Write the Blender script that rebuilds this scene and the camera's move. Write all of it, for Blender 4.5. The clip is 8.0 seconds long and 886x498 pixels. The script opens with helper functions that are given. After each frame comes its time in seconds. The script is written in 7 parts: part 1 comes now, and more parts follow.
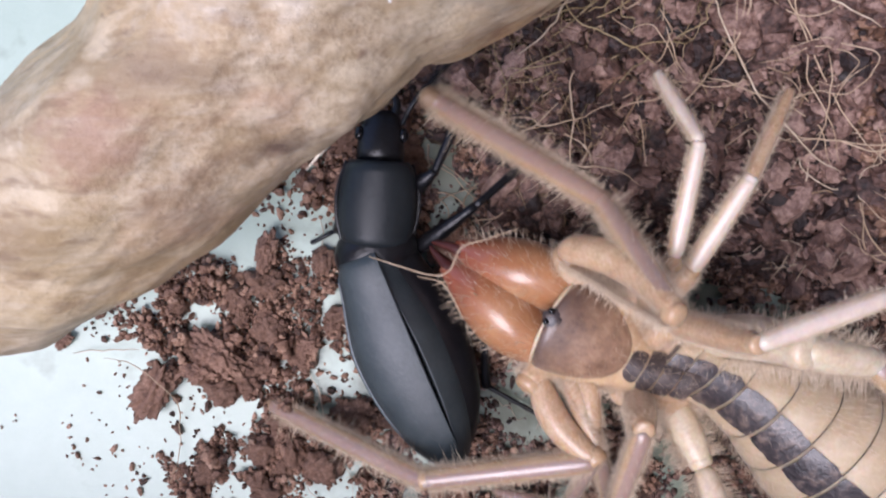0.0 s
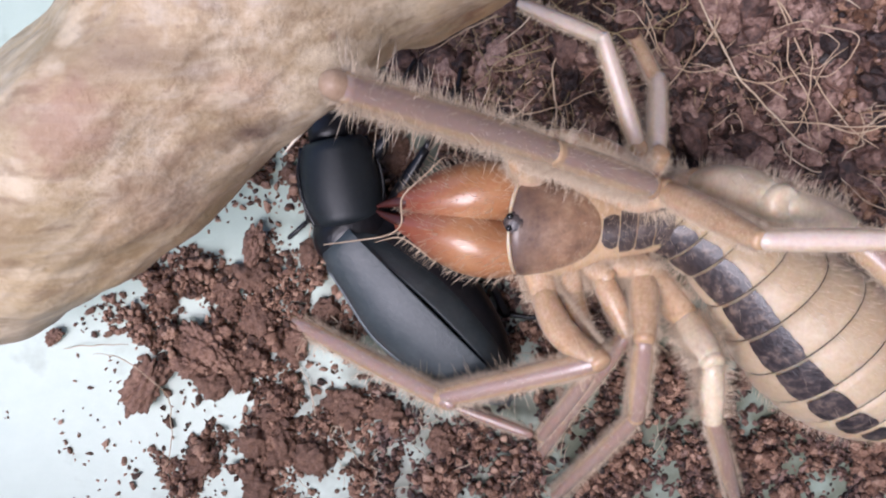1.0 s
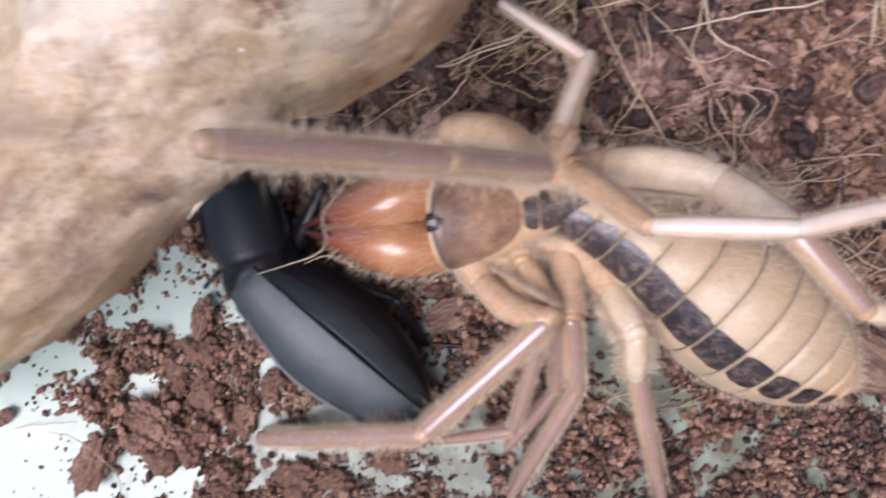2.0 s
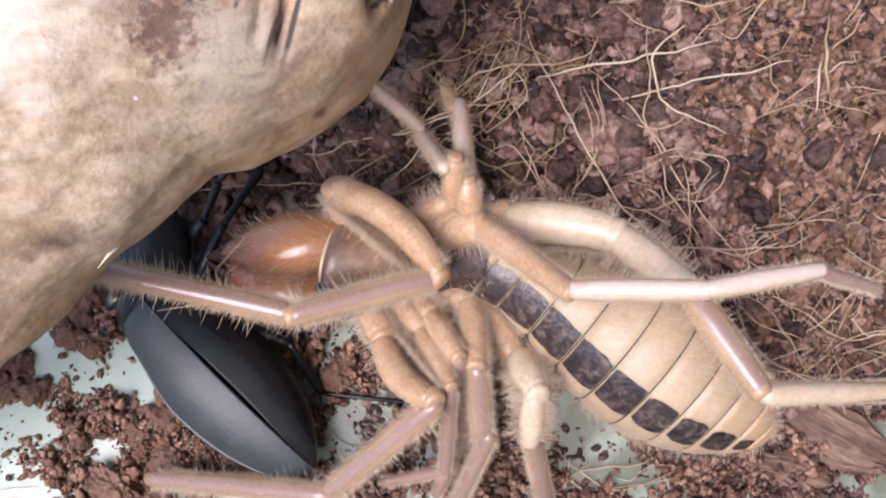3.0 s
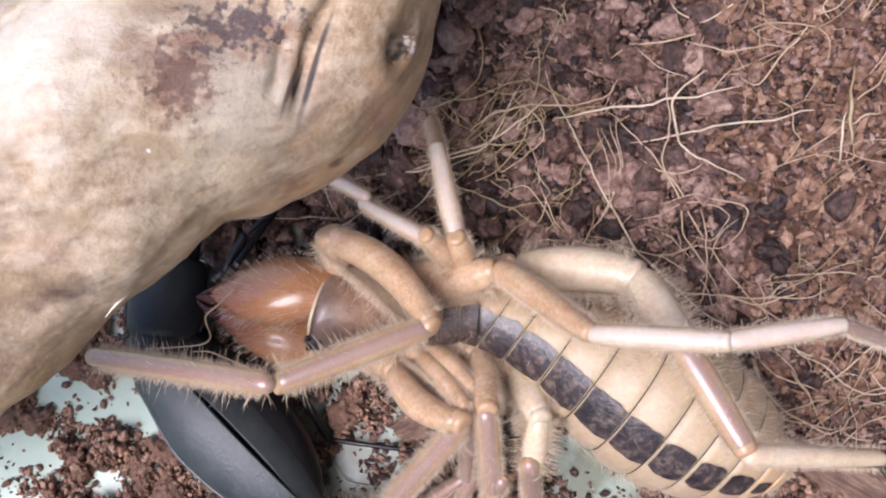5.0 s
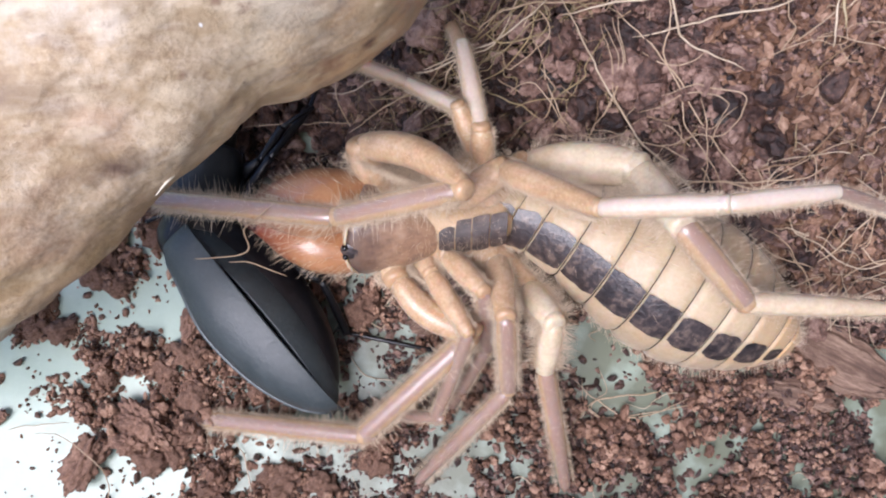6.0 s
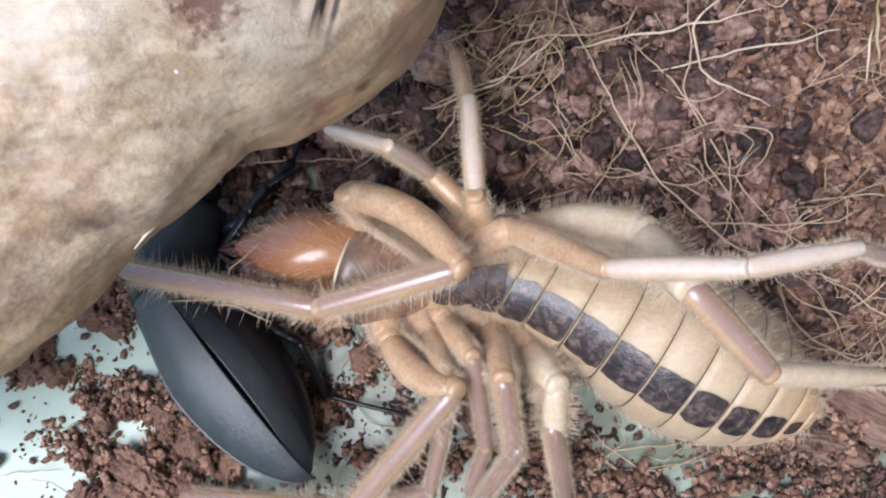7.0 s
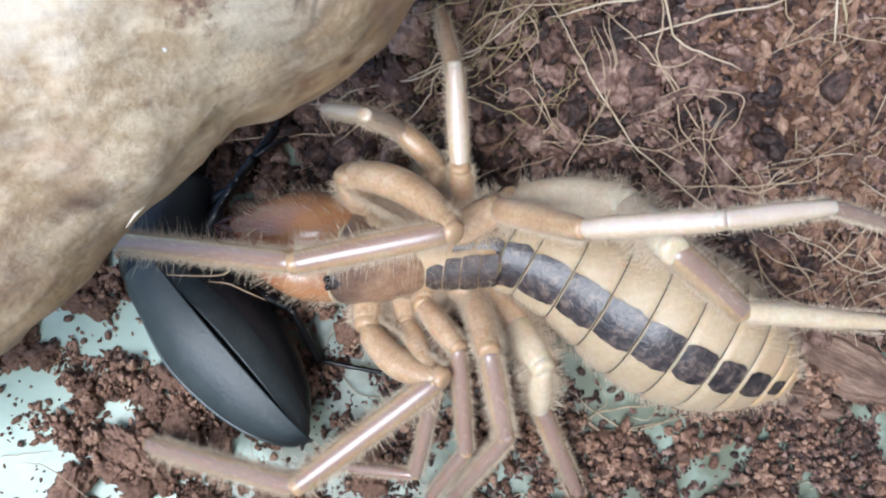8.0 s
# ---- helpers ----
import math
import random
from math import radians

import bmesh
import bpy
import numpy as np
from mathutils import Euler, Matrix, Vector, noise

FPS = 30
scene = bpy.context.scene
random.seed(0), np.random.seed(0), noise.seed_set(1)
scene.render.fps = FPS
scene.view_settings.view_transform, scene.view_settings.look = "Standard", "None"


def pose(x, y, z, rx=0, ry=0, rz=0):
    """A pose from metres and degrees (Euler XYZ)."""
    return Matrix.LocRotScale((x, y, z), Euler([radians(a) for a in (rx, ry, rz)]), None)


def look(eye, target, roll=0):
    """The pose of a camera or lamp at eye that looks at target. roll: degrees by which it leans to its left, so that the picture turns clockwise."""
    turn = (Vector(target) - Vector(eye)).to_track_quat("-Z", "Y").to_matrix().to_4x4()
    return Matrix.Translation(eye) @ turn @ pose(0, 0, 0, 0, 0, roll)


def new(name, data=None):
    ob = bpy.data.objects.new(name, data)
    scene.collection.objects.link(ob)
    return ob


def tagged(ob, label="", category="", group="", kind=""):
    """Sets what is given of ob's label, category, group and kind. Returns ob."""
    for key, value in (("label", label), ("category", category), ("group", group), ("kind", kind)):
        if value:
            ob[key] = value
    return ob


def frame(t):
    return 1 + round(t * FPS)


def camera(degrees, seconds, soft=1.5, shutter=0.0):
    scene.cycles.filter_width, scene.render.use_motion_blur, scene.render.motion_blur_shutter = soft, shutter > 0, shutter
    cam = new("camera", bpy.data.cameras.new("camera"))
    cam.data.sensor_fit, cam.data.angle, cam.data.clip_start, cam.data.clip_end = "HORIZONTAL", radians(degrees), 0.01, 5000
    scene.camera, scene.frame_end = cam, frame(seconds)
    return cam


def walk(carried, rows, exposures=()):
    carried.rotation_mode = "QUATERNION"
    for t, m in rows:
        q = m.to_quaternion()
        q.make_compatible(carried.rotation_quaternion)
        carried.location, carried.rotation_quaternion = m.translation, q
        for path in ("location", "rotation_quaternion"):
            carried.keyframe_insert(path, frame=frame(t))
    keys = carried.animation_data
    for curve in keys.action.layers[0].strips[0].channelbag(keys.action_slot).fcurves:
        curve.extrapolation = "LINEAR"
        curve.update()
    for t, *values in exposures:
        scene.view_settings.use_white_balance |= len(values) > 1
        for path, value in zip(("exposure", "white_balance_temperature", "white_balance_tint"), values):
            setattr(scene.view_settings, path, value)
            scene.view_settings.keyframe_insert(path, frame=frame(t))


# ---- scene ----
U = 0.01  # one centimetre; all sizes below are in centimetres


def at(x, y, z, rx=0, ry=0, rz=0):
    """A pose from centimetres and degrees."""
    return pose(x * U, y * U, z * U, rx, ry, rz)


cam = camera(50.0, 8.0, soft=2.05, shutter=0.5)
walk(cam, [
    (0, at(-1.383, 0.610, 9.569, -2.997, -0.983, 2.403)),
    (0.5, at(-1.217, 0.489, 9.598, -3.090, -0.696, 1.760)),
    (1, at(-1.231, 0.505, 9.612, -2.912, -0.918, 1.439)),
    (1.5, at(-1.092, 0.639, 9.608, -1.685, -1.617, 0.842)),
    (2, at(-0.568, 0.336, 9.743, 2.241, -0.302, -0.360)),
    (2.2, at(-0.019, -0.017, 9.788, 5.024, 1.931, -0.920)),
    (3.5, at(0.368, 0.144, 9.638, 8.407, 2.946, 1.421)),
    (4, at(0.327, 0.221, 9.631, 8.813, 3.138, 1.813)),
    (5.5, at(0.159, 0.411, 9.602, 7.805, 2.490, 1.684)),
    (6, at(-0.139, -0.177, 9.905, 5.477, 1.239, -0.279)),
    (6.5, at(0.000, 0.000, 9.650, 5.993, 2.503, 0.000)),
    (7, at(0.042, 0.119, 9.495, 6.438, 2.940, 0.102)),
    (7.5, at(-0.115, 0.220, 9.563, 5.231, 1.750, -0.737)),
    (8, at(-0.082, 0.079, 9.612, 4.800, 1.183, -1.843)),
], exposures=[(0, 0.17, 5800, 24), (2, 0.34, 5950, 25), (3.5, 0.51, 6150, 26), (5.5, 0.51, 5880, 22), (7, 0.41, 5700, 15), (8, 0.47, 5480, 8)])

# ---- light: soft daylight from a window high on one side ----
world = bpy.data.worlds.new("sky")
scene.world = world
world.use_nodes = True
wn, wl = world.node_tree.nodes, world.node_tree.links
sky = wn.new("ShaderNodeTexSky")
sky.sky_type, sky.sun_disc = "NISHITA", False
SUN_DIR = Vector((-0.31, -0.30, 0.90)).normalized()
sky.sun_elevation = math.asin(SUN_DIR.z)
sky.sun_rotation = math.atan2(SUN_DIR.x, SUN_DIR.y)
wl.new(sky.outputs["Color"], wn["Background"].inputs["Color"])
wn["Background"].inputs["Strength"].default_value = 0.15
sun = new("daylight", bpy.data.lights.new("daylight", "SUN"))
sun.data.energy, sun.data.angle, sun.data.color = 3.3, radians(40), (1.0, 0.95, 0.88)
sun.matrix_world = look(SUN_DIR, (0, 0, 0))


# ---- materials ----
def mat(name, stops, big=1.0, small=0.12, rough=0.6, bump=0.3, sheen=0.0, coat=0.0, sss=0.0, island=0.0, stretch=(1, 1, 1), rough_var=0.12,
        sss_radius=(1.0, 0.45, 0.2), spec=0.5, coat_ior=1.5, coat_rough=0.18, detail=8):
    """A surface with colour variation at two sizes (in centimetres), fine relief and uneven gloss."""
    m = bpy.data.materials.new(name)
    m.use_nodes = True
    n, l = m.node_tree.nodes, m.node_tree.links
    b = n["Principled BSDF"]
    co = n.new("ShaderNodeTexCoord")
    mp = n.new("ShaderNodeMapping")
    mp.inputs["Scale"].default_value = stretch
    l.new(co.outputs["Object"], mp.inputs["Vector"])
    def noise_at(size, detail, roughness=0.6):
        t = n.new("ShaderNodeTexNoise")
        t.inputs["Scale"].default_value = 1 / (size * U)
        t.inputs["Detail"].default_value, t.inputs["Roughness"].default_value = detail, roughness
        l.new(mp.outputs[0], t.inputs["Vector"])
        return t.outputs["Fac"]
    n1, n2 = noise_at(big, 5), noise_at(small, detail, 0.7)
    mix = n.new("ShaderNodeMath")
    mix.operation = "MULTIPLY_ADD"
    mix.inputs[1].default_value = 0.55
    l.new(n2, mix.inputs[0])
    half = n.new("ShaderNodeMath")
    half.operation = "MULTIPLY"
    half.inputs[1].default_value = 0.45
    l.new(n1, half.inputs[0])
    l.new(half.outputs[0], mix.inputs[2])
    fac = mix.outputs[0]
    if island:
        geo = n.new("ShaderNodeNewGeometry")
        add = n.new("ShaderNodeMath")
        add.operation = "MULTIPLY_ADD"
        add.inputs[1].default_value = island
        l.new(geo.outputs["Random Per Island"], add.inputs[0])
        l.new(fac, add.inputs[2])
        sub = n.new("ShaderNodeMath")
        sub.operation = "SUBTRACT"
        sub.inputs[1].default_value = island / 2
        l.new(add.outputs[0], sub.inputs[0])
        fac = sub.outputs[0]
    ramp = n.new("ShaderNodeValToRGB")
    el = ramp.color_ramp.elements
    while len(el) < len(stops):
        el.new(0.5)
    for e, (p, c) in zip(el, stops):
        e.position, e.color = p, (*c, 1)
    l.new(fac, ramp.inputs[0])
    l.new(ramp.outputs[0], b.inputs["Base Color"])
    rr = n.new("ShaderNodeMapRange")
    rr.inputs["To Min"].default_value, rr.inputs["To Max"].default_value = max(0.05, rough - rough_var), min(1, rough + rough_var)
    l.new(n1, rr.inputs["Value"])
    l.new(rr.outputs[0], b.inputs["Roughness"])
    if bump:
        bp = n.new("ShaderNodeBump")
        bp.inputs["Strength"].default_value, bp.inputs["Distance"].default_value = bump, small * U * 0.5
        l.new(n2, bp.inputs["Height"])
        l.new(bp.outputs[0], b.inputs["Normal"])
        if bump > 0.5:
            l.new(bp.outputs[0], b.inputs["Coat Normal"])
    b.inputs["Specular IOR Level"].default_value = spec
    b.inputs["Coat Weight"].default_value, b.inputs["Coat Roughness"].default_value = coat, coat_rough
    b.inputs["Coat IOR"].default_value = coat_ior
    b.inputs["Sheen Weight"].default_value, b.inputs["Sheen Roughness"].default_value = sheen, 0.5
    if sss:
        b.inputs["Subsurface Weight"].default_value, b.inputs["Subsurface Scale"].default_value = sss, 0.12 * U
        b.inputs["Subsurface Radius"].default_value = sss_radius
    return m


def wood_mat():
    """Bleached driftwood: tan ground, grey weathering, rusty patches, streaks along the grain and small dark specks."""
    m = mat("driftwood", [(0.30, (0.27, 0.17, 0.09)), (0.43, (0.44, 0.31, 0.18)), (0.52, (0.57, 0.43, 0.275)), (0.66, (0.72, 0.60, 0.44))],
            big=0.9, small=0.07, rough=0.42, bump=0.5, stretch=(1, 1, 1))
    n, l = m.node_tree.nodes, m.node_tree.links
    b = n["Principled BSDF"]
    co = n["Texture Coordinate"]
    base = b.inputs["Base Color"].links[0].from_socket
    def layer(base, size, detail, lo, hi, colour, amount, turn, stretch):
        mp = n.new("ShaderNodeMapping")
        mp.inputs["Rotation"].default_value = [radians(a) for a in turn]
        mp.inputs["Scale"].default_value = stretch
        l.new(co.outputs["Object"], mp.inputs["Vector"])
        t = n.new("ShaderNodeTexNoise")
        t.inputs["Scale"].default_value, t.inputs["Detail"].default_value = 1 / (size * U), detail
        l.new(mp.outputs[0], t.inputs["Vector"])
        r = n.new("ShaderNodeMapRange")
        r.inputs["From Min"].default_value, r.inputs["From Max"].default_value, r.inputs["To Max"].default_value = lo, hi, amount
        l.new(t.outputs["Fac"], r.inputs["Value"])
        x = n.new("ShaderNodeMix")
        x.data_type = "RGBA"
        l.new(r.outputs[0], x.inputs["Factor"])
        l.new(base, x.inputs["A"])
        x.inputs["B"].default_value = (*colour, 1)
        return x.outputs["Result"]
    base = layer(base, 1.3, 4, 0.50, 0.64, (0.40, 0.22, 0.13), 0.6, (0, 0, 20), (1, 1, 1))
    base = layer(base, 1.9, 3, 0.46, 0.62, (0.56, 0.42, 0.22), 0.6, (40, 0, 0), (1, 1, 1))
    base = layer(base, 1.6, 4, 0.52, 0.66, (0.36, 0.31, 0.23), 0.35, (0, 0, 70), (1, 1, 1))
    base = layer(base, 0.55, 6, 0.52, 0.68, (0.17, 0.11, 0.07), 0.7, (0, 0, -50), (0.35, 1, 1))
    base = layer(base, 0.07, 4, 0.52, 0.75, (0.62, 0.52, 0.40), 0.5, (0, 0, -48), (0.10, 1, 1))
    base = layer(base, 0.05, 5, 0.54, 0.72, (0.26, 0.16, 0.095), 0.3, (0, 0, -48), (0.12, 1, 1))
    base = layer(base, 0.045, 3, 0.66, 0.72, (0.20, 0.12, 0.08), 0.3, (0, 0, 10), (0.8, 1, 1))
    base = layer(base, 0.9, 5, 0.60, 0.68, (0.085, 0.04, 0.03), 0.8, (0, 0, 35), (0.8, 1, 1))
    base = layer(base, 0.10, 3, 0.70, 0.76, (0.10, 0.06, 0.04), 0.7, (0, 0, -50), (0.6, 1, 1))
    base = layer(base, 0.28, 6, 0.50, 0.62, (0.36, 0.245, 0.12), 0.5, (0, 0, -48), (0.5, 1, 1))
    base = layer(base, 0.20, 6, 0.54, 0.66, (0.78, 0.64, 0.44), 0.5, (0, 0, -40), (0.5, 1, 1))
    base = layer(base, 0.11, 5, 0.56, 0.68, (0.25, 0.155, 0.085), 0.5, (0, 0, -52), (0.35, 1, 1))
    def spot(base, centre, size, turn, colour, amount, ragged=0.9, grain=0.16, soft=0.6):
        """A stain, or painted light or shade, of its own shape: centre and half sizes in centimetres, turned about z.
        """
        mp = n.new("ShaderNodeMapping")
        mp.vector_type = "TEXTURE"
        mp.inputs["Location"].default_value = [v * U for v in centre]
        mp.inputs["Rotation"].default_value = (0, 0, radians(turn))
        mp.inputs["Scale"].default_value = [v * U for v in size]
        l.new(co.outputs["Object"], mp.inputs["Vector"])
        far = n.new("ShaderNodeVectorMath")
        far.operation = "LENGTH"
        l.new(mp.outputs[0], far.inputs[0])
        t = n.new("ShaderNodeTexNoise")
        t.inputs["Scale"].default_value, t.inputs["Detail"].default_value = 1 / (grain * U), 5
        l.new(co.outputs["Object"], t.inputs["Vector"])
        add = n.new("ShaderNodeMath")
        add.operation = "MULTIPLY_ADD"
        add.inputs[1].default_value = ragged * 2
        l.new(t.outputs["Fac"], add.inputs[0])
        l.new(far.outputs["Value"], add.inputs[2])
        r = n.new("ShaderNodeMapRange")
        r.inputs["From Min"].default_value, r.inputs["From Max"].default_value = 1.05 + ragged, 1.05 - soft + ragged
        r.inputs["To Max"].default_value = amount
        l.new(add.outputs[0], r.inputs["Value"])
        x = n.new("ShaderNodeMix")
        x.data_type = "RGBA"
        l.new(r.outputs[0], x.inputs["Factor"])
        l.new(base, x.inputs["A"])
        x.inputs["B"].default_value = (*colour, 1)
        return x.outputs["Result"]
    # first a pale patch: the glare on the upper side, painted into the colour
    for args in (((-2.25, 2.0, 5.0), (0.7, 0.5, 0.7), 45, (0.80, 0.73, 0.62), 0.45),
                 ((-1.10, 1.86, 4.7), (0.40, 0.45, 0.6), 30, (0.33, 0.30, 0.24), 0.5),
                 ((-1.44, 1.98, 4.87), (0.19, 0.26, 0.5), -25, (0.24, 0.125, 0.075), 0.8, 1.5, 0.08, 0.7),
                 ((-1.10, 2.24, 4.83), (0.32, 0.16, 0.5), 12, (0.26, 0.14, 0.085), 0.75, 1.5, 0.08, 0.7),
                 ((-1.12, 2.26, 4.83), (0.26, 0.13, 0.5), 12, (0.06, 0.04, 0.04), 0.85, 2.2, 0.06, 0.5),
                 ((-1.42, 1.98, 4.87), (0.15, 0.2, 0.5), -25, (0.11, 0.055, 0.038), 0.7, 2.0, 0.05, 0.5),
                 ((-0.45, 2.06, 4.05), (0.16, 0.24, 0.4), 20, (0.38, 0.19, 0.14), 0.6),
                 ((-0.25, 1.95, 4.0), (0.3, 0.5, 0.7), 25, (0.60, 0.40, 0.21), 0.6),
                 ((-0.72, 1.55, 3.6), (0.9, 0.42, 0.6), 35, (0.54, 0.32, 0.15), 0.7),
                 ((-2.2, 0.75, 3.6), (0.9, 0.3, 0.4), 40, (0.50, 0.34, 0.16), 0.55)):
        base = spot(base, *args)
    # the near-black spots paint shade into the knot hole and the split
    for args in (((-0.72, 1.75, 3.85), (0.09, 0.045, 0.12), 10, (0.11, 0.045, 0.028), 0.9, 0.3),
                 ((-0.32, 2.33, 4.35), (0.10, 0.07, 0.14), 40, (0.03, 0.022, 0.018), 0.95, 0.8, 0.05, 0.3),
                 ((-0.24, 2.36, 4.3), (0.05, 0.08, 0.14), 20, (0.78, 0.74, 0.66), 0.85, 1.3, 0.04, 0.3),
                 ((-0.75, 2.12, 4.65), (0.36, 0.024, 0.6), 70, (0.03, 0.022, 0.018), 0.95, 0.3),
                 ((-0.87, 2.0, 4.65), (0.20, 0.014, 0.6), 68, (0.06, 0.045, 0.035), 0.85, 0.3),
                 ((-1.36, 1.36, 4.2), (0.24, 0.05, 0.2), 37, (0.62, 0.49, 0.32), 0.8, 0.5)):
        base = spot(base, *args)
    for args in (((-0.98, 1.58, 3.9), (0.22, 0.06, 0.2), 25, (0.17, 0.06, 0.035), 0.85, 0.8),
                 ((-3.08, 0.83, 4.84), (0.35, 0.28, 0.5), 30, (0.33, 0.17, 0.11), 0.55),
                 ((-2.66, 0.62, 4.6), (0.5, 0.10, 0.5), 35, (0.26, 0.16, 0.09), 0.5),
                 ((-1.61, 1.60, 4.74), (0.013, 0.013, 0.06), 0, (0.80, 0.80, 0.78), 0.9, 0.1),
                 ((-1.75, 1.35, 4.5), (0.05, 0.025, 0.2), 45, (0.20, 0.11, 0.06), 0.8, 0.3)):
        base = spot(base, *args)
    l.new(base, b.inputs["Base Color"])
    return m


M_FLOOR = mat("mint_plastic", [(0.3, (0.40, 0.505, 0.415)), (0.7, (0.48, 0.585, 0.49))], big=3.0, small=0.4, rough=0.3, bump=0.06, rough_var=0.08, spec=0.5)
M_TABLE = mat("pale_table", [(0.3, (0.5, 0.48, 0.45)), (0.7, (0.62, 0.6, 0.57))], big=12, small=1, rough=0.5, bump=0.1)
M_SKY_BLOCK = mat("sky_block_plaster", [(0.3, (0.42, 0.39, 0.36)), (0.7, (0.50, 0.47, 0.43))], big=40, small=3, rough=0.8, bump=0.1)
M_DARKLUMP = mat("charred_lump", [(0.3, (0.028, 0.023, 0.021)), (0.5, (0.065, 0.055, 0.05)), (0.72, (0.17, 0.145, 0.13))], big=0.2, small=0.04, rough=0.6, bump=1.0)
M_PALELUMP = mat("pale_lump", [(0.3, (0.18, 0.12, 0.11)), (0.5, (0.34, 0.25, 0.23)), (0.72, (0.52, 0.43, 0.40))], big=0.2, small=0.04, rough=0.8, bump=1.0)
M_SOIL = mat("coco_soil", [(0.26, (0.038, 0.020, 0.013)), (0.42, (0.165, 0.086, 0.055)), (0.58, (0.32, 0.182, 0.118)), (0.78, (0.55, 0.36, 0.25))], big=0.12, small=0.04, rough=0.6, bump=1.0, island=0.4)
# darker copy of coco_soil, with the shade of bank and spider painted in
M_SHADED_SOIL = mat("shaded_coco_soil", [(0.32, (0.020, 0.012, 0.011)), (0.44, (0.075, 0.041, 0.032)), (0.56, (0.18, 0.10, 0.075)), (0.72, (0.42, 0.28, 0.22))], big=0.10, small=0.045, rough=0.42, bump=1.0, island=0.35)
M_SLOPE = mat("orange_coco_soil", [(0.25, (0.035, 0.017, 0.011)), (0.42, (0.14, 0.072, 0.043)), (0.58, (0.27, 0.15, 0.09)), (0.80, (0.54, 0.36, 0.25))], big=0.08, small=0.035, rough=0.42, bump=1.0, island=0.3)
M_CLOD = mat("coco_clod", [(0.28, (0.055, 0.029, 0.02)), (0.43, (0.18, 0.096, 0.063)), (0.55, (0.30, 0.172, 0.115)), (0.70, (0.50, 0.33, 0.23))], big=0.2, small=0.035, rough=0.65, bump=1.0)
# near-black: the shade in the gaps between lumps is in this colour
M_BED = mat("shaded_soil_bed", [(0.3, (0.009, 0.005, 0.004)), (0.5, (0.03, 0.016, 0.012)), (0.7, (0.09, 0.05, 0.036))], big=0.5, small=0.06, rough=0.9, bump=1.0)
M_FIBRE = mat("coco_fibre", [(0.3, (0.27, 0.175, 0.095)), (0.7, (0.57, 0.43, 0.285))], big=0.5, small=0.05, rough=0.38, bump=0.2, island=0.6, coat=0.3)
M_FIBREPALE = mat("pale_coco_fibre", [(0.3, (0.38, 0.28, 0.175)), (0.7, (0.66, 0.55, 0.40))], big=0.3, small=0.05, rough=0.35, bump=0.2, coat=0.3)
M_FIBREOLIVE = mat("olive_coco_fibre", [(0.3, (0.16, 0.115, 0.05)), (0.7, (0.40, 0.305, 0.155))], big=0.5, small=0.05, rough=0.4, bump=0.2, island=0.6, coat=0.3)
M_WOOD = wood_mat()
M_SPLINT = mat("fresh_wood", [(0.3, (0.70, 0.62, 0.48)), (0.7, (0.82, 0.76, 0.64))], big=0.4, small=0.05, rough=0.5, bump=0.2)
M_BARKCHIP = mat("bark_chip", [(0.34, (0.045, 0.024, 0.017)), (0.48, (0.15, 0.088, 0.06)), (0.64, (0.36, 0.245, 0.175))], big=0.25, small=0.04, rough=0.75, bump=1.0, stretch=(0.2, 1, 1))
M_SHELL = mat("black_chitin", [(0.3, (0.004, 0.004, 0.005)), (0.7, (0.010, 0.010, 0.012))], big=0.4, small=0.08, rough=0.32, bump=0.2, spec=0.45, detail=3)
M_ELYTRA = mat("elytra_chitin", [(0.3, (0.021, 0.031, 0.035)), (0.5, (0.034, 0.046, 0.050)), (0.7, (0.060, 0.075, 0.079))], big=0.25, small=0.04, rough=0.45, bump=0.4, spec=0.8)
M_NECK = mat("neck_plate_chitin", [(0.3, (0.009, 0.012, 0.014)), (0.7, (0.022, 0.027, 0.030))], big=0.35, small=0.05, rough=0.42, bump=0.25, spec=0.4)
M_MARGIN = mat("elytra_margin_sheen", [(0.3, (0.04, 0.06, 0.07)), (0.7, (0.07, 0.095, 0.105))], big=0.5, small=0.05, rough=0.4, bump=0.15, spec=0.9)
M_LEG = mat("leg_cuticle", [(0.3, (0.37, 0.235, 0.125)), (0.5, (0.47, 0.315, 0.18)), (0.7, (0.57, 0.42, 0.265))], big=0.35, small=0.04, rough=0.36, bump=0.1, coat=0.8, sss=0.5, coat_ior=1.6, coat_rough=0.25, sheen=0.1)
M_LEGPALE = mat("pale_leg_cuticle", [(0.34, (0.52, 0.375, 0.235)), (0.66, (0.74, 0.60, 0.44))], big=0.22, small=0.04, rough=0.36, bump=0.25, coat=0.6, sss=0.4, coat_ior=1.55, coat_rough=0.28)
M_LEGCREAM = mat("cream_leg_cuticle", [(0.34, (0.54, 0.41, 0.255)), (0.66, (0.77, 0.65, 0.48))], big=0.22, small=0.04, rough=0.4, bump=0.25, coat=0.5, sss=0.4, coat_rough=0.3)
M_CREAM = mat("cream_tergite", [(0.3, (0.42, 0.295, 0.175)), (0.5, (0.51, 0.39, 0.25)), (0.7, (0.61, 0.49, 0.34))], big=0.5, small=0.05, rough=0.42, bump=0.25, sheen=0.1, sss=0.4)
M_DARK = mat("dark_tergite", [(0.36, (0.014, 0.011, 0.012)), (0.5, (0.044, 0.033, 0.033)), (0.62, (0.16, 0.115, 0.09))], big=0.13, small=0.08, rough=0.42, bump=0.45, coat=0.3, coat_ior=1.6, coat_rough=0.2, detail=3)
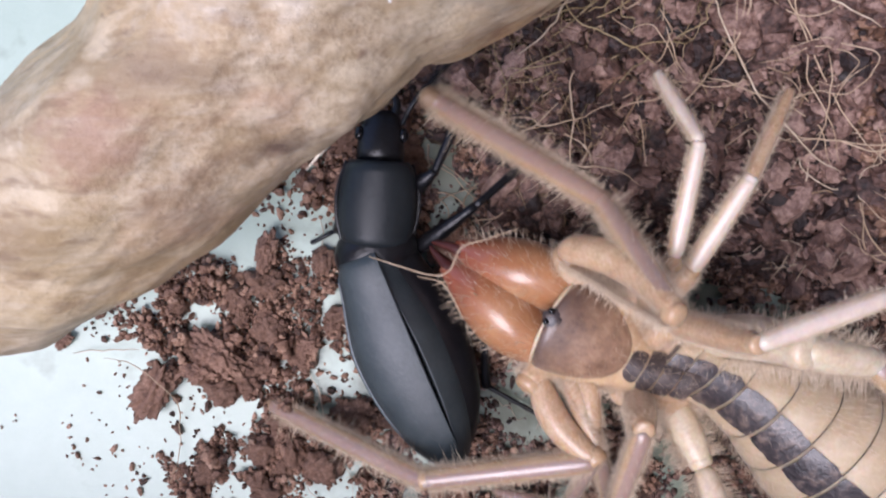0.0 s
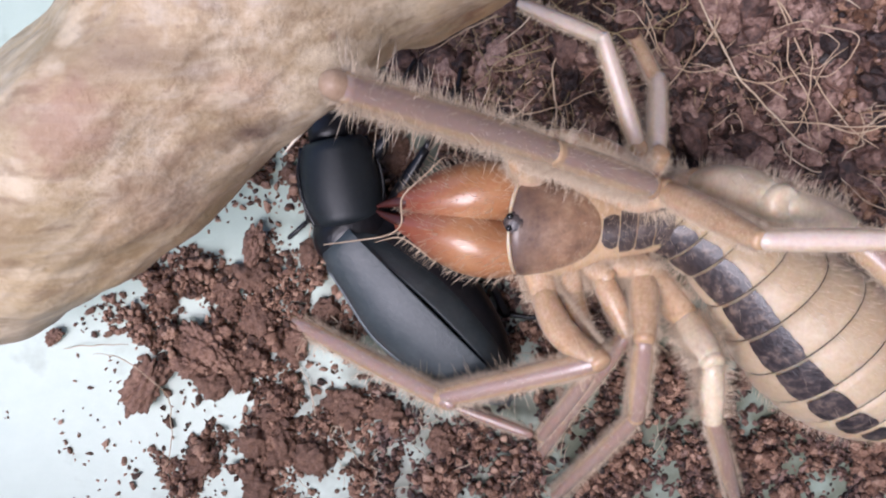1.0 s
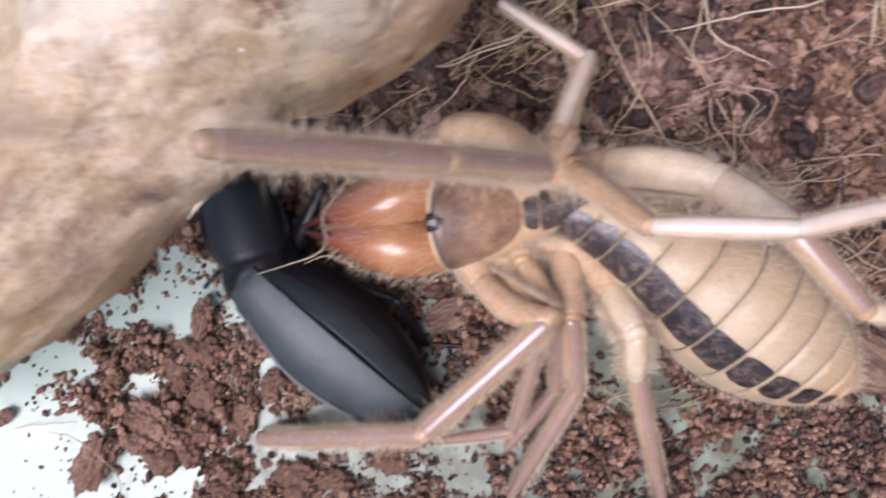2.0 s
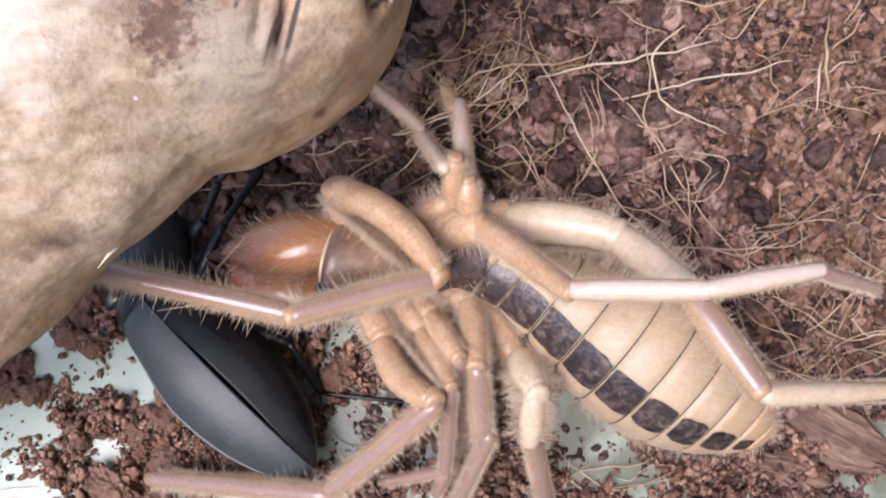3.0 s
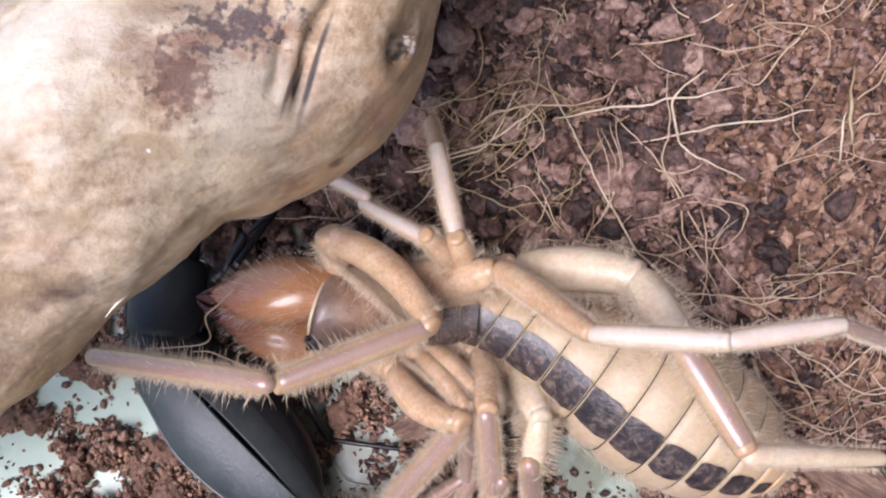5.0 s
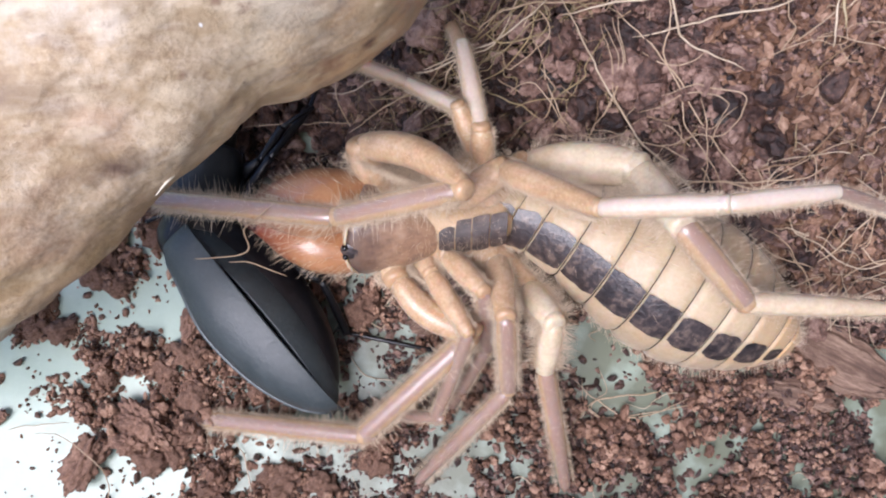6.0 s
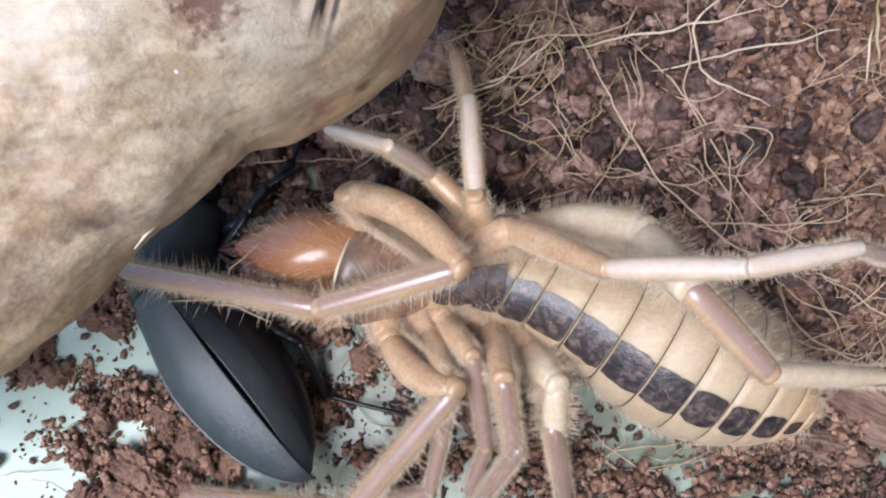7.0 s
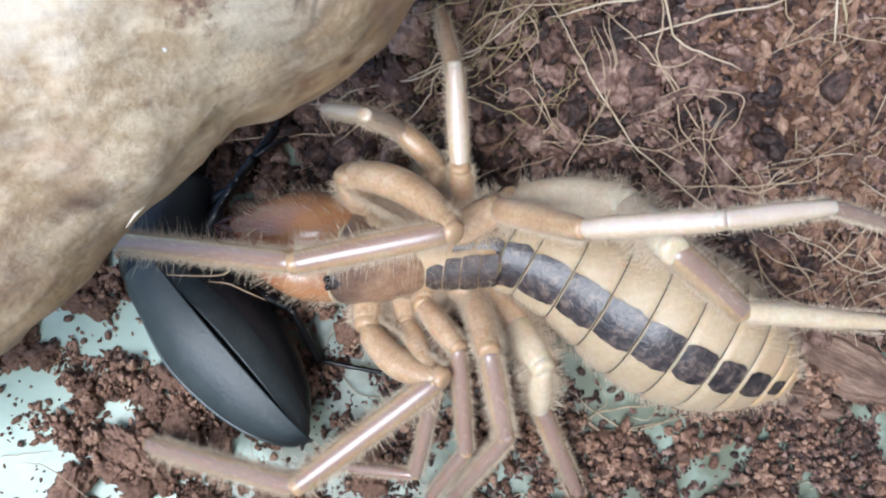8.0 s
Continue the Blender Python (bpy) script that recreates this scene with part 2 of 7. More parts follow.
M_WAIST = mat("waist_plate", [(0.34, (0.030, 0.021, 0.019)), (0.5, (0.065, 0.046, 0.040)), (0.66, (0.14, 0.10, 0.08))], big=0.14, small=0.08, rough=0.55, bump=0.35, detail=3)
M_SKIN = mat("soft_membrane", [(0.3, (0.48, 0.305, 0.165)), (0.7, (0.65, 0.47, 0.29))], big=0.3, small=0.05, rough=0.45, bump=0.2, sss=0.4)
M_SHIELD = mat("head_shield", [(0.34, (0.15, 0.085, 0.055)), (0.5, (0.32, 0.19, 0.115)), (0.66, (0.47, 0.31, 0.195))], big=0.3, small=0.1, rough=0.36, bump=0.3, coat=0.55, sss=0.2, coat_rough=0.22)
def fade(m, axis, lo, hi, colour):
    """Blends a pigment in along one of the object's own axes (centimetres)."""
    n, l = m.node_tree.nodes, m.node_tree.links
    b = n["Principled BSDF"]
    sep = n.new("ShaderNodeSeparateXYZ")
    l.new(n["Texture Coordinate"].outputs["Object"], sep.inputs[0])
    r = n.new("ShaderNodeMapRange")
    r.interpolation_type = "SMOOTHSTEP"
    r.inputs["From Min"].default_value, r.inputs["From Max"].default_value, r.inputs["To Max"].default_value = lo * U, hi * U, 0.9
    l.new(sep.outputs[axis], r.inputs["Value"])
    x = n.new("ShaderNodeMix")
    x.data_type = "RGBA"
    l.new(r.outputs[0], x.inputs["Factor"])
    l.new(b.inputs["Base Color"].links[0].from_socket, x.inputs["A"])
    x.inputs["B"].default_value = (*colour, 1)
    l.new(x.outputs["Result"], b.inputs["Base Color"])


fade(M_CREAM, "X", 2.6, 3.4, (0.58, 0.37, 0.19))
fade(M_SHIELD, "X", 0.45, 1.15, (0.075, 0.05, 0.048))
M_JAW = mat("orange_jaw", [(0.3, (0.30, 0.12, 0.05)), (0.5, (0.42, 0.195, 0.085)), (0.7, (0.52, 0.29, 0.145))], big=0.4, small=0.03, rough=0.34, bump=0.15, coat=0.7, sss=0.3, coat_ior=1.55, coat_rough=0.2)
fade(M_JAW, "X", 1.35, 1.9, (0.26, 0.06, 0.03))
M_FINGER = mat("dark_red_jaw_tip", [(0.3, (0.035, 0.008, 0.006)), (0.7, (0.09, 0.02, 0.013))], big=0.2, small=0.03, rough=0.4, bump=0.1)
M_EYE = mat("black_eye", [(0.3, (0.004, 0.004, 0.005)), (0.7, (0.008, 0.008, 0.009))], big=0.2, small=0.02, rough=0.08, bump=0.0, rough_var=0.02)
M_SETA = mat("seta", [(0.3, (0.58, 0.44, 0.29)), (0.7, (0.80, 0.67, 0.50))], big=0.4, small=0.05, rough=0.35, bump=0.0, island=0.3)
M_COXA = mat("coxa_skin", [(0.36, (0.43, 0.265, 0.145)), (0.64, (0.66, 0.465, 0.295))], big=0.16, small=0.04, rough=0.46, bump=0.35, sheen=0.2, sss=0.35)
M_JOINT = mat("joint_skin", [(0.3, (0.42, 0.255, 0.14)), (0.7, (0.58, 0.40, 0.24))], big=0.1, small=0.03, rough=0.4, bump=0.2, sss=0.3, coat=0.4)
M_FEMUR = mat("femur_cuticle", [(0.36, (0.39, 0.235, 0.125)), (0.5, (0.54, 0.355, 0.205)), (0.64, (0.65, 0.48, 0.32))], big=0.16, small=0.035, rough=0.42, bump=0.3, coat=0.55, sss=0.45, coat_ior=1.6, coat_rough=0.28, sheen=0.1)
def soil_shade_film(m, lo, hi, colour, amount):
    """A blotchy soil film with shade painted in, denser along the object's x from lo to hi (centimetres)."""
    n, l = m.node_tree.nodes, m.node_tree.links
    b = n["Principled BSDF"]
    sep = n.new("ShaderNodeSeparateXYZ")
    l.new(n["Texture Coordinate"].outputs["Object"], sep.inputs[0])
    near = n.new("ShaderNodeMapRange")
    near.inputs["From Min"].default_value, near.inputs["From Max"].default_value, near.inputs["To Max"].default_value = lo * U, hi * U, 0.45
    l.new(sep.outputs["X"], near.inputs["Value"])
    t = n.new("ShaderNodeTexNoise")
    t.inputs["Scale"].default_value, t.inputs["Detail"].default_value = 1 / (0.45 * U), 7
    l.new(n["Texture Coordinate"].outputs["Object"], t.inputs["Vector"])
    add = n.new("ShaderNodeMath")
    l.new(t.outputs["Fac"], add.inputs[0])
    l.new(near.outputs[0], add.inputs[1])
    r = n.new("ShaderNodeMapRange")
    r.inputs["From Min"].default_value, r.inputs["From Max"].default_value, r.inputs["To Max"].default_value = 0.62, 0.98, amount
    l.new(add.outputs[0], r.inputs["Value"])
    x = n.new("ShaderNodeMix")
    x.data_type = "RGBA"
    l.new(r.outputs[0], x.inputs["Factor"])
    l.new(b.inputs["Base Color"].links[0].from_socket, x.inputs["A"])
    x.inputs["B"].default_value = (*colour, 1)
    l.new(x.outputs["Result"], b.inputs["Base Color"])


# dulls the floor towards the spider: soil film plus shade put into the colour
soil_shade_film(M_FLOOR, -3.2, -1.6, (0.13, 0.14, 0.085), 0.9)


def back_stripe(m, half, colour, amount):
    """A stripe along the upper side of a limb segment, half as wide as given (centimetres)."""
    n, l = m.node_tree.nodes, m.node_tree.links
    b = n["Principled BSDF"]
    sep = n.new("ShaderNodeSeparateXYZ")
    l.new(n["Texture Coordinate"].outputs["Object"], sep.inputs[0])
    off = n.new("ShaderNodeMath")
    off.operation = "ABSOLUTE"
    l.new(sep.outputs["Y"], off.inputs[0])
    across = n.new("ShaderNodeMapRange")
    across.interpolation_type = "SMOOTHSTEP"
    across.inputs["From Min"].default_value, across.inputs["From Max"].default_value, across.inputs["To Max"].default_value = 1.15 * half * U, 0.7 * half * U, amount
    l.new(off.outputs[0], across.inputs["Value"])
    above = n.new("ShaderNodeMapRange")
    above.inputs["From Min"].default_value, above.inputs["From Max"].default_value = 0.0, 0.02 * U
    l.new(sep.outputs["Z"], above.inputs["Value"])
    both = n.new("ShaderNodeMath")
    both.operation = "MULTIPLY"
    l.new(across.outputs[0], both.inputs[0])
    l.new(above.outputs[0], both.inputs[1])
    x = n.new("ShaderNodeMix")
    x.data_type = "RGBA"
    l.new(both.outputs[0], x.inputs["Factor"])
    l.new(b.inputs["Base Color"].links[0].from_socket, x.inputs["A"])
    x.inputs["B"].default_value = (*colour, 1)
    l.new(x.outputs["Result"], b.inputs["Base Color"])


back_stripe(M_LEG, 0.06, (0.30, 0.20, 0.185), 0.7)
# here the stripe is the sky's lilac-white highlight, painted on the pale legs
back_stripe(M_LEGPALE, 0.05, (0.72, 0.62, 0.58), 0.45)
M_TARSUS = mat("feeler_tip", [(0.3, (0.27, 0.165, 0.095)), (0.7, (0.42, 0.29, 0.185))], big=0.12, small=0.03, rough=0.45, bump=0.3)


# ---- mesh helpers (centimetres) ----
def mesh_of(name, verts, faces, material, smooth=True):
    me = bpy.data.meshes.new(name)
    me.from_pydata([(v[0] * U, v[1] * U, v[2] * U) for v in verts], [], faces)
    me.materials.append(material)
    if smooth:
        me.polygons.foreach_set("use_smooth", [True] * len(me.polygons))
    me.update()
    return me


def thing(name, data, label, category, group="", kind="", m=None):
    ob = tagged(new(name, data), label, category, group, kind)
    if m is not None:
        ob.matrix_world = m
    return ob


def part(name, data, parent, label="", m=None):
    """Links a mesh as one part under a thing or a part."""
    ob = new(name, data)
    ob.parent = parent
    if m is not None:
        ob.matrix_basis = m
    if label:
        ob["label"] = label
    return ob


def loft(rings, caps=True, closed=True):
    n = len(rings[0])
    verts = [p for r in rings for p in r]
    faces = []
    last = n if closed else n - 1
    for i in range(len(rings) - 1):
        for j in range(last):
            k = (j + 1) % n
            faces.append((i * n + j, i * n + k, (i + 1) * n + k, (i + 1) * n + j))
    if caps:
        faces.append(tuple(range(n - 1, -1, -1)))
        faces.append(tuple((len(rings) - 1) * n + j for j in range(n)))
    return verts, faces


def glide(pts, steps=8):
    """A smooth line (Catmull-Rom) through a few points."""
    p = [Vector(q) for q in pts]
    p = [p[0] * 2 - p[1]] + p + [p[-1] * 2 - p[-2]]
    out = []
    for i in range(1, len(p) - 2):
        a, b, c, d = p[i - 1:i + 3]
        for k in range(steps):
            t = k / steps
            out.append(0.5 * (2 * b + (c - a) * t + (2 * a - 5 * b + 4 * c - d) * t * t + (3 * b - a - 3 * c + d) * t ** 3))
    out.append(p[-2])
    return out


def tube(line, radius, sides=6):
    """A round rod along a line; radius is a number or a function of 0..1 along it."""
    rings = []
    side = None
    for i, p in enumerate(line):
        d = (line[min(i + 1, len(line) - 1)] - line[max(i - 1, 0)]).normalized()
        if side is None:
            side = d.cross(Vector((0, 0, 1)) if abs(d.z) < 0.9 else Vector((1, 0, 0))).normalized()
        side = (side - d * side.dot(d)).normalized()
        up = d.cross(side)
        r = radius(i / (len(line) - 1)) if callable(radius) else radius
        rings.append([p + (side * math.cos(a) + up * math.sin(a)) * r for a in (2 * math.pi * j / sides for j in range(sides))])
    return loft(rings)


def join(*pieces):
    verts, faces = [], []
    for v, f in pieces:
        o = len(verts)
        verts += list(v)
        faces += [tuple(i + o for i in q) for q in f]
    return verts, faces


def body_of(stations, sides=24, power=1.0):
    """A rounded body along x. stations: (x, y, z, half width, half height up, half height down)."""
    rings = []
    for x, y, z, w, hu, hd in stations:
        ring = []
        for j in range(sides):
            a = 2 * math.pi * j / sides
            c, s = math.cos(a), math.sin(a)
            ring.append(Vector((x, y + w * math.copysign(abs(c) ** power, c), z + (hu if s > 0 else hd) * math.copysign(abs(s) ** power, s))))
        rings.append(ring)
    return loft(rings)


def fill(x0, x1, n, f):
    """n + 1 stations between x0 and x1 from f(u)."""
    return [(x0 + (x1 - x0) * i / n, *f(i / n)) for i in range(n + 1)]


def hairs(roots, sides=3):
    """Tapered bristles. roots: (root, tip, radius)."""
    verts, faces = [], []
    for a, b, r in roots:
        d = (b - a).normalized()
        s = d.orthogonal().normalized()
        t = d.cross(s)
        o = len(verts)
        mid = a.lerp(b, 0.55)
        for j in range(sides):
            k = 2 * math.pi * j / sides
            verts.append(a + (s * math.cos(k) + t * math.sin(k)) * r)
        for j in range(sides):
            k = 2 * math.pi * j / sides
            verts.append(mid + (s * math.cos(k) + t * math.sin(k)) * r * 0.7)
        verts.append(b)
        for j in range(sides):
            k = (j + 1) % sides
            faces.append((o + j, o + k, o + sides + k, o + sides + j))
            faces.append((o + sides + j, o + sides + k, o + 2 * sides))
    return verts, faces


def smooth_step(a, b, x):
    k = min(1, max(0, (x - a) / (b - a)))
    return k * k * (3 - 2 * k)


def fbm(x, y, z, size, octaves=4):
    return noise.fractal(Vector((x, y, z)) / size, 1.0, 2.0, octaves, noise_basis="PERLIN_ORIGINAL")


# ---- the place: plastic tub on a table, soil bank, driftwood ----
def slab(x0, x1, y0, y1, z0, z1, r=0.15):
    bm = bmesh.new()
    bmesh.ops.create_cube(bm, size=1)
    for v in bm.verts:
        v.co = Vector(((x0 + x1) / 2 + v.co.x * (x1 - x0), (y0 + y1) / 2 + v.co.y * (y1 - y0), (z0 + z1) / 2 + v.co.z * (z1 - z0)))
    bmesh.ops.bevel(bm, geom=bm.edges[:], offset=r, segments=2, affect="EDGES")
    verts = [v.co.copy() for v in bm.verts]
    faces = [tuple(v.index for v in f.verts) for f in bm.faces]
    bm.free()
    return verts, faces


def tub():
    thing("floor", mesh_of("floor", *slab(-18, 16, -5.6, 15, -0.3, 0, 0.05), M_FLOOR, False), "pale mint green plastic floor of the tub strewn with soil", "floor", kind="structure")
    # unseen sides; the south one is near and tall to shade the floor
    for name, box in (("wall_west", (-18.3, -18, -5.6, 15, -0.3, 3.5)), ("wall_east", (16, 16.3, -5.6, 15, -0.3, 3.5)),
                      ("wall_south_shade", (-18.3, 16.3, -5.9, -5.6, -0.3, 7.0)), ("wall_north", (-18.3, 16.3, 15, 15.3, -0.3, 3.5))):
        thing(name, mesh_of(name, *slab(*box, 0.05), M_TABLE, False), "pale plastic side of the tub, added out of view", "wall", kind="structure")
    # unseen slab and wall, added to keep sky light off one side
    thing("ceiling", mesh_of("ceiling", *slab(12, 320, -300, 300, 170, 176, 0.1), M_SKY_BLOCK, False), "plain unseen slab added overhead to block the sky", "ceiling", kind="structure")
    thing("wall_sky_block", mesh_of("wall_sky_block", *slab(320, 326, -300, 300, -0.3, 176, 0.1), M_SKY_BLOCK, False), "plain unseen wall added to block the sky", "wall", kind="structure")
    thing("ground", mesh_of("ground", *slab(-3000, 3000, -3000, 3000, -1.5, -0.304, 0.02), M_TABLE, False), "pale surface under the tub", "ground", kind="structure")


def bank(x, y):
    """Height of the soil bank over the floor."""
    y0 = 0.2 + 1.5 * smooth_step(-0.3, -1.6, x)
    return 0.42 * (y - y0) + 0.3 * max(0, x - 1.2) * smooth_step(-0.6, 0.6, y) + 0.35 * smooth_step(2.4, 3.2, x) * smooth_step(0, 1.2, y)


def bank_top(x, y):
    return bank(x, y) + 0.22 * fbm(x, y, 0, 0.75, 4)


def soil_bed():
    nx, ny, step = 150, 120, 0.085
    verts, faces = [], []
    for j in range(ny):
        for i in range(nx):
            x, y = -3.2 + i * step, -1.2 + j * step
            h = min(3.2, bank_top(x, y)) + 0.07 * fbm(x, y, 3, 0.16, 3)
            verts.append((x, y, max(-0.2, h - 0.05)))
    for j in range(ny - 1):
        for i in range(nx - 1):
            a = j * nx + i
            if max(verts[a][2], verts[a + 1][2], verts[a + nx][2], verts[a + nx + 1][2]) > -0.05:
                faces.append((a, a + 1, a + nx + 1, a + nx))
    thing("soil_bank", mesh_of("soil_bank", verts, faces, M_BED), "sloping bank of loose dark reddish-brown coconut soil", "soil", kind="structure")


def ico(subdiv):
    bm = bmesh.new()
    bmesh.ops.create_icosphere(bm, subdivisions=subdiv, radius=1)
    v = np.array([p.co[:] for p in bm.verts])
    f = np.array([[p.index for p in q.verts] for q in bm.faces])
    bm.free()
    return v, f


RNG = np.random.default_rng(7)


def rough_forms(count):
    """A few broken, angular lump shapes with a grainy skin."""
    base, tri = ico(3)
    forms = []
    for k in range(count):
        off = Vector((k * 7.3, k * 2.1, k * 4.7))
        cuts = [(Vector(RNG.normal(0, 1, 3)).normalized(), RNG.uniform(0.62, 1.0)) for _ in range(11)]
        v = []
        for q in base:
            p = Vector(q)
            d = min([1.25] + [h / p.dot(c) for c, h in cuts if p.dot(c) > 0.05])
            d *= 1 + 0.16 * noise.fractal(p * 2.2 + off, 1, 2, 3) + 0.09 * noise.noise(p * 7 + off)
            v.append(p * d)
        forms.append(np.array([w[:] for w in v]))
    return forms, tri


def crumb_balls(count, grains=15):
    """Lumps made of rounded crumbs stuck together."""
    base, tri = ico(2)
    skins = []
    for k in range(12):
        off = Vector((k * 5.1, k * 1.7, k * 3.3))
        skins.append(np.array([[1 + 0.55 * noise.fractal(Vector(q) * 1.3 + off, 1, 2, 3)] for q in base]))
    forms = []
    for k in range(count):
        v, f = [], []
        for g in range(grains):
            d = RNG.normal(0, 0.52, 3) * np.array([1.15, 0.9, 0.7])
            q = base * skins[RNG.integers(12)] * RNG.uniform(0.24, 0.62) * np.array([RNG.uniform(0.9, 1.4), RNG.uniform(0.7, 1.0), RNG.uniform(0.7, 1.0)])
            r = np.array(Euler(RNG.uniform(-1.5, 1.5, 3)).to_matrix())
            f.append(tri + g * len(base))
            v.append(q @ r.T + d)
        forms.append((np.concatenate(v), np.concatenate(f)))
    return forms


def balls(name, places, sizes, label):
    """Many crumbly lumps in one mesh."""
    forms = crumb_balls(20, 9)
    all_v, all_f, start = [], [], 0
    for i, ((x, y, z), s) in enumerate(zip(places, sizes)):
        v, f = forms[i % 20]
        a = RNG.uniform(0, 2 * math.pi)
        turn = np.array([[math.cos(a), -math.sin(a), 0], [math.sin(a), math.cos(a), 0], [0, 0, 1]])
        all_v.append((v * s) @ turn.T + np.array([x, y, z]))
        all_f.append(f + start)
        start += len(v)
    return thing(name, mesh_of(name, np.concatenate(all_v).tolist(), np.concatenate(all_f).tolist(), M_SOIL, False), label, "soil", kind="stuff")


def lumps(name, places, sizes, label):
    """Many crumbly lumps in one mesh."""
    forms, tri = rough_forms(16)
    all_v, all_f = [], []
    for i, ((x, y, z), s) in enumerate(zip(places, sizes)):
        v = forms[i % 16] * np.array([RNG.uniform(0.9, 1.6), RNG.uniform(0.7, 1.1), RNG.uniform(0.75, 1.1)]) * s
        r = np.array(Euler(RNG.uniform(-math.pi, math.pi, 3) * np.array([0.25, 0.25, 1])).to_matrix())
        all_v.append(v @ r.T + np.array([x, y, z]))
        all_f.append(tri + i * len(v))
    v, f = np.concatenate(all_v), np.concatenate(all_f)
    return thing(name, mesh_of(name, v.tolist(), f.tolist(), M_SHADED_SOIL, False), label, "soil", kind="stuff")


def crumbs(name, places, sizes, label, subdiv=1, flat=0.75, jitter=0.28, material=None):
    """Many loose lumps in one mesh."""
    base, tri = ico(subdiv)
    all_v, all_f = [], []
    for i, ((x, y, z), s) in enumerate(zip(places, sizes)):
        v = base * (1 + RNG.normal(0, jitter, (len(base), 1)))
        v *= np.array([RNG.uniform(0.9, 1.7), RNG.uniform(0.55, 1.0), RNG.uniform(0.45, flat)]) * s
        a = RNG.uniform(-math.pi, math.pi, 3) * np.array([0.3, 0.3, 1])
        r = np.array(Euler(a).to_matrix())
        v = v @ r.T + np.array([x, y, z])
        all_v.append(v)
        all_f.append(tri + i * len(base))
    v, f = np.concatenate(all_v), np.concatenate(all_f)
    return thing(name, mesh_of(name, v.tolist(), f.tolist(), material or M_SOIL, subdiv > 1), label, "soil", kind="stuff")


# heaps of crumbs on the bare floor: x, y, radius, share covered
HEAPS_WEST = [(-3.5, 1.45, 0.75, 0.95), (-2.9, 1.1, 0.5, 0.9), (-4.75, 0.35, 0.6, 0.7), (-4.9, 0.0, 0.6, 0.6), (-3.9, 0.75, 0.55, 0.9), (-5.3, -0.4, 0.5, 0.65),
         (-3.65, -0.66, 0.85, 0.8), (-2.95, -0.8, 0.8, 0.85), (-3.4, -2.15, 0.6, 0.74), (-2.65, -1.85, 0.7, 0.75), (-2.0, -1.4, 0.7, 0.72), (-4.1, -0.1, 0.5, 0.66),
         (-2.5, -0.35, 0.6, 0.85), (-3.0, -2.9, 0.8, 0.7), (-2.1, 1.2, 1.0, 0.86)]
HEAPS_EAST = [(-1.4, -2.2, 0.8, 0.56), (-0.6, -2.3, 0.9, 0.66), (2.4, -1.1, 0.5, 0.62), (3.3, -1.5, 1.0, 0.8), (-1.3, -0.45, 0.75, 0.72), (-0.9, -0.1, 0.6, 0.68),
         (-1.0, -1.1, 0.6, 0.72), (0.4, -1.9, 1.0, 0.72), (1.7, -1.6, 1.1, 0.76), (3.0, -0.6, 1.0, 0.85), (-0.6, -0.9, 0.6, 0.58), (-1.5, 0.5, 0.6, 0.75),
         (1.4, -0.3, 0.9, 0.74), (0.3, -0.3, 0.8, 0.72), (0.2, -1.0, 0.7, 0.68), (1.2, -1.0, 0.7, 0.68)]


# patches of floor that stay almost bare: x, y, half sizes
BARE = [(-5.1, -1.0, 0.35, 0.45), (1.4, -0.62, 0.42, 0.32), (2.0, -1.05, 0.3, 0.2), (0.3, -1.43, 0.28, 0.3), (-0.27, -1.7, 0.35, 0.2), (1.1, -0.2, 0.25, 0.22), (2.2, -1.35, 0.4, 0.2), (-3.2, 0.05, 0.35, 0.3),
        (-2.6, 0.05, 0.2, 0.2), (-3.65, -1.3, 0.14, 0.2), (-1.55, -0.95, 0.3, 0.2), (-1.9, 1.9, 0.5, 0.24), (-1.5, -0.1, 0.22, 0.22), (-1.1, -0.4, 0.25, 0.2), (-3.15, -1.6, 0.2, 0.12), (-0.6, -1.45, 0.25, 0.2)]


def bare(x, y):
    return max(smooth_step(1.25, 0.7, math.hypot((x - bx) / rx, (y - by) / ry) + 0.35 * fbm(x, y, 4, 0.25, 3)) for bx, by, rx, ry in BARE)


def cover(x, y):
    c = 0.42 + 0.1 * smooth_step(1.0, 0.5, math.hypot((x - 0.3) / 2.2, y + 0.35)) if x > -2.2 else 0.10 * smooth_step(-5.2, -4.2, x)
    for hx, hy, r, k in HEAPS_WEST + HEAPS_EAST:
        c = max(c, (0.86 if hx < -1.5 else 1) * k * smooth_step(1.25, 0.55, math.hypot(x - hx, y - hy) / r))
    c = max(c, 0.9 * smooth_step(-0.28, 0.05, bank(x, y)))
    return c * (1 - 0.62 * bare(x, y))


def bank_grain(x, y):
    return bank_top(x, y) + 0.07 * fbm(x, y, 3, 0.16, 3)


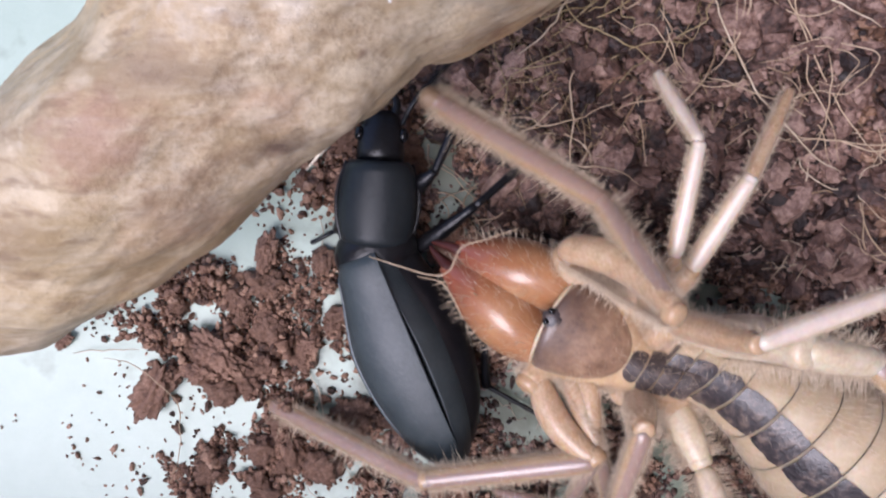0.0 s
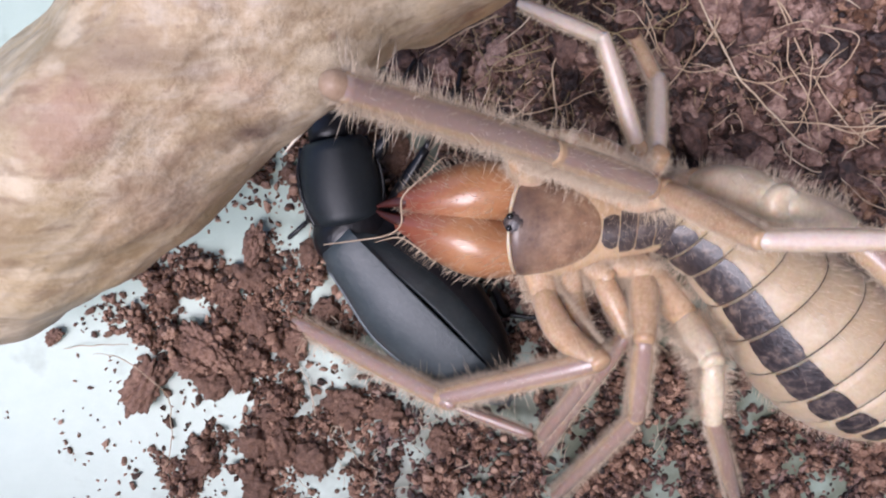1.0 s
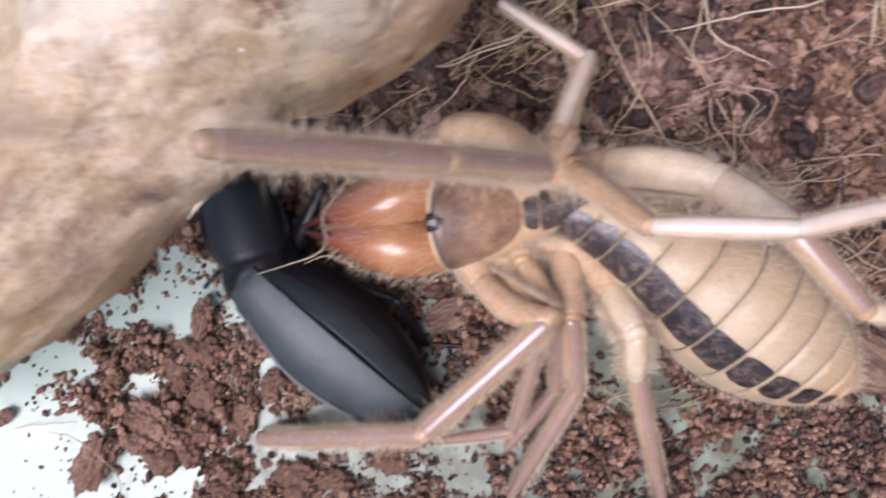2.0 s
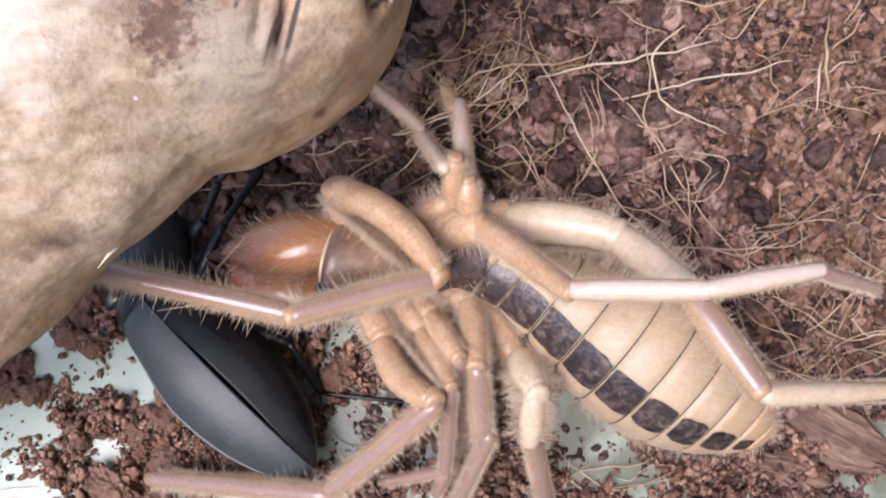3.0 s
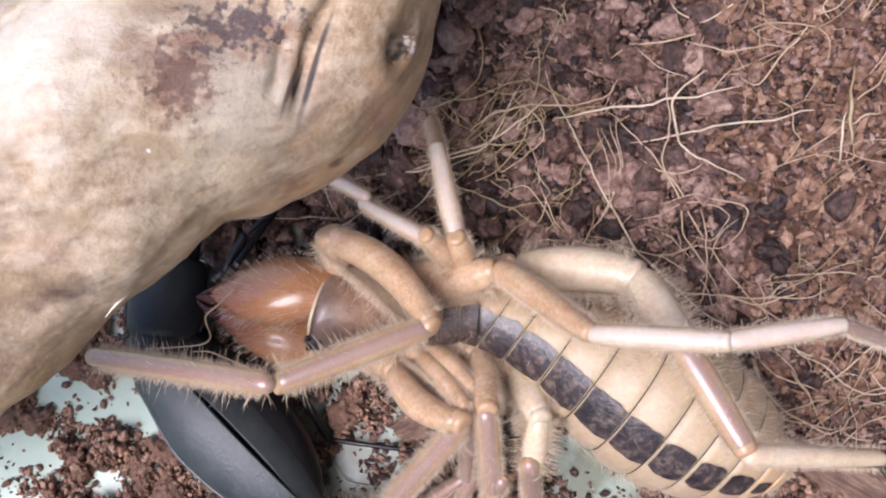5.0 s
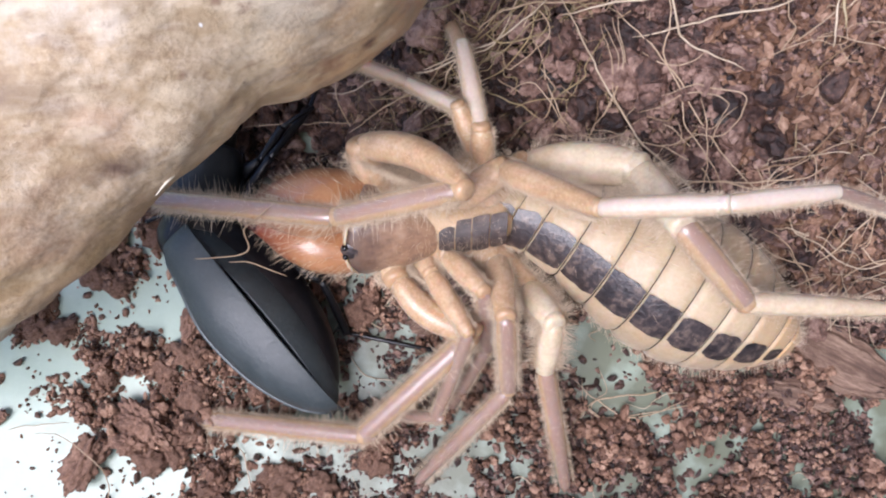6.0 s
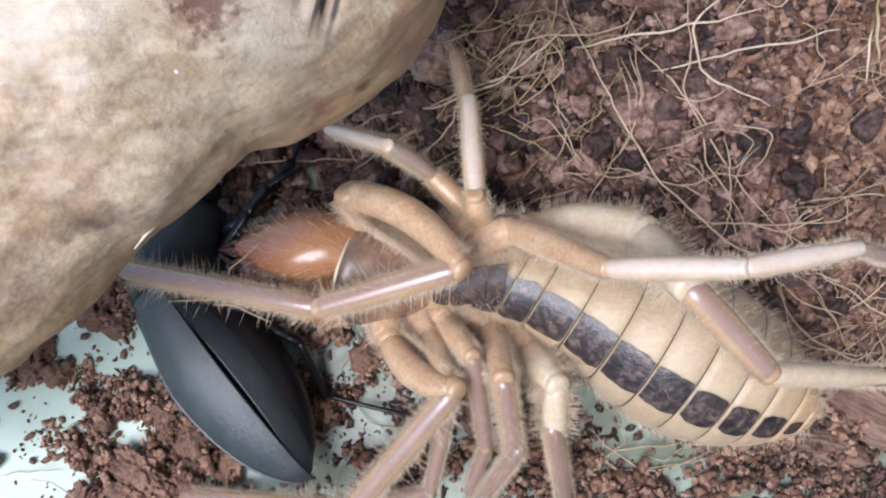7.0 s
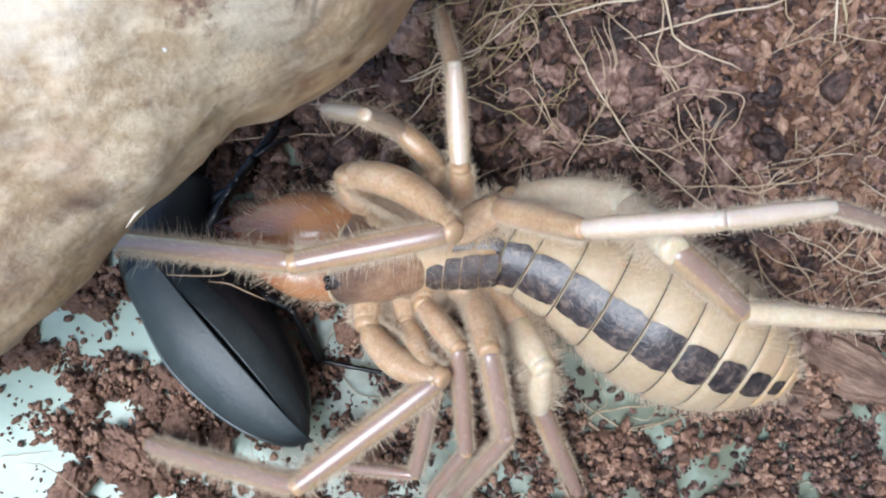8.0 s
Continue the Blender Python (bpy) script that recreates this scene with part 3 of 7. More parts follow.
def soil():
    fine, fine_s, lump, lump_s = [], [], [], []
    while len(fine) < 26000:
        x, y = RNG.uniform(-2.6, 5.0), RNG.uniform(-0.5, 4.6)
        b = bank_grain(x, y)
        if b < -0.02:
            continue
        # the outer slope is fine and even, the hollow by the wood coarse with deep gaps
        far = smooth_step(2.2, 3.0, x + 0.3 * (y - 2))
        s = 0.020 * math.exp(RNG.exponential(0.6 - 0.2 * far))
        if s > 0.05 and s < 0.20 and RNG.random() > 0.9 * far:
            lump.append((x, y, max(b, 0) + RNG.uniform(-0.05, 0.07) + s * 0.35))
            lump_s.append(s)
        if far < 0.5 and RNG.random() > 0.7:
            continue
        s = min(s, 0.05)
        fine.append((x, y, max(b, 0) + RNG.uniform(-0.03, 0.12 - 0.07 * far) + s * 0.3))
        fine_s.append(s)
    slope, slope_s, outer = [], [], 0
    while outer < 15000:
        x, y = RNG.uniform(2.0, 5.0), RNG.uniform(0.2, 4.6)
        b = bank_grain(x, y)
        if b < 0.0 or x + 0.3 * (y - 2) < 2.3:
            continue
        outer += 1
        s = 0.020 * math.exp(RNG.exponential(0.45))
        slope.append((x, y, b + RNG.uniform(-0.03, 0.05) + s * 0.2))
        slope_s.append(min(s, 0.075))
    crumbs("slope_crumbs", slope, slope_s, "fine orange-brown grains of coconut soil on the slope", 1, 0.9, 0.22, M_SLOPE)
    crumbs("soil_crumbs", fine, fine_s, "loose reddish-brown grains of coconut soil on the bank", 1, 0.9, 0.2, M_SHADED_SOIL)
    lumps("soil_lumps", lump[:3600], [0.82 * q for q in lump_s[:3600]], "small reddish-brown lumps of coconut soil on the bank")
    fine, fine_s, lump, lump_s = [], [], [], []
    tries = 0
    while len(fine) < 27000 and tries < 260000:
        tries += 1
        x, y = RNG.uniform(-5.6, 4.6), RNG.uniform(-3.4, 1.6)
        if bank_top(x, y) > 0.05:
            continue
        c = cover(x, y)
        if c < 0.2 and RNG.random() > 0.12:
            continue
        n = 0.5 + 1.25 * fbm(x, y, 9, 0.5, 4)
        if n < 1 - c:
            continue
        s = 0.0115 * math.exp(RNG.exponential(0.72 if c > 0.35 else 0.4))
        if s > 0.045 and (c > 0.57 or RNG.random() < 0.3) and s < 0.14:
            lump.append((x, y, s * 0.5 + 0.16 * RNG.random() * c))
            lump_s.append(s)
        s = min(s, 0.042)
        fine.append((x, y, s * 0.4 + (0.12 * RNG.random() if c > 0.7 else 0)))
        fine_s.append(s)
    for _ in range(6500):  # loose specks all over
        x, y = RNG.uniform(-4.9, 4.0), RNG.uniform(-3.4, 1.0)
        if bank_top(x, y) > 0.05 or RNG.random() > (0.12 + 0.88 * smooth_step(-4.6, -2.6, x)) * (1 - 0.7 * bare(x, y)):
            continue
        s = min(0.05, 0.013 * math.exp(RNG.exponential(0.55)))
        fine.append((x, y, s * 0.4))
        fine_s.append(s)
    west = [i for i in range(len(fine)) if fine[i][0] < -1.7]
    east = [i for i in range(len(fine)) if fine[i][0] >= -1.7]
    crumbs("floor_crumbs", [fine[i] for i in west], [fine_s[i] for i in west], "scattered reddish-brown soil crumbs on the mint green floor", 1, 0.9, 0.2)
    # the east crumbs take the darker copy: shade near the spider, in colour
    crumbs("shaded_floor_crumbs", [fine[i] for i in east], [fine_s[i] for i in east], "scattered soil crumbs on the mint green floor, darkened by colour for shade", 1, 0.9, 0.2, M_SHADED_SOIL)
    # the biggest ones lie loose, each for itself
    big = [i for i in range(len(lump)) if lump_s[i] > 0.088 and lump[i][0] < -0.8][:90]
    shapes = []
    base, tri = ico(4)
    for k in range(8):
        off = Vector((k * 3.3, k, k * 2.2))
        v = []
        for q in base:
            p = Vector(q)
            d = 1.15 + 0.45 * noise.fractal(p * 1.4 + off, 1, 2, 3) - 0.45 * noise.voronoi(p * 2.3 + off)[0][0] + 0.10 * noise.noise(p * 9 + off)
            v.append(p * d)
        shapes.append(mesh_of("soil_clod", v, tri.tolist(), M_CLOD))
    for k, i in enumerate(big):
        x, y, z = lump[i]
        q = lump_s[i] * 1.15
        m = at(x, y, q * 0.55, RNG.uniform(-25, 25), RNG.uniform(-25, 25), RNG.uniform(0, 360)) @ Matrix.Diagonal((q * RNG.uniform(0.9, 1.4), q, q * 0.85, 1))
        thing("soil_clod", shapes[k % 8], "small crumbly brown lump of coconut soil on the mint green floor", "soil clod", "soil clods", m=m)
    taken = set(big)
    lump, lump_s = [lump[i] for i in range(len(lump)) if i not in taken], [lump_s[i] for i in range(len(lump_s)) if i not in taken]
    balls("floor_lumps", lump[:1500], [0.9 * q for q in lump_s[:1500]], "small reddish-brown soil lumps heaped on the floor")


def clod(x, y, z, length, width, turn, seed, material=None, label="crumbly reddish-brown lump of coconut soil"):
    """A crumbly lump with a grainy skin."""
    base, tri = ico(5)
    verts, faces = [], tri.tolist()
    for v in base:
        p = Vector(v)
        far = noise.voronoi(p * 2.6 + Vector((seed * 3.3, seed, 0)))[0]
        near = noise.voronoi(p * 6.0 + Vector((seed, 1.7 * seed, 4)))[0]
        d = 1.05 + 0.30 * noise.fractal(p * 1.5 + Vector((seed * 7.1, 0, 0)), 1, 2, 3) - 0.42 * far[0] - 0.22 * near[0] + 0.08 * noise.noise(p * 16)
        verts.append((p.x * length * d, p.y * width * d, p.z * width * 0.75 * d))
    thing("soil_clod", mesh_of("soil_clod", verts, faces, material or M_CLOD), label, "soil clod", "soil clods", m=at(x, y, z, 0, 0, turn))


def clods():
    for i, c in enumerate([(-4.0, -1.38, 0.16, 0.40, 0.20, 62), (-3.38, -1.0, 0.18, 0.36, 0.21, -35), (-2.95, 0.02, 0.15, 0.27, 0.14, 80), (-3.55, -1.2, 0.14, 0.22, 0.16, 20),
                           (-4.95, -0.95, 0.07, 0.12, 0.08, 45), (-2.5, -0.9, 0.13, 0.17, 0.12, 30)]):
        clod(*c, i)
    for i, (x, y, a, b, turn) in enumerate([(0.62, 2.35, 0.34, 0.17, -35), (1.9, 2.8, 0.17, 0.14, 60), (2.42, 1.9, 0.28, 0.22, 70), (1.35, 2.25, 0.26, 0.12, -70), (1.05, 3.0, 0.22, 0.17, 20),
                                            (1.6, 2.0, 0.2, 0.15, 10), (2.7, 1.3, 0.25, 0.17, -20), (0.3, 1.8, 0.2, 0.15, 30), (0.8, 1.6, 0.2, 0.14, 0), (1.4, 1.4, 0.17, 0.13, 50), (2.1, 1.5, 0.2, 0.15, 15),
                                            (3.1, 0.9, 0.2, 0.15, 60), (0.0, 2.8, 0.2, 0.16, 10), (1.55, 3.3, 0.24, 0.18, 0), (0.4, 3.2, 0.22, 0.17, 80)]):
        dark, pale = i in (2, 0), i in (1, 12)
        clod(x, y, bank_top(x, y) + 0.02, a, b, turn, 30 + i, M_DARKLUMP if dark else M_PALELUMP if pale else None,
             "spongy blackish lump in the soil bank" if dark else "pale pinkish-grey lump in the soil bank" if pale else "crumbly reddish-brown lump of coconut soil")


def bark_chip(x, y, z, length, width, turn, seed):
    """A fibrous splinter: ridges along it, ragged ends."""
    rings, n, sides = [], 44, 72
    for i in range(n + 1):
        u = i / n
        w = width * math.sin(math.pi * min(0.97, max(0.05, u * 0.92 + 0.05))) ** 0.4 * (1 + 0.3 * noise.noise(Vector((seed, u * 5, 0))))
        ring = []
        for k in range(sides):
            a = 2 * math.pi * k / sides
            c = math.cos(a)
            ridge = 0.16 * noise.fractal(Vector((u * 1.2, c * 7 + seed, 0)), 1, 2, 3) + 0.05 * noise.noise(Vector((u * 22, c * 16, seed)))
            end = 0.12 * length * noise.noise(Vector((c * 6, seed * 3.1, 0))) * abs(2 * u - 1) ** 3
            ring.append(Vector(((u - 0.5) * length + end, w * c, width * (0.24 * math.sin(a) + (ridge if math.sin(a) > 0 else 0)))))
        rings.append(ring)
    thing("bark_chip", mesh_of("bark_chip", *loft(rings), M_BARKCHIP), "rough reddish-brown splinter of bark on the soil", "bark chip", "bark chips", m=at(x, y, z, 8, -6, turn))


def driftwood():
    path = [((-6.1, -0.75, 1.5), 0.40, 0.42), ((-4.94, -0.21, 2.5), 0.64, 0.70), ((-3.46, 0.64, 3.75), 0.69, 0.92), ((-2.57, 1.44, 3.95), 0.765, 1.06), ((-2.08, 1.95, 3.95), 0.82, 1.12), ((-1.55, 2.6, 3.9), 1.30, 1.2),
            ((-1.2, 3.9, 3.8), 1.27, 1.25), ((-1.0, 6.0, 3.2), 1.25, 1.25), ((-0.9, 8.0, 2.2), 1.2, 1.2), ((-0.8, 9.6, 1.1), 1.0, 1.0)]
    line = glide([p for p, _, _ in path], 40)
    size = glide([(w, h, 0) for _, w, h in path], 40)
    rings, n = [], 220
    for i, p in enumerate(line):
        d = (line[min(i + 1, len(line) - 1)] - line[max(i - 1, 0)]).normalized()
        side = d.cross(Vector((0, 0, 1))).normalized()
        up = side.cross(d)
        end = min(1, math.sqrt(max(0.0, min(i, len(line) - 1 - i) / 14)) + 0.02)
        ring = []
        for j in range(n):
            a = 2 * math.pi * j / n
            q = p + (side * math.cos(a) * size[i].x + up * math.sin(a) * size[i].y) * end
            out = (side * math.cos(a) + up * math.sin(a))
            # long swells, ridges along the grain, small pits
            k = 0.15 * fbm(q.x, q.y, q.z, 1.4, 3) + 0.006 * fbm(i * 0.02, math.cos(a) * 3.5, math.sin(a) * 3.5, 0.35, 3) + 0.008 * fbm(q.x, q.y, q.z, 0.18, 3)
            # the split in the top face and the knot near the thick end
            t = q.y - 1.80
            w = q.x + 0.75 - 0.35 * (q.y - 2.10) + 0.015 * math.sin(q.y * 9)
            if out.z > 0 and 0 < t < 0.95:
                k -= 0.10 * math.exp(-(w / 0.03) ** 2) * smooth_step(0, 0.2, t) * smooth_step(0.95, 0.7, t)
                k -= 0.05 * math.exp(-((w + 0.12) / 0.022) ** 2) * smooth_step(0.02, 0.2, t) * smooth_step(0.5, 0.3, t)
            kd = (q - Vector((-0.30, 2.33, 4.35))).length
            k += 0.06 * math.exp(-(kd / 0.28) ** 2) - 0.16 * math.exp(-(kd / 0.10) ** 2)
            ring.append(q + out * k)
        rings.append(ring)
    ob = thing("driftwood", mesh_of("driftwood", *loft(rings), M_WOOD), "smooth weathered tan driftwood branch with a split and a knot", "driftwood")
    edge = glide([(-2.11, 0.765, 3.95), (-2.045, 0.85, 3.95), (-1.97, 0.945, 3.92), (-1.875, 1.06, 3.88), (-1.785, 1.13, 3.84)], 6)
    part("splinter", mesh_of("splinter", *tube([p + Vector((0.01, -0.012, -0.02)) for p in edge], lambda u: 0.003 + 0.011 * math.sin(math.pi * u) ** 1.3, 8), M_SPLINT), ob, "pale torn lip of fresh wood")
    return ob


# ---- coconut fibres ----
def fibre(pts, r=0.022, ends=0.6, material=None):
    r *= 0.43
    pts = [(x, y, max(z, bank_top(x, y) + 0.27)) for x, y, z in pts]
    line = glide(pts, 7)
    line = [p + Vector((0.06 * noise.noise(p * 2.6) + 0.02 * noise.noise(p * 7), 0.06 * noise.noise(p * 2.8 + Vector((5, 0, 0))) + 0.02 * noise.noise(p * 7.3), 0.03 * noise.noise(p * 2.7))) for p in line]
    d = mesh_of("coconut_fibre", *tube(line, lambda u: r * (1 - ends * abs(2 * u - 1) ** 3), 6), material or (M_FIBREPALE if r > 0.0091 else M_FIBRE))
    return thing("coconut_fibre", d, "thin tan coconut fibre lying on the soil", "fibre", "coconut fibres")


def fibres():
    fibre([(0.65, 3.17, 1.35), (1.02, 2.57, 1.15), (1.29, 2.08, 1.0), (1.55, 1.68, 0.92), (2.11, 1.16, 0.85), (2.41, 1.02, 0.8)], 0.022)
    fibre([(2.08, 3.15, 1.65), (1.81, 2.94, 1.5), (1.75, 2.74, 1.42), (1.89, 2.53, 1.38), (2.39, 2.21, 1.38)], 0.028)
    fibre([(0.76, 2.79, 1.22), (1.59, 2.89, 1.42), (2.31, 2.96, 1.62)], 0.026)
    fibre([(1.46, 2.61, 1.24), (2.15, 2.7, 1.47), (2.86, 2.72, 1.9)], 0.024)
    fibre([(1.21, 2.91, 1.27), (1.61, 2.53, 1.25), (1.97, 1.99, 1.13), (2.38, 1.44, 1.0), (2.73, 1.07, 1.02)], 0.018)
    fibre([(1.7, 2.08, 1.05), (2.1, 2.12, 1.24), (2.4, 1.98, 1.3), (2.31, 1.7, 1.15), (2.01, 1.7, 1.0)], 0.015)
    fibre([(0.45, 3.08, 1.36), (0.2, 2.62, 1.17), (-0.32, 2.39, 1.07), (-0.97, 2.33, 0.86), (-1.48, 2.26, 0.68)], 0.022)
    fibre([(0.71, 2.99, 1.32), (0.51, 2.76, 1.23), (0.1, 2.58, 1.13), (-0.53, 2.35, 1.0)], 0.024)
    fibre([(1.12, 1.85, 0.82), (1.38, 2.36, 1.12), (1.31, 2.83, 1.27)], 0.015)
    fibre([(3.03, 2.69, 2.02), (3.0, 2.54, 1.95), (2.99, 2.29, 1.84)], 0.026)
    fibre([(2.6, 0.79, 0.84), (2.7, 0.44, 0.72), (2.96, 0.23, 0.6), (3.62, 0.13, 0.58)], 0.018)
    fibre([(1.01, -1.23, 0.05), (0.99, -1.02, 0.07), (1.24, -0.8, 0.08), (1.73, -0.74, 0.07), (2.0, -0.63, 0.05)], 0.018)
    fibre([(1.07, -0.6, 0.05), (1.12, -0.85, 0.08), (1.34, -0.99, 0.08), (1.99, -0.88, 0.07), (2.48, -0.74, 0.05)], 0.012)
    fibre([(-4.52, -1.1, 0.12), (-4.15, -1.13, 0.3), (-3.8, -1.41, 0.3), (-3.74, -1.81, 0.1), (-3.81, -2.3, 0.22)], 0.014)
    fibre([(1.81, 1.32, 0.8), (2.48, 1.26, 1.0), (2.8, 1.25, 1.2), (3.05, 1.29, 1.42)], 0.016)
    fibre([(0.4, 2.99, 1.3), (0.64, 2.62, 1.2), (0.31, 2.39, 1.1), (0.2, 2.53, 1.12)], 0.016)
    fibre([(-2.56, 1.94, 0.5), (-2.16, 2.01, 0.57), (-1.66, 2.01, 0.57), (-1.21, 1.97, 0.55)], 0.014)
    fibre([(-0.62, 2.07, 0.87), (-0.29, 2.45, 1.1), (-0.13, 2.64, 1.15)], 0.018)
    fibre([(-4.87, -1.09, 0.04), (-4.53, -1.01, 0.1), (-4.12, -1.03, 0.2)], 0.012)
    fibre([(0.0, 2.67, 1.17), (0.35, 2.85, 1.26), (1.11, 2.98, 1.32), (1.3, 3.15, 1.4)], 0.02)
    fibre([(-0.59, 1.94, 0.83), (-0.32, 2.2, 1.0), (-0.24, 2.34, 1.05), (-0.16, 2.49, 1.1)], 0.022)
    fibre([(-1.29, 1.86, 0.55), (-0.75, 2.16, 0.9), (0.08, 2.52, 1.12)], 0.016)
    fibre([(1.14, 2.74, 1.32), (1.25, 2.37, 1.18), (1.29, 2.09, 1.07), (1.41, 1.89, 1.02)], 0.013)
    fibre([(1.26, 2.78, 1.35), (1.36, 2.5, 1.26), (1.33, 2.27, 1.16), (1.25, 2.04, 1.04), (1.07, 1.81, 0.93)], 0.014)
    fibre([(1.19, 2.74, 1.32), (1.3, 2.46, 1.23), (1.3, 2.2, 1.12)], 0.011)
    fibre([(1.55, 2.46, 1.3), (1.74, 2.33, 1.31), (1.91, 2.29, 1.34), (2.06, 2.39, 1.43)], 0.015)
    fibre([(1.75, 3.12, 1.64), (1.72, 2.87, 1.52), (1.7, 2.65, 1.43), (1.74, 2.37, 1.33), (1.85, 2.09, 1.24), (1.96, 1.81, 1.15), (2.14, 1.47, 1.06), (2.4, 1.1, 0.99)], 0.017)
    fibre([(1.51, 1.96, 1.08), (1.69, 1.99, 1.15), (1.87, 2.05, 1.23), (2.15, 2.06, 1.32), (2.26, 1.99, 1.32), (2.28, 1.88, 1.28), (2.17, 1.75, 1.19), (2.01, 1.78, 1.16)], 0.013)
    fibre([(2.36, 1.9, 1.31), (2.21, 1.75, 1.2), (2.13, 1.59, 1.11)], 0.012)
    fibre([(2.06, 2.03, 1.28), (2.11, 1.84, 1.21), (2.11, 1.56, 1.1), (2.11, 1.28, 0.98), (2.05, 1.09, 0.88)], 0.015)
    fibre([(1.07, 1.8, 0.92), (1.37, 1.73, 0.94), (1.66, 1.68, 1.01), (1.9, 1.55, 1.03), (2.15, 1.32, 1.01), (2.31, 1.08, 0.95)], 0.016)
    fibre([(1.64, 1.68, 1.0), (1.85, 1.65, 1.05), (2.1, 1.71, 1.16)], 0.013)
    fibre([(1.79, 1.41, 0.94), (2.01, 1.31, 0.96), (2.34, 1.27, 1.04), (2.62, 1.21, 1.16), (2.75, 1.26, 1.3), (2.83, 1.3, 1.4)], 0.02)
    fibre([(2.58, 1.42, 1.22), (2.64, 1.25, 1.2), (2.6, 1.1, 1.1)], 0.012)
    fibre([(0.61, 3.19, 1.51), (0.59, 2.93, 1.4), (0.5, 2.7, 1.3), (0.2, 2.5, 1.22), (-0.05, 2.41, 1.18)], 0.016, material=M_FIBREOLIVE)
    fibre([(0.53, 3.13, 1.48), (0.64, 2.79, 1.34), (0.57, 2.61, 1.26), (0.37, 2.45, 1.2)], 0.013, material=M_FIBREOLIVE)
    fibre([(0.79, 2.75, 1.32), (0.91, 2.88, 1.38), (1.08, 2.91, 1.39), (1.24, 2.87, 1.38)], 0.014, material=M_FIBREOLIVE)
    fibre([(0.42, 3.17, 1.5), (0.62, 3.06, 1.45), (0.89, 2.97, 1.41), (1.06, 2.79, 1.34)], 0.014, material=M_FIBREOLIVE)
    fibre([(-0.05, 2.57, 1.25), (0.2, 2.93, 1.4), (0.3, 3.15, 1.49)], 0.012, material=M_FIBREOLIVE)
    fibre([(0.22, 2.46, 1.2), (0.26, 2.32, 1.14), (0.38, 2.27, 1.12), (0.4, 2.13, 1.06)], 0.013, material=M_FIBREOLIVE)
    fibre([(-0.15, 2.87, 1.37), (-0.03, 2.78, 1.33), (0.04, 2.69, 1.29), (-0.1, 2.55, 1.24)], 0.011, material=M_FIBREOLIVE)
    fibre([(3.05, 2.87, 2.24), (3.05, 2.63, 2.15), (3.05, 2.42, 2.05)], 0.026, material=M_FIBREOLIVE)
    fibre([(2.83, 1.72, 1.58), (2.83, 1.49, 1.48)], 0.016, material=M_FIBREOLIVE)
    fibre([(2.57, 0.78, 0.93), (2.71, 0.48, 0.85), (2.98, 0.28, 0.76), (3.31, 0.13, 0.65), (3.5, 0.29, 0.91)], 0.02)
    fibre([(2.58, 0.46, 0.77), (2.8, 0.28, 0.7), (3.04, 0.35, 0.87), (3.21, 0.41, 1.0)], 0.014)
    fibre([(2.64, 0.75, 0.96), (2.86, 0.57, 1.0), (3.11, 0.47, 1.03)], 0.016)
    fibre([(2.89, 0.62, 1.06), (3.05, 0.4, 0.93), (3.25, 0.17, 0.69)], 0.013)
    fibre([(2.65, 0.87, 1.03), (2.85, 0.67, 1.06), (3.01, 0.47, 0.99), (3.11, 0.28, 0.8)], 0.012)
    fibre([(0.97, -0.58, 0.08), (1.23, -0.8, 0.08), (1.5, -0.98, 0.08), (1.82, -0.93, 0.08), (2.16, -0.78, 0.08)], 0.016)
    fibre([(1.02, -0.75, 0.08), (1.23, -0.96, 0.08), (1.44, -1.23, 0.08)], 0.014)
    fibre([(3.04, 3.0, 2.29), (3.06, 2.71, 2.18), (3.05, 2.44, 2.07)], 0.024, material=M_FIBREOLIVE)
    fibre([(1.49, 3.38, 1.67), (1.72, 3.36, 1.73), (1.94, 3.42, 1.82)], 0.018)
    fibre([(1.86, 3.37, 1.78), (2.13, 3.3, 1.83), (2.39, 3.31, 1.92), (2.64, 3.24, 2.03)], 0.015)
    fibre([(1.49, 3.34, 1.66), (1.68, 3.17, 1.64), (1.9, 3.08, 1.67)], 0.012)
    fibre([(0.48, 3.43, 1.61), (0.56, 3.34, 1.57), (0.61, 3.05, 1.45), (0.54, 2.86, 1.37)], 0.014, material=M_FIBREOLIVE)
    fibre([(0.02, 1.93, 0.97), (-0.12, 1.75, 0.9), (-0.11, 1.51, 0.8), (-0.08, 1.21, 0.67), (-0.03, 0.85, 0.52)], 0.02)
    fibre([(-0.72, 1.2, 0.52), (-0.5, 1.05, 0.56), (-0.07, 1.0, 0.58), (0.31, 0.94, 0.56), (0.7, 0.82, 0.51)], 0.019)
    fibre([(-0.77, 1.23, 0.49), (-0.57, 1.23, 0.61), (-0.37, 1.4, 0.75), (-0.23, 1.53, 0.81)], 0.016)
    fibre([(-0.6, 1.42, 0.68), (-0.45, 1.4, 0.73), (-0.37, 1.34, 0.73), (-0.08, 1.36, 0.74), (0.14, 1.49, 0.79), (0.29, 1.57, 0.83)], 0.016)
    fibre([(-0.8, 1.81, 0.72), (-0.45, 1.82, 0.91), (-0.11, 1.9, 0.96), (0.02, 1.93, 0.97)], 0.015, material=M_FIBREOLIVE)
    fibre([(-0.75, 1.71, 0.71), (-0.45, 1.72, 0.87), (-0.25, 1.8, 0.92)], 0.012, material=M_FIBREOLIVE)
    fibre([(-0.87, 2.06, 0.78), (-0.81, 1.93, 0.76), (-0.69, 1.66, 0.72), (-0.69, 1.41, 0.62)], 0.012, material=M_FIBREOLIVE)
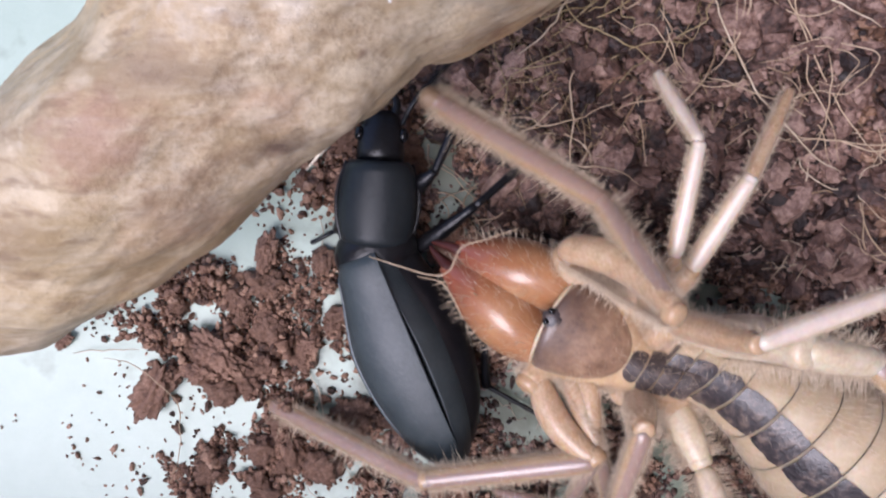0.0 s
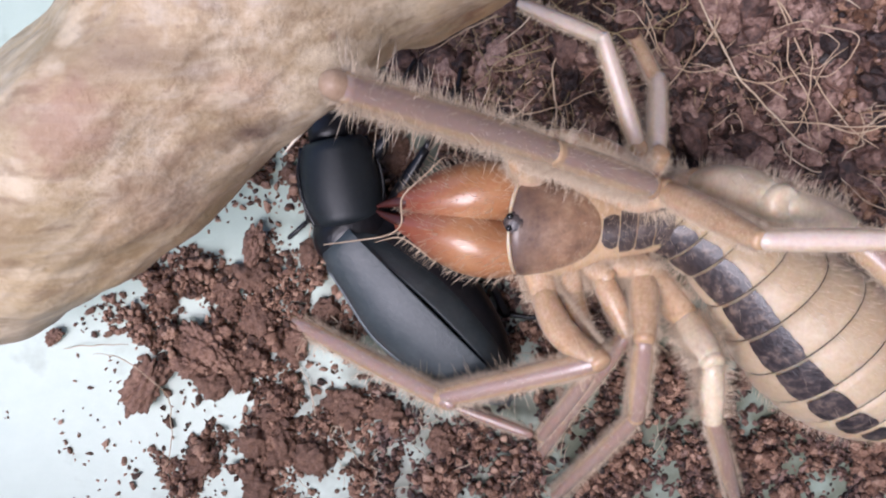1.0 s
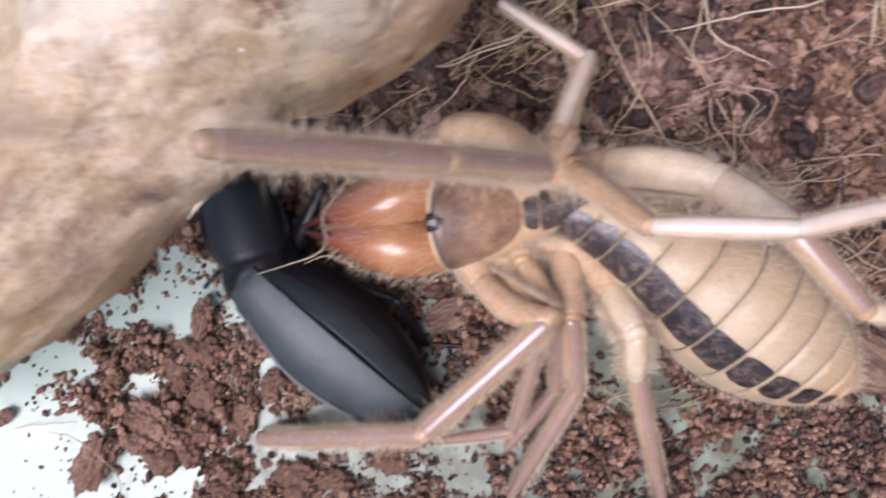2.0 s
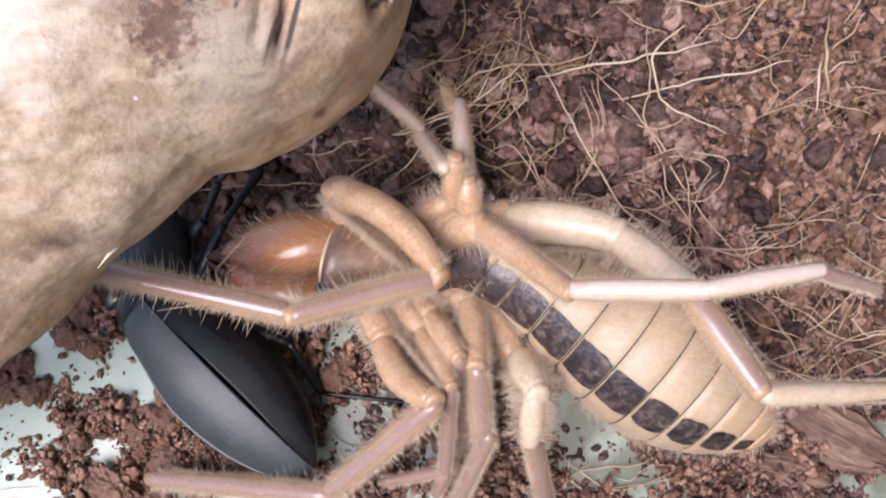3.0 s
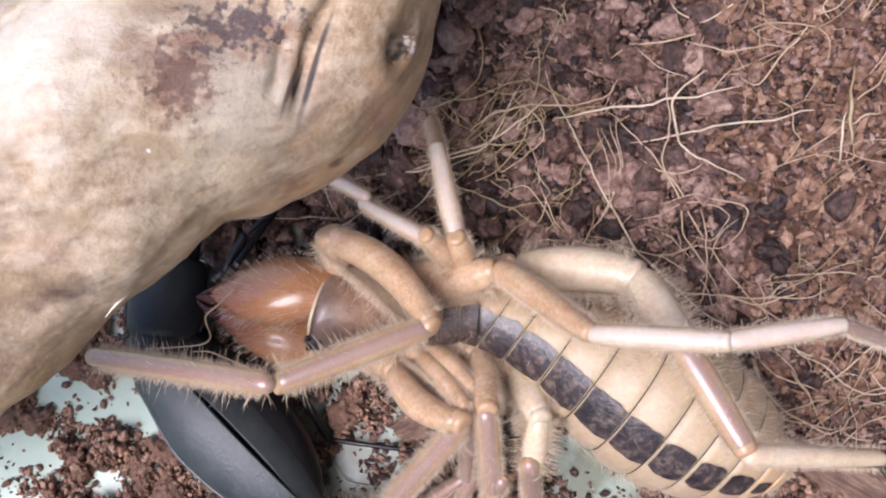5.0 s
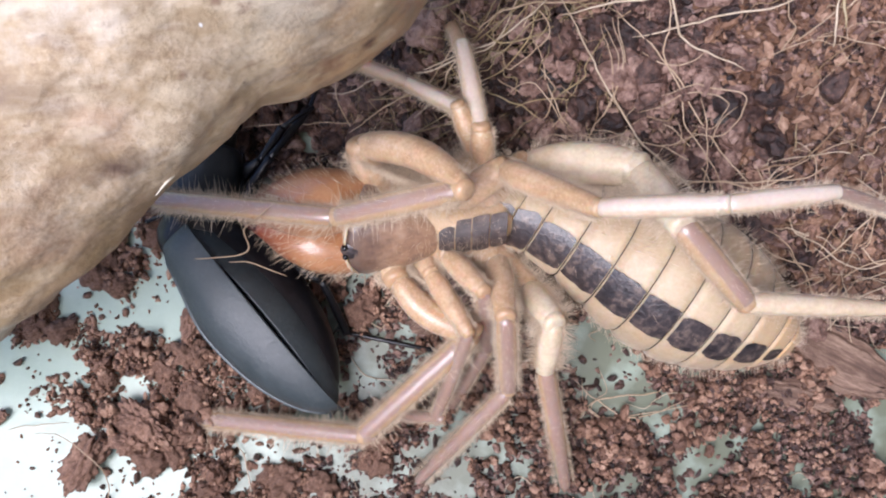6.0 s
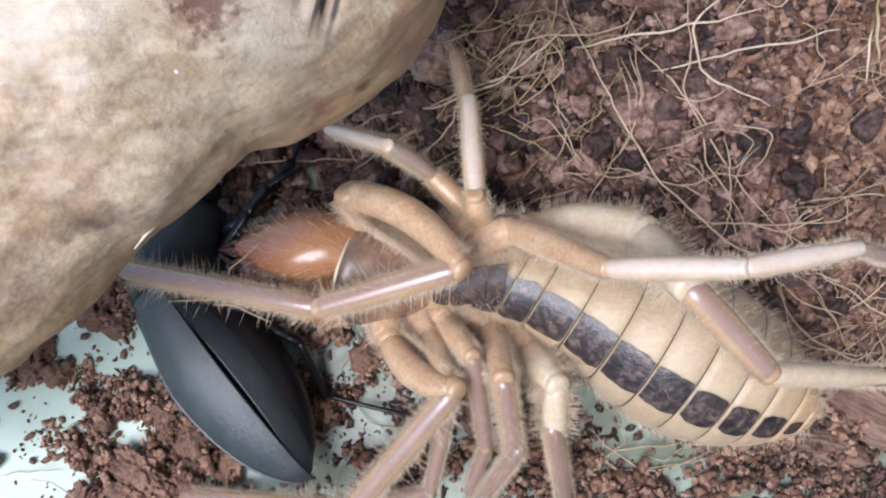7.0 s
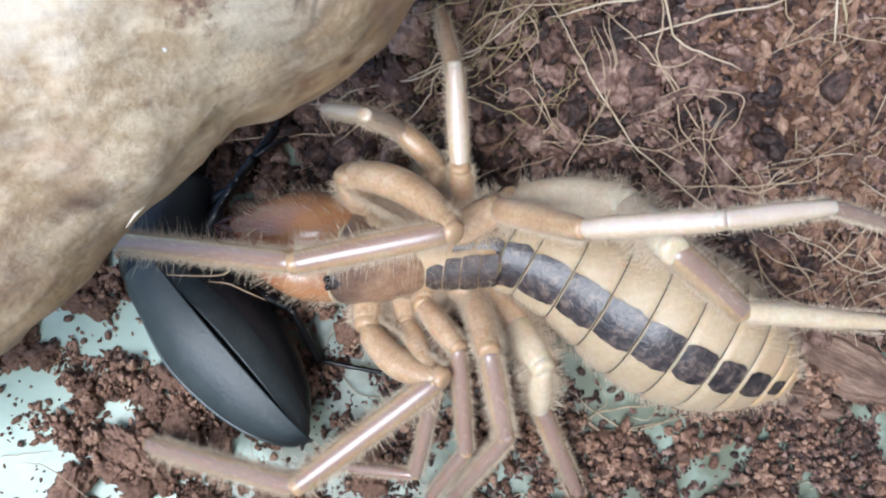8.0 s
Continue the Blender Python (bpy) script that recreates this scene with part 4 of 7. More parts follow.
    fibre([(-0.89, 1.57, 0.55), (-0.7, 1.71, 0.74), (-0.41, 1.89, 0.95), (-0.12, 2.04, 1.02)], 0.013, material=M_FIBREOLIVE)
    fibre([(0.33, 2.12, 1.06), (0.44, 2.19, 1.09), (0.58, 2.15, 1.07), (0.75, 1.99, 1.0), (0.93, 1.79, 0.92)], 0.012)
    fibre([(0.67, 2.2, 1.09), (0.77, 2.02, 1.01), (0.93, 1.83, 0.94)], 0.015)
    fibre([(0.6, 1.75, 0.9), (0.78, 1.78, 0.91), (0.95, 1.69, 0.88)], 0.012)
    fibre([(-0.31, 2.5, 1.21), (-0.06, 2.23, 1.1), (0.28, 2.09, 1.04), (0.63, 1.91, 0.97)], 0.019, material=M_FIBREOLIVE)
    pieces = []
    def strand(x, y, turn, length, curl, r, lift):
        pts = []
        n = 7
        for i in range(n):
            u = i / (n - 1) - 0.5
            a = turn + curl * u * 2
            px, py = x + length * u * math.cos(a), y + length * u * math.sin(a)
            pts.append((px, py, max(0.02, bank_top(px, py) + 0.07) + lift * (0.6 + 0.4 * math.cos(6 * u))))
        pts = [(a + rnd.gauss(0, 0.03), b + rnd.gauss(0, 0.03), c + abs(rnd.gauss(0, 0.03))) for a, b, c in pts]
        pieces.append(tube(glide(pts, 4), lambda q: r * (1 - 0.5 * abs(2 * q - 1) ** 3), 5))
    rnd = random.Random(5)
    for _ in range(230):
        strand(rnd.uniform(-1.6, 4.6), rnd.uniform(0.4, 4.4), rnd.uniform(0, 6.28), rnd.uniform(0.25, 1.5), rnd.gauss(0, 0.6), rnd.uniform(0.003, 0.008), rnd.uniform(0, 0.09))
    thing("fibre_litter", mesh_of("fibre_litter", *join(*pieces), M_FIBRE), "scattered fine tan coconut fibres on the soil", "fibres", kind="stuff")
    pieces.clear()
    for _ in range(40):  # tangle beside the wood
        strand(rnd.gauss(0.15, 0.6), rnd.gauss(2.75, 0.42), rnd.gauss(0.6, 0.6), rnd.uniform(0.4, 1.8), rnd.gauss(0, 0.3), rnd.uniform(0.003, 0.008), rnd.uniform(0.02, 0.22))
    for _ in range(90):  # and hair-thin ones in the hollow by the jaws
        strand(rnd.gauss(-0.5, 0.7), rnd.gauss(1.9, 0.5), rnd.uniform(0, 6.28), rnd.uniform(0.25, 0.9), rnd.gauss(0, 0.6), rnd.uniform(0.002, 0.004), rnd.uniform(0.03, 0.2))
    thing("fibre_tangle", mesh_of("fibre_tangle", *join(*pieces), M_FIBREOLIVE), "tangle of fine olive-yellow coconut fibres beside the driftwood", "fibres", kind="stuff")
    pieces.clear()
    for _ in range(40):  # thin ones beside the abdomen
        strand(rnd.uniform(1.8, 4.4), rnd.uniform(-0.2, 1.5), rnd.gauss(-0.5, 0.7), rnd.uniform(0.4, 1.5), rnd.gauss(0, 0.45), rnd.uniform(0.003, 0.007), rnd.uniform(0.02, 0.16))
    for _ in range(60):
        strand(rnd.uniform(-2.6, 3.6), rnd.uniform(-2.4, 0.3), rnd.uniform(0, 6.28), rnd.uniform(0.25, 0.9), rnd.gauss(0, 0.5), rnd.uniform(0.003, 0.007), rnd.uniform(0, 0.06))
    thing("fibre_threads", mesh_of("fibre_threads", *join(*pieces), M_FIBREPALE), "thin pale coconut fibres beside the abdomen and on the floor", "fibres", kind="stuff")


# ---- the beetle ----
def half_shell(side, profile, x0, x1, rows=30, cols=14, under=0.06):
    """One wing case: a thick half dome beside the midline."""
    rings = []
    for i in range(rows + 1):
        u = i / rows
        w, h = profile(u)
        x = x0 + (x1 - x0) * u
        outer = []
        for j in range(cols + 1):
            a = math.radians(90 - (112 * (j - 1) / (cols - 1) if j > 1 else 1.2 * j))
            outer.append(Vector((x, side * (0.006 + w * max(0, math.cos(a)) if a > -0.2 else 0.006 + w * math.cos(a)), h * math.sin(a) if a > 0 else 0.5 * h * math.sin(a))))
        inner = [Vector((p.x, side * max(0.006, abs(p.y) - under), p.z - under if p.z > 0 else p.z)) for p in reversed(outer)]
        rings.append(outer + inner)
    v, f = loft(rings)
    return (v, f) if side < 0 else (v, [tuple(reversed(q)) for q in f])


BT = {}


def make_beetle():
    ob = thing("beetle", None, "large glossy black ground beetle held in the spider's jaws", "beetle")
    def elytra(u):
        w = 0.40 + 0.16 * smooth_step(0.0, 0.42, u)
        k = max(0.0, (u - 0.34) / 0.66)
        w = w * max(0.0, 1 - k ** 2.4) ** 0.62 + 0.01
        if u < 0.06:
            w *= 0.86 + 0.14 * u / 0.06
        return w, 0.44 * (w / 0.56) ** 0.85
    for s in (-1, 1):
        part("wing_case", mesh_of("wing_case", *half_shell(s, elytra, 0.0, 2.3), M_ELYTRA), ob, "blue-black satin wing case", at(0, -0.215 if s > 0 else -0.01, 0, -28 if s > 0 else 0, 0, 1.5 if s > 0 else 0))
    # left case only: reflected sky along its margin, given as a paler colour
    edge = [Vector((2.3 * q, -(elytra(q)[0] + 0.012), 0.03)) for q in (i / 40 for i in range(2, 40))]
    part("rim", mesh_of("elytra_rim", *tube(edge, lambda u: 0.008 + 0.014 * math.sin(math.pi * u) ** 0.6, 8), M_MARGIN), ob, "wing case margin, paled grey-blue to stand for reflected sky")
    part("abdomen", mesh_of("beetle_abdomen", *body_of(fill(0.02, 2.18, 16, lambda u: (0, -0.06, max(0.02, elytra(u)[0] - 0.06), 0.06 + 0.55 * elytra(u)[1], 0.34 * math.sqrt(max(0.02, 1 - u ** 3))))), M_SHELL), ob)
    part("thorax", mesh_of("beetle_thorax", *body_of(fill(-0.30, 0.34, 12, lambda u: (0.0, -0.05, 0.40 * math.sqrt(max(0.02, 1 - (2 * u - 1) ** 2)), 0.30 * math.sqrt(max(0.02, 1 - (2 * u - 1) ** 2)), 0.3 * math.sqrt(max(0.02, 1 - (2 * u - 1) ** 2)))), 20), M_SHELL), ob)
    def pron(u):
        w = 0.23 + 0.14 * math.sin(math.pi * (0.16 + 0.66 * u))
        return 0, 0.0, w * (0.9 if u in (0, 1) else 1), 0.30 * (0.8 if u in (0, 1) else 1), 0.26
    front = BT["pronotum"] = part("pronotum", mesh_of("pronotum", *body_of(fill(-0.82, -0.03, 14, pron), 28), M_NECK), ob, "smooth blue-black neck plate")
    for s in (-1, 1):
        rim = glide([(-0.8, s * 0.30, 0.0), (-0.55, s * 0.373, 0.02), (-0.3, s * 0.373, 0.02), (-0.05, s * 0.31, 0.0)], 6)
        part("rim", mesh_of("pronotum_rim", *tube(rim, 0.02, 6), M_SHELL), front)
    part("head", mesh_of("beetle_head", *body_of([(-1.28, 0, -0.04, 0.10, 0.06, 0.06), (-1.22, 0, -0.03, 0.17, 0.10, 0.1), (-1.08, 0, -0.02, 0.21, 0.15, 0.14), (-0.93, 0, -0.02, 0.215, 0.17, 0.16), (-0.78, 0, -0.02, 0.22, 0.18, 0.16)], 20), M_SHELL), front)
    for s in (-1, 1):
        part("eye", mesh_of("beetle_eye", *body_of([(-1.06 + 0.07 * k, s * 0.2, 0.03, 0.05 * math.sqrt(1 - k * k * 0.98), 0.06 * math.sqrt(1 - k * k * 0.98), 0.05 * math.sqrt(1 - k * k * 0.98)) for k in (-1, -0.7, -0.3, 0.3, 0.7, 1)], 10), M_EYE), front)
        jaw = glide([(-1.22, s * 0.11, -0.05), (-1.36, s * 0.13, -0.06), (-1.48, s * 0.05, -0.07), (-1.5, s * -0.02, -0.07)], 5)
        part("mandible", mesh_of("mandible", *tube(jaw, lambda u: 0.05 * (1 - 0.85 * u), 8), M_SHELL), front)
        ant = glide([(-1.15, s * 0.18, 0.04), (-1.4, s * 0.3, 0.15), (-1.75, 0.25 + s * 0.35, 0.1), (-1.9, 0.5 + s * 0.4, 0.0)], 8)
        part("antenna", mesh_of("antenna", *tube(ant, lambda u: 0.018 + 0.008 * abs(math.sin(u * 11 * math.pi)), 6), M_SHELL), front)
        for k, (x, spread, reach) in enumerate(((-0.55, -0.55, 1.1), (0.18, 0.15, 1.2), (0.55, 0.75, 1.3)) if s > 0 else ((-0.45, 0.3, 0.08), (0.2, 0.45, 0.10), (0.6, 0.5, 0.05))):
            root = Vector((x, s * 0.3, -0.18))
            knee = root + Vector((spread * 0.35, s * reach * 0.5, 0.22))
            foot = root + Vector((spread * 1.1, s * reach * 0.85, -0.38))
            if k == 0 and s > 0:
                knee, foot = Vector((-0.75, 0.50, 0.12)), Vector((-1.12, 0.64, 0.12))
            toe = foot + Vector((spread * 0.5, s * 0.25, -0.05))
            if k == 1 and s > 0:
                knee, foot, toe = Vector((-0.02, 1.0, 0.16)), Vector((-0.20, 1.62, -0.02)), Vector((-0.42, 1.95, -0.2))
            if k == 2 and s > 0:
                knee, foot, toe = Vector((1.2, 0.62, -0.12)), Vector((1.75, 0.47, -0.48)), Vector((2.48, 1.05, -0.40))
            leg = join(tube(glide([root, root.lerp(knee, 0.5) + Vector((0, 0, 0.06)), knee], 5), lambda u: 0.045 + 0.035 * math.sin(math.pi * min(1, u + 0.15)), 8),
                       tube(glide([knee, knee.lerp(foot, 0.5), foot], 5), lambda u: 0.035 + 0.012 * u, 8),
                       tube(glide([foot, foot.lerp(toe, 0.5) + Vector((0, 0, 0.03)), toe], 6), lambda u: 0.02 + 0.006 * abs(math.sin(u * 5 * math.pi)), 6),
                       hairs([(knee.lerp(foot, i / 9), knee.lerp(foot, i / 9) + Vector((0.04, s * 0.05, -0.05)), 0.006) for i in range(2, 10)]))
            part("leg", mesh_of("beetle_leg", *leg, M_SHELL), front if k == 0 else ob)
    return ob


# ---- the camel spider ----
M_SEAM = mat("seam_skin", [(0.3, (0.07, 0.05, 0.037)), (0.7, (0.17, 0.12, 0.085))], big=0.3, small=0.04, rough=0.6, bump=0.3)
SP = {}
HRND = random.Random(11)


def limb_segment(length, r0, r1, swell=0.0, bow=0.0):
    def f(u):
        r = r0 + (r1 - r0) * u + swell * math.sin(math.pi * u)
        r = r * (0.88 + 0.12 * smooth_step(0, 2.4, u * length / r)) 
        e = min(u * length / r, (1 - u) * length / (r * 0.6), 1)
        r *= math.sqrt(max(0.02, 1 - (1 - e) ** 2))
        return bow * math.sin(math.pi * u), 0, r, r, r * 0.95
    k = 22
    us = [0.5 - 0.5 * math.cos(math.pi * i / k) for i in range(k + 1)]
    over = r0 * 0.3
    return body_of([(-over + u * (length + 2 * over), *f(u)) for u in us], 16)


def bristles(length, r, count, reach, spread=1.0, thick=0.006, lean=0.35):
    """Setae on a limb segment, standing off its sides and leaning to its tip."""
    roots = []
    for _ in range(count):
        u = HRND.uniform(0.03, 0.98)
        a = HRND.uniform(0, 2 * math.pi)
        if HRND.random() < 0.55 * spread:
            a = HRND.choice((0, math.pi)) + HRND.gauss(0, 0.35)
        if math.sin(a) > 0.55 and HRND.random() < 0.9:
            a = -a  # the upper face is bare and glossy
        d = Vector((HRND.gauss(lean, 0.2), math.cos(a), math.sin(a))).normalized()
        p = Vector((u * length, math.cos(a) * r * 0.9, math.sin(a) * r * 0.9))
        roots.append((p, p + d * reach * HRND.uniform(0.35, 1.0), thick))
    return hairs(roots)


def limb(key, names, lengths, radii, material, hair, label, thing_ob):
    """A limb of rigid segments; radii has one more entry than lengths."""
    for i, (name, length) in enumerate(zip(names, lengths)):
        seg = part(name, mesh_of(name, *limb_segment(length, radii[i], radii[i + 1], 0.024 if i == 1 else 0.012, {"palpR1": 0.13, "palpL1": -0.10, "leg4R1": 0.06}.get(key + str(i), 0)), material[i] if isinstance(material, tuple) else material), thing_ob, label)
        count, reach, thick = hair[min(i, len(hair) - 1)]
        long_ones = bristles(length, radii[i], count, reach, 1.0, thick, 0.15)
        fuzz = bristles(length, radii[i], int((3200 if radii[0] == 0.15 else 2200) * (1.8 if i < 2 else 1) * length), 0.095 if radii[0] == 0.15 else 0.06, 0.0, 0.0012, 0.4)
        part("setae", mesh_of("setae", *join(long_ones, fuzz), M_SETA), seg)
        if i == len(lengths) - 1:
            SP[key + str(i)] = seg
            if key.startswith("palp"):
                r = radii[-1]
                tip = body_of([(length + r * q, 0, -0.01, r * f, r * f, r * f) for q, f in ((-1.9, 0.98), (-1.2, 1.06), (0.0, 1.05), (0.6, 0.9), (0.95, 0.6), (1.1, 0.2))], 16)
                part("tarsus", mesh_of("palp_tarsus", *tip, M_TARSUS), seg, "blunt brown feeler tip")
            continue
        ring = body_of([(length + radii[i + 1] * q, 0, 0, radii[i + 1] * f, radii[i + 1] * f, radii[i + 1] * f) for q, f in ((-0.7, 0.975), (-0.5, 1.012), (0.1, 1.015), (0.3, 0.97), (0.45, 0.88), (0.55, 0.72), (0.6, 0.4))], 16)
        skin = material[i] if isinstance(material, tuple) else material
        part("joint", mesh_of("joint", *ring, skin if skin in (M_LEGPALE, M_LEGCREAM) else M_JOINT), seg, "matt tan joint skin")
        SP[key + str(i)] = seg


def abdomen_width(u):
    """Half width of the abdomen along its length, 0 at the waist and 1 at the tip."""
    w = 0.36 + 0.366 * smooth_step(0.12, 0.58, u)
    if u > 0.6:
        w *= max(0.0, 1 - (min(1, (u - 0.6) / 0.37)) ** 1.9) ** 0.76
    return max(w, 0.02)


def waist_bend(u):
    """Sideways shift of the abdomen's axis towards the waist."""
    return -0.20 * max(0.0, 1 - u / 0.34) ** 2


def make_spider():
    ob = thing("camel_spider", None, "tan camel spider with a cream striped abdomen feeding on the beetle", "camel spider")
    # abdomen
    LA = 3.45
    body = part("abdomen", mesh_of("abdomen", *body_of(fill(0.0, 0.955 * LA, 40, lambda u: (waist_bend(u * 0.955), -0.02, abdomen_width(u * 0.955) * 0.96, abdomen_width(u * 0.955) * 0.84, abdomen_width(u * 0.955) * 0.86)), 28), M_SEAM), ob, "soft cream abdomen")
    SP["abdomen"] = body
    cuts = [0.0, 0.05, 0.115, 0.187, 0.289, 0.393, 0.497, 0.60, 0.698, 0.787, 0.87, 0.925, 0.964]
    halves = [0.20, 0.23, 0.235, 0.215, 0.21, 0.205, 0.20, 0.185, 0.165, 0.135, 0.08]
    fringe = []
    for i in range(12):
        a, b = cuts[i], cuts[i + 1]
        rings = []
        cols = 26
        for k in range(9):
            t = k / 8
            u = a + (b - a) * (0.015 + 0.97 * t)
            w = abdomen_width(u) + 0.010 + min(0.036, 0.12 * (b - a)) * math.sin(math.pi * t) ** 0.5 - (0.024 if k in (0, 8) else 0)
            rings.append([Vector((u * LA + 0.035 * abs(math.cos(g)) ** 2, waist_bend(u) + w * math.cos(g), w * 0.9 * math.sin(g))) for g in (math.radians(-38 + 256 * j / (cols - 1)) for j in range(cols))])
        v, f = loft(rings, caps=False, closed=False)
        plate = part("tergite", mesh_of("tergite", v, f, M_CREAM), body, "cream back plate")
        # dark shield in the middle of each plate, a little proud of it; the tip has none
        rings = []
        half = halves[min(i, 10)]
        rows, cols2 = 9, 13
        for k in range(rows):
            t = k / (rows - 1)
            lo = 0.032 if i < 7 else 0.055 + 0.022 * (i - 7)
            v = lo + (0.975 - 2 * lo) * t
            u = a + (b - a) * v
            w = abdomen_width(u) + 0.0165 + min(0.036, 0.12 * (b - a)) * math.sin(math.pi * v) ** 0.5
            hw = half * (1 - (0.11 if i < 7 else 0.24) * abs(2 * t - 1) ** 3) / max(w, 0.12)
            rings.append([Vector((u * LA, waist_bend(u) + w * math.sin(g), w * 0.9 * math.cos(g) + 0.004)) for g in (hw * (2 * j / (cols2 - 1) - 1) * (1 + 0.13 * noise.noise(Vector((u * 40, 2.0 * (j // 7), i)))) for j in range(cols2))])
        v, f = loft(rings, caps=False, closed=False)
        if i < 11:
            part("dark_plate", mesh_of("dark_plate", v, f, M_DARK), body, "glossy dark brown back shield")
        for _ in range(420):
            t = HRND.random()
            u = a + (b - a) * t
            g = math.radians(HRND.uniform(-60, 240))
            if abs(g - math.pi / 2) < 0.62 and HRND.random() < 0.97:
                continue
            w = abdomen_width(u) + 0.02
            p = Vector((u * LA, waist_bend(u) + w * math.cos(g), w * 0.9 * math.sin(g)))
            d = Vector((HRND.gauss(0.7, 0.3), math.cos(g), math.sin(g))).normalized()
            fringe.append((p, p + d * HRND.uniform(0.05, 0.15), 0.0014))
    part("setae", mesh_of("abdomen_setae", *hairs(fringe), M_SETA), body)
    # thorax, head and jaws
    tho = part("prosoma", mesh_of("prosoma", *body_of([(-0.46, -0.13, -0.06, 0.14, 0.16, 0.14), (-0.36, -0.10, -0.05, 0.23, 0.21, 0.22), (-0.12, -0.05, -0.04, 0.25, 0.22, 0.26), (0.05, 0, -0.04, 0.26, 0.24, 0.32), (0.22, 0, -0.05, 0.32, 0.25, 0.34), (0.42, 0, -0.05, 0.44, 0.28, 0.36),
                                                       (0.7, 0, -0.05, 0.49, 0.31, 0.36), (0.85, 0, -0.05, 0.44, 0.28, 0.32), (0.95, 0, -0.05, 0.30, 0.18, 0.2)], 26), M_SKIN), ob, "tan hairy thorax")
    SP["prosoma"] = tho
    for x0, x1, hw in ((-0.42, -0.27, 0.19), (-0.26, -0.11, 0.20), (-0.10, 0.04, 0.19), (0.05, 0.19, 0.19)):
        rings = [[Vector((x0 + (x1 - x0) * k / 6, 0.30 * min(0.0, x0 + (x1 - x0) * k / 6 - 0.06) + hw * (1 - 0.06 * abs(k / 3 - 1) ** 3) * v, 0.215 - 0.09 * v * v + 0.003 * math.sin(math.pi * k / 6))) for v in (j / 6 - 1 for j in range(13))] for k in range(7)]
        part("dark_plate", mesh_of("dark_plate", *loft(rings, caps=False, closed=False), M_WAIST), tho, "dull dark brown back shield")
    def dome(u):
        w = 0.47 * math.sqrt(max(0.004, 1 - (1 - u) ** 1.6))
        if u > 0.94:
            w *= 1 - 0.10 * (u - 0.94) / 0.06
        return 0, 0.02, w, 0.06 + 0.36 * (w / 0.47) * (0.82 + 0.18 * u), 0.10
    v, f = body_of(fill(0.12, 0.91, 22, dome), 30, 0.95)
    v = [Vector((q[0] + 0.09 * max(0.0, 1 - (q[1] / 0.47) ** 2) * smooth_step(0.4, 0.91, q[0]), q[1], q[2])) for q in v]  # the front edge is bowed
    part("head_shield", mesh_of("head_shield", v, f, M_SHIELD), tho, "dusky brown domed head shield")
    rim = [Vector((0.91 + 0.10 * math.sin(g) ** 2, 0.45 * math.cos(g), 0.03 + 0.385 * math.sin(g))) for g in (math.radians(8 + 164 * j / 20) for j in range(21))]
    part("rim", mesh_of("shield_rim", *tube(rim, lambda u: 0.003 + 0.017 * math.sin(math.pi * u) ** 0.5 * (1 - 0.75 * math.exp(-((u - 0.5) / 0.11) ** 2)), 8), M_LEGPALE), tho, "pale front rim")
    knob = body_of([(0.955 + 0.10 * k, 0, 0.392, 0.105 * math.sqrt(1 - k * k * 0.98), 0.045 * math.sqrt(1 - k * k * 0.98), 0.05) for k in (-1, -0.6, -0.2, 0.2, 0.6, 1)], 14)
    part("eye_mound", mesh_of("eye_mound", *knob, M_DARK), tho)
    for s in (-1, 1):
        eye = body_of([(1.005 + 0.03 * k, s * 0.05, 0.425, 0.03 * math.sqrt(1 - k * k * 0.98), 0.03 * math.sqrt(1 - k * k * 0.98), 0.03 * math.sqrt(1 - k * k * 0.98)) for k in (-1, -0.85, -0.5, 0, 0.5, 0.85, 1)], 12)
        part("eye", mesh_of("eye", *eye, M_EYE), tho, "glossy black eye")
        st = []
        for i in range(25):
            u = i / 24
            bulge = math.sin(math.pi * min(1, 0.20 + 0.62 * u)) if u < 0.75 else math.sin(math.pi * 0.665) * (1 - ((u - 0.75) / 0.25) * 0.62)
            w = 0.305 * bulge * (0.75 if i == 0 else 1)
            if u > 0.45:
                w *= 1 - 0.34 * ((u - 0.45) / 0.55) ** 1.3
            st.append((0.80 + 1.2 * u, s * (0.25 - 0.155 * max(0, u - 0.25) / 0.75), 0.0 - 0.06 * u, w, w * 1.25, w * 1.1))
        jaw = part("chelicera", mesh_of("chelicera", *body_of(st, 24), M_JAW), tho, "swollen glossy orange jaw")
        for dz, name in ((0.06, "fixed_finger"), (-0.10, "movable_finger")):
            fin = glide([(1.84, s * 0.10, dz * 1.2 - 0.05), (1.98, s * 0.08, dz - 0.06), (2.10, s * 0.05, dz * 0.4 - 0.08), (2.18, s * 0.02, -0.10)], 6)
            part(name, mesh_of(name, *tube(fin, lambda u: 0.07 * (1 - 0.8 * u), 8), M_FINGER), tho, "dark red toothed jaw finger")
        hair = []
        for _ in range(420):
            u, g = HRND.uniform(0.05, 0.98), HRND.uniform(-0.6, 3.74)
            x, y, z, w, hu, hd = st[int(u * 24)]
            p = Vector((x, y + w * math.cos(g), z + hu * math.sin(g)))
            d = Vector((HRND.gauss(0.9, 0.4), math.cos(g), math.sin(g))).normalized()
            hair.append((p, p + d * HRND.uniform(0.04, 0.16), 0.002))
        part("setae", mesh_of("jaw_setae", *hairs(hair), M_SETA), tho)
    hair = []
    for _ in range(5200):
        x, g = HRND.uniform(-0.4, 0.75), HRND.uniform(-0.5, 3.64)
        w = 0.24 + 0.20 * smooth_step(0.0, 0.5, x)
        if math.sin(g) > 0.5 and HRND.random() < 0.8:
            continue
        p = Vector((x, w * math.cos(g), -0.05 + 0.30 * math.sin(g)))
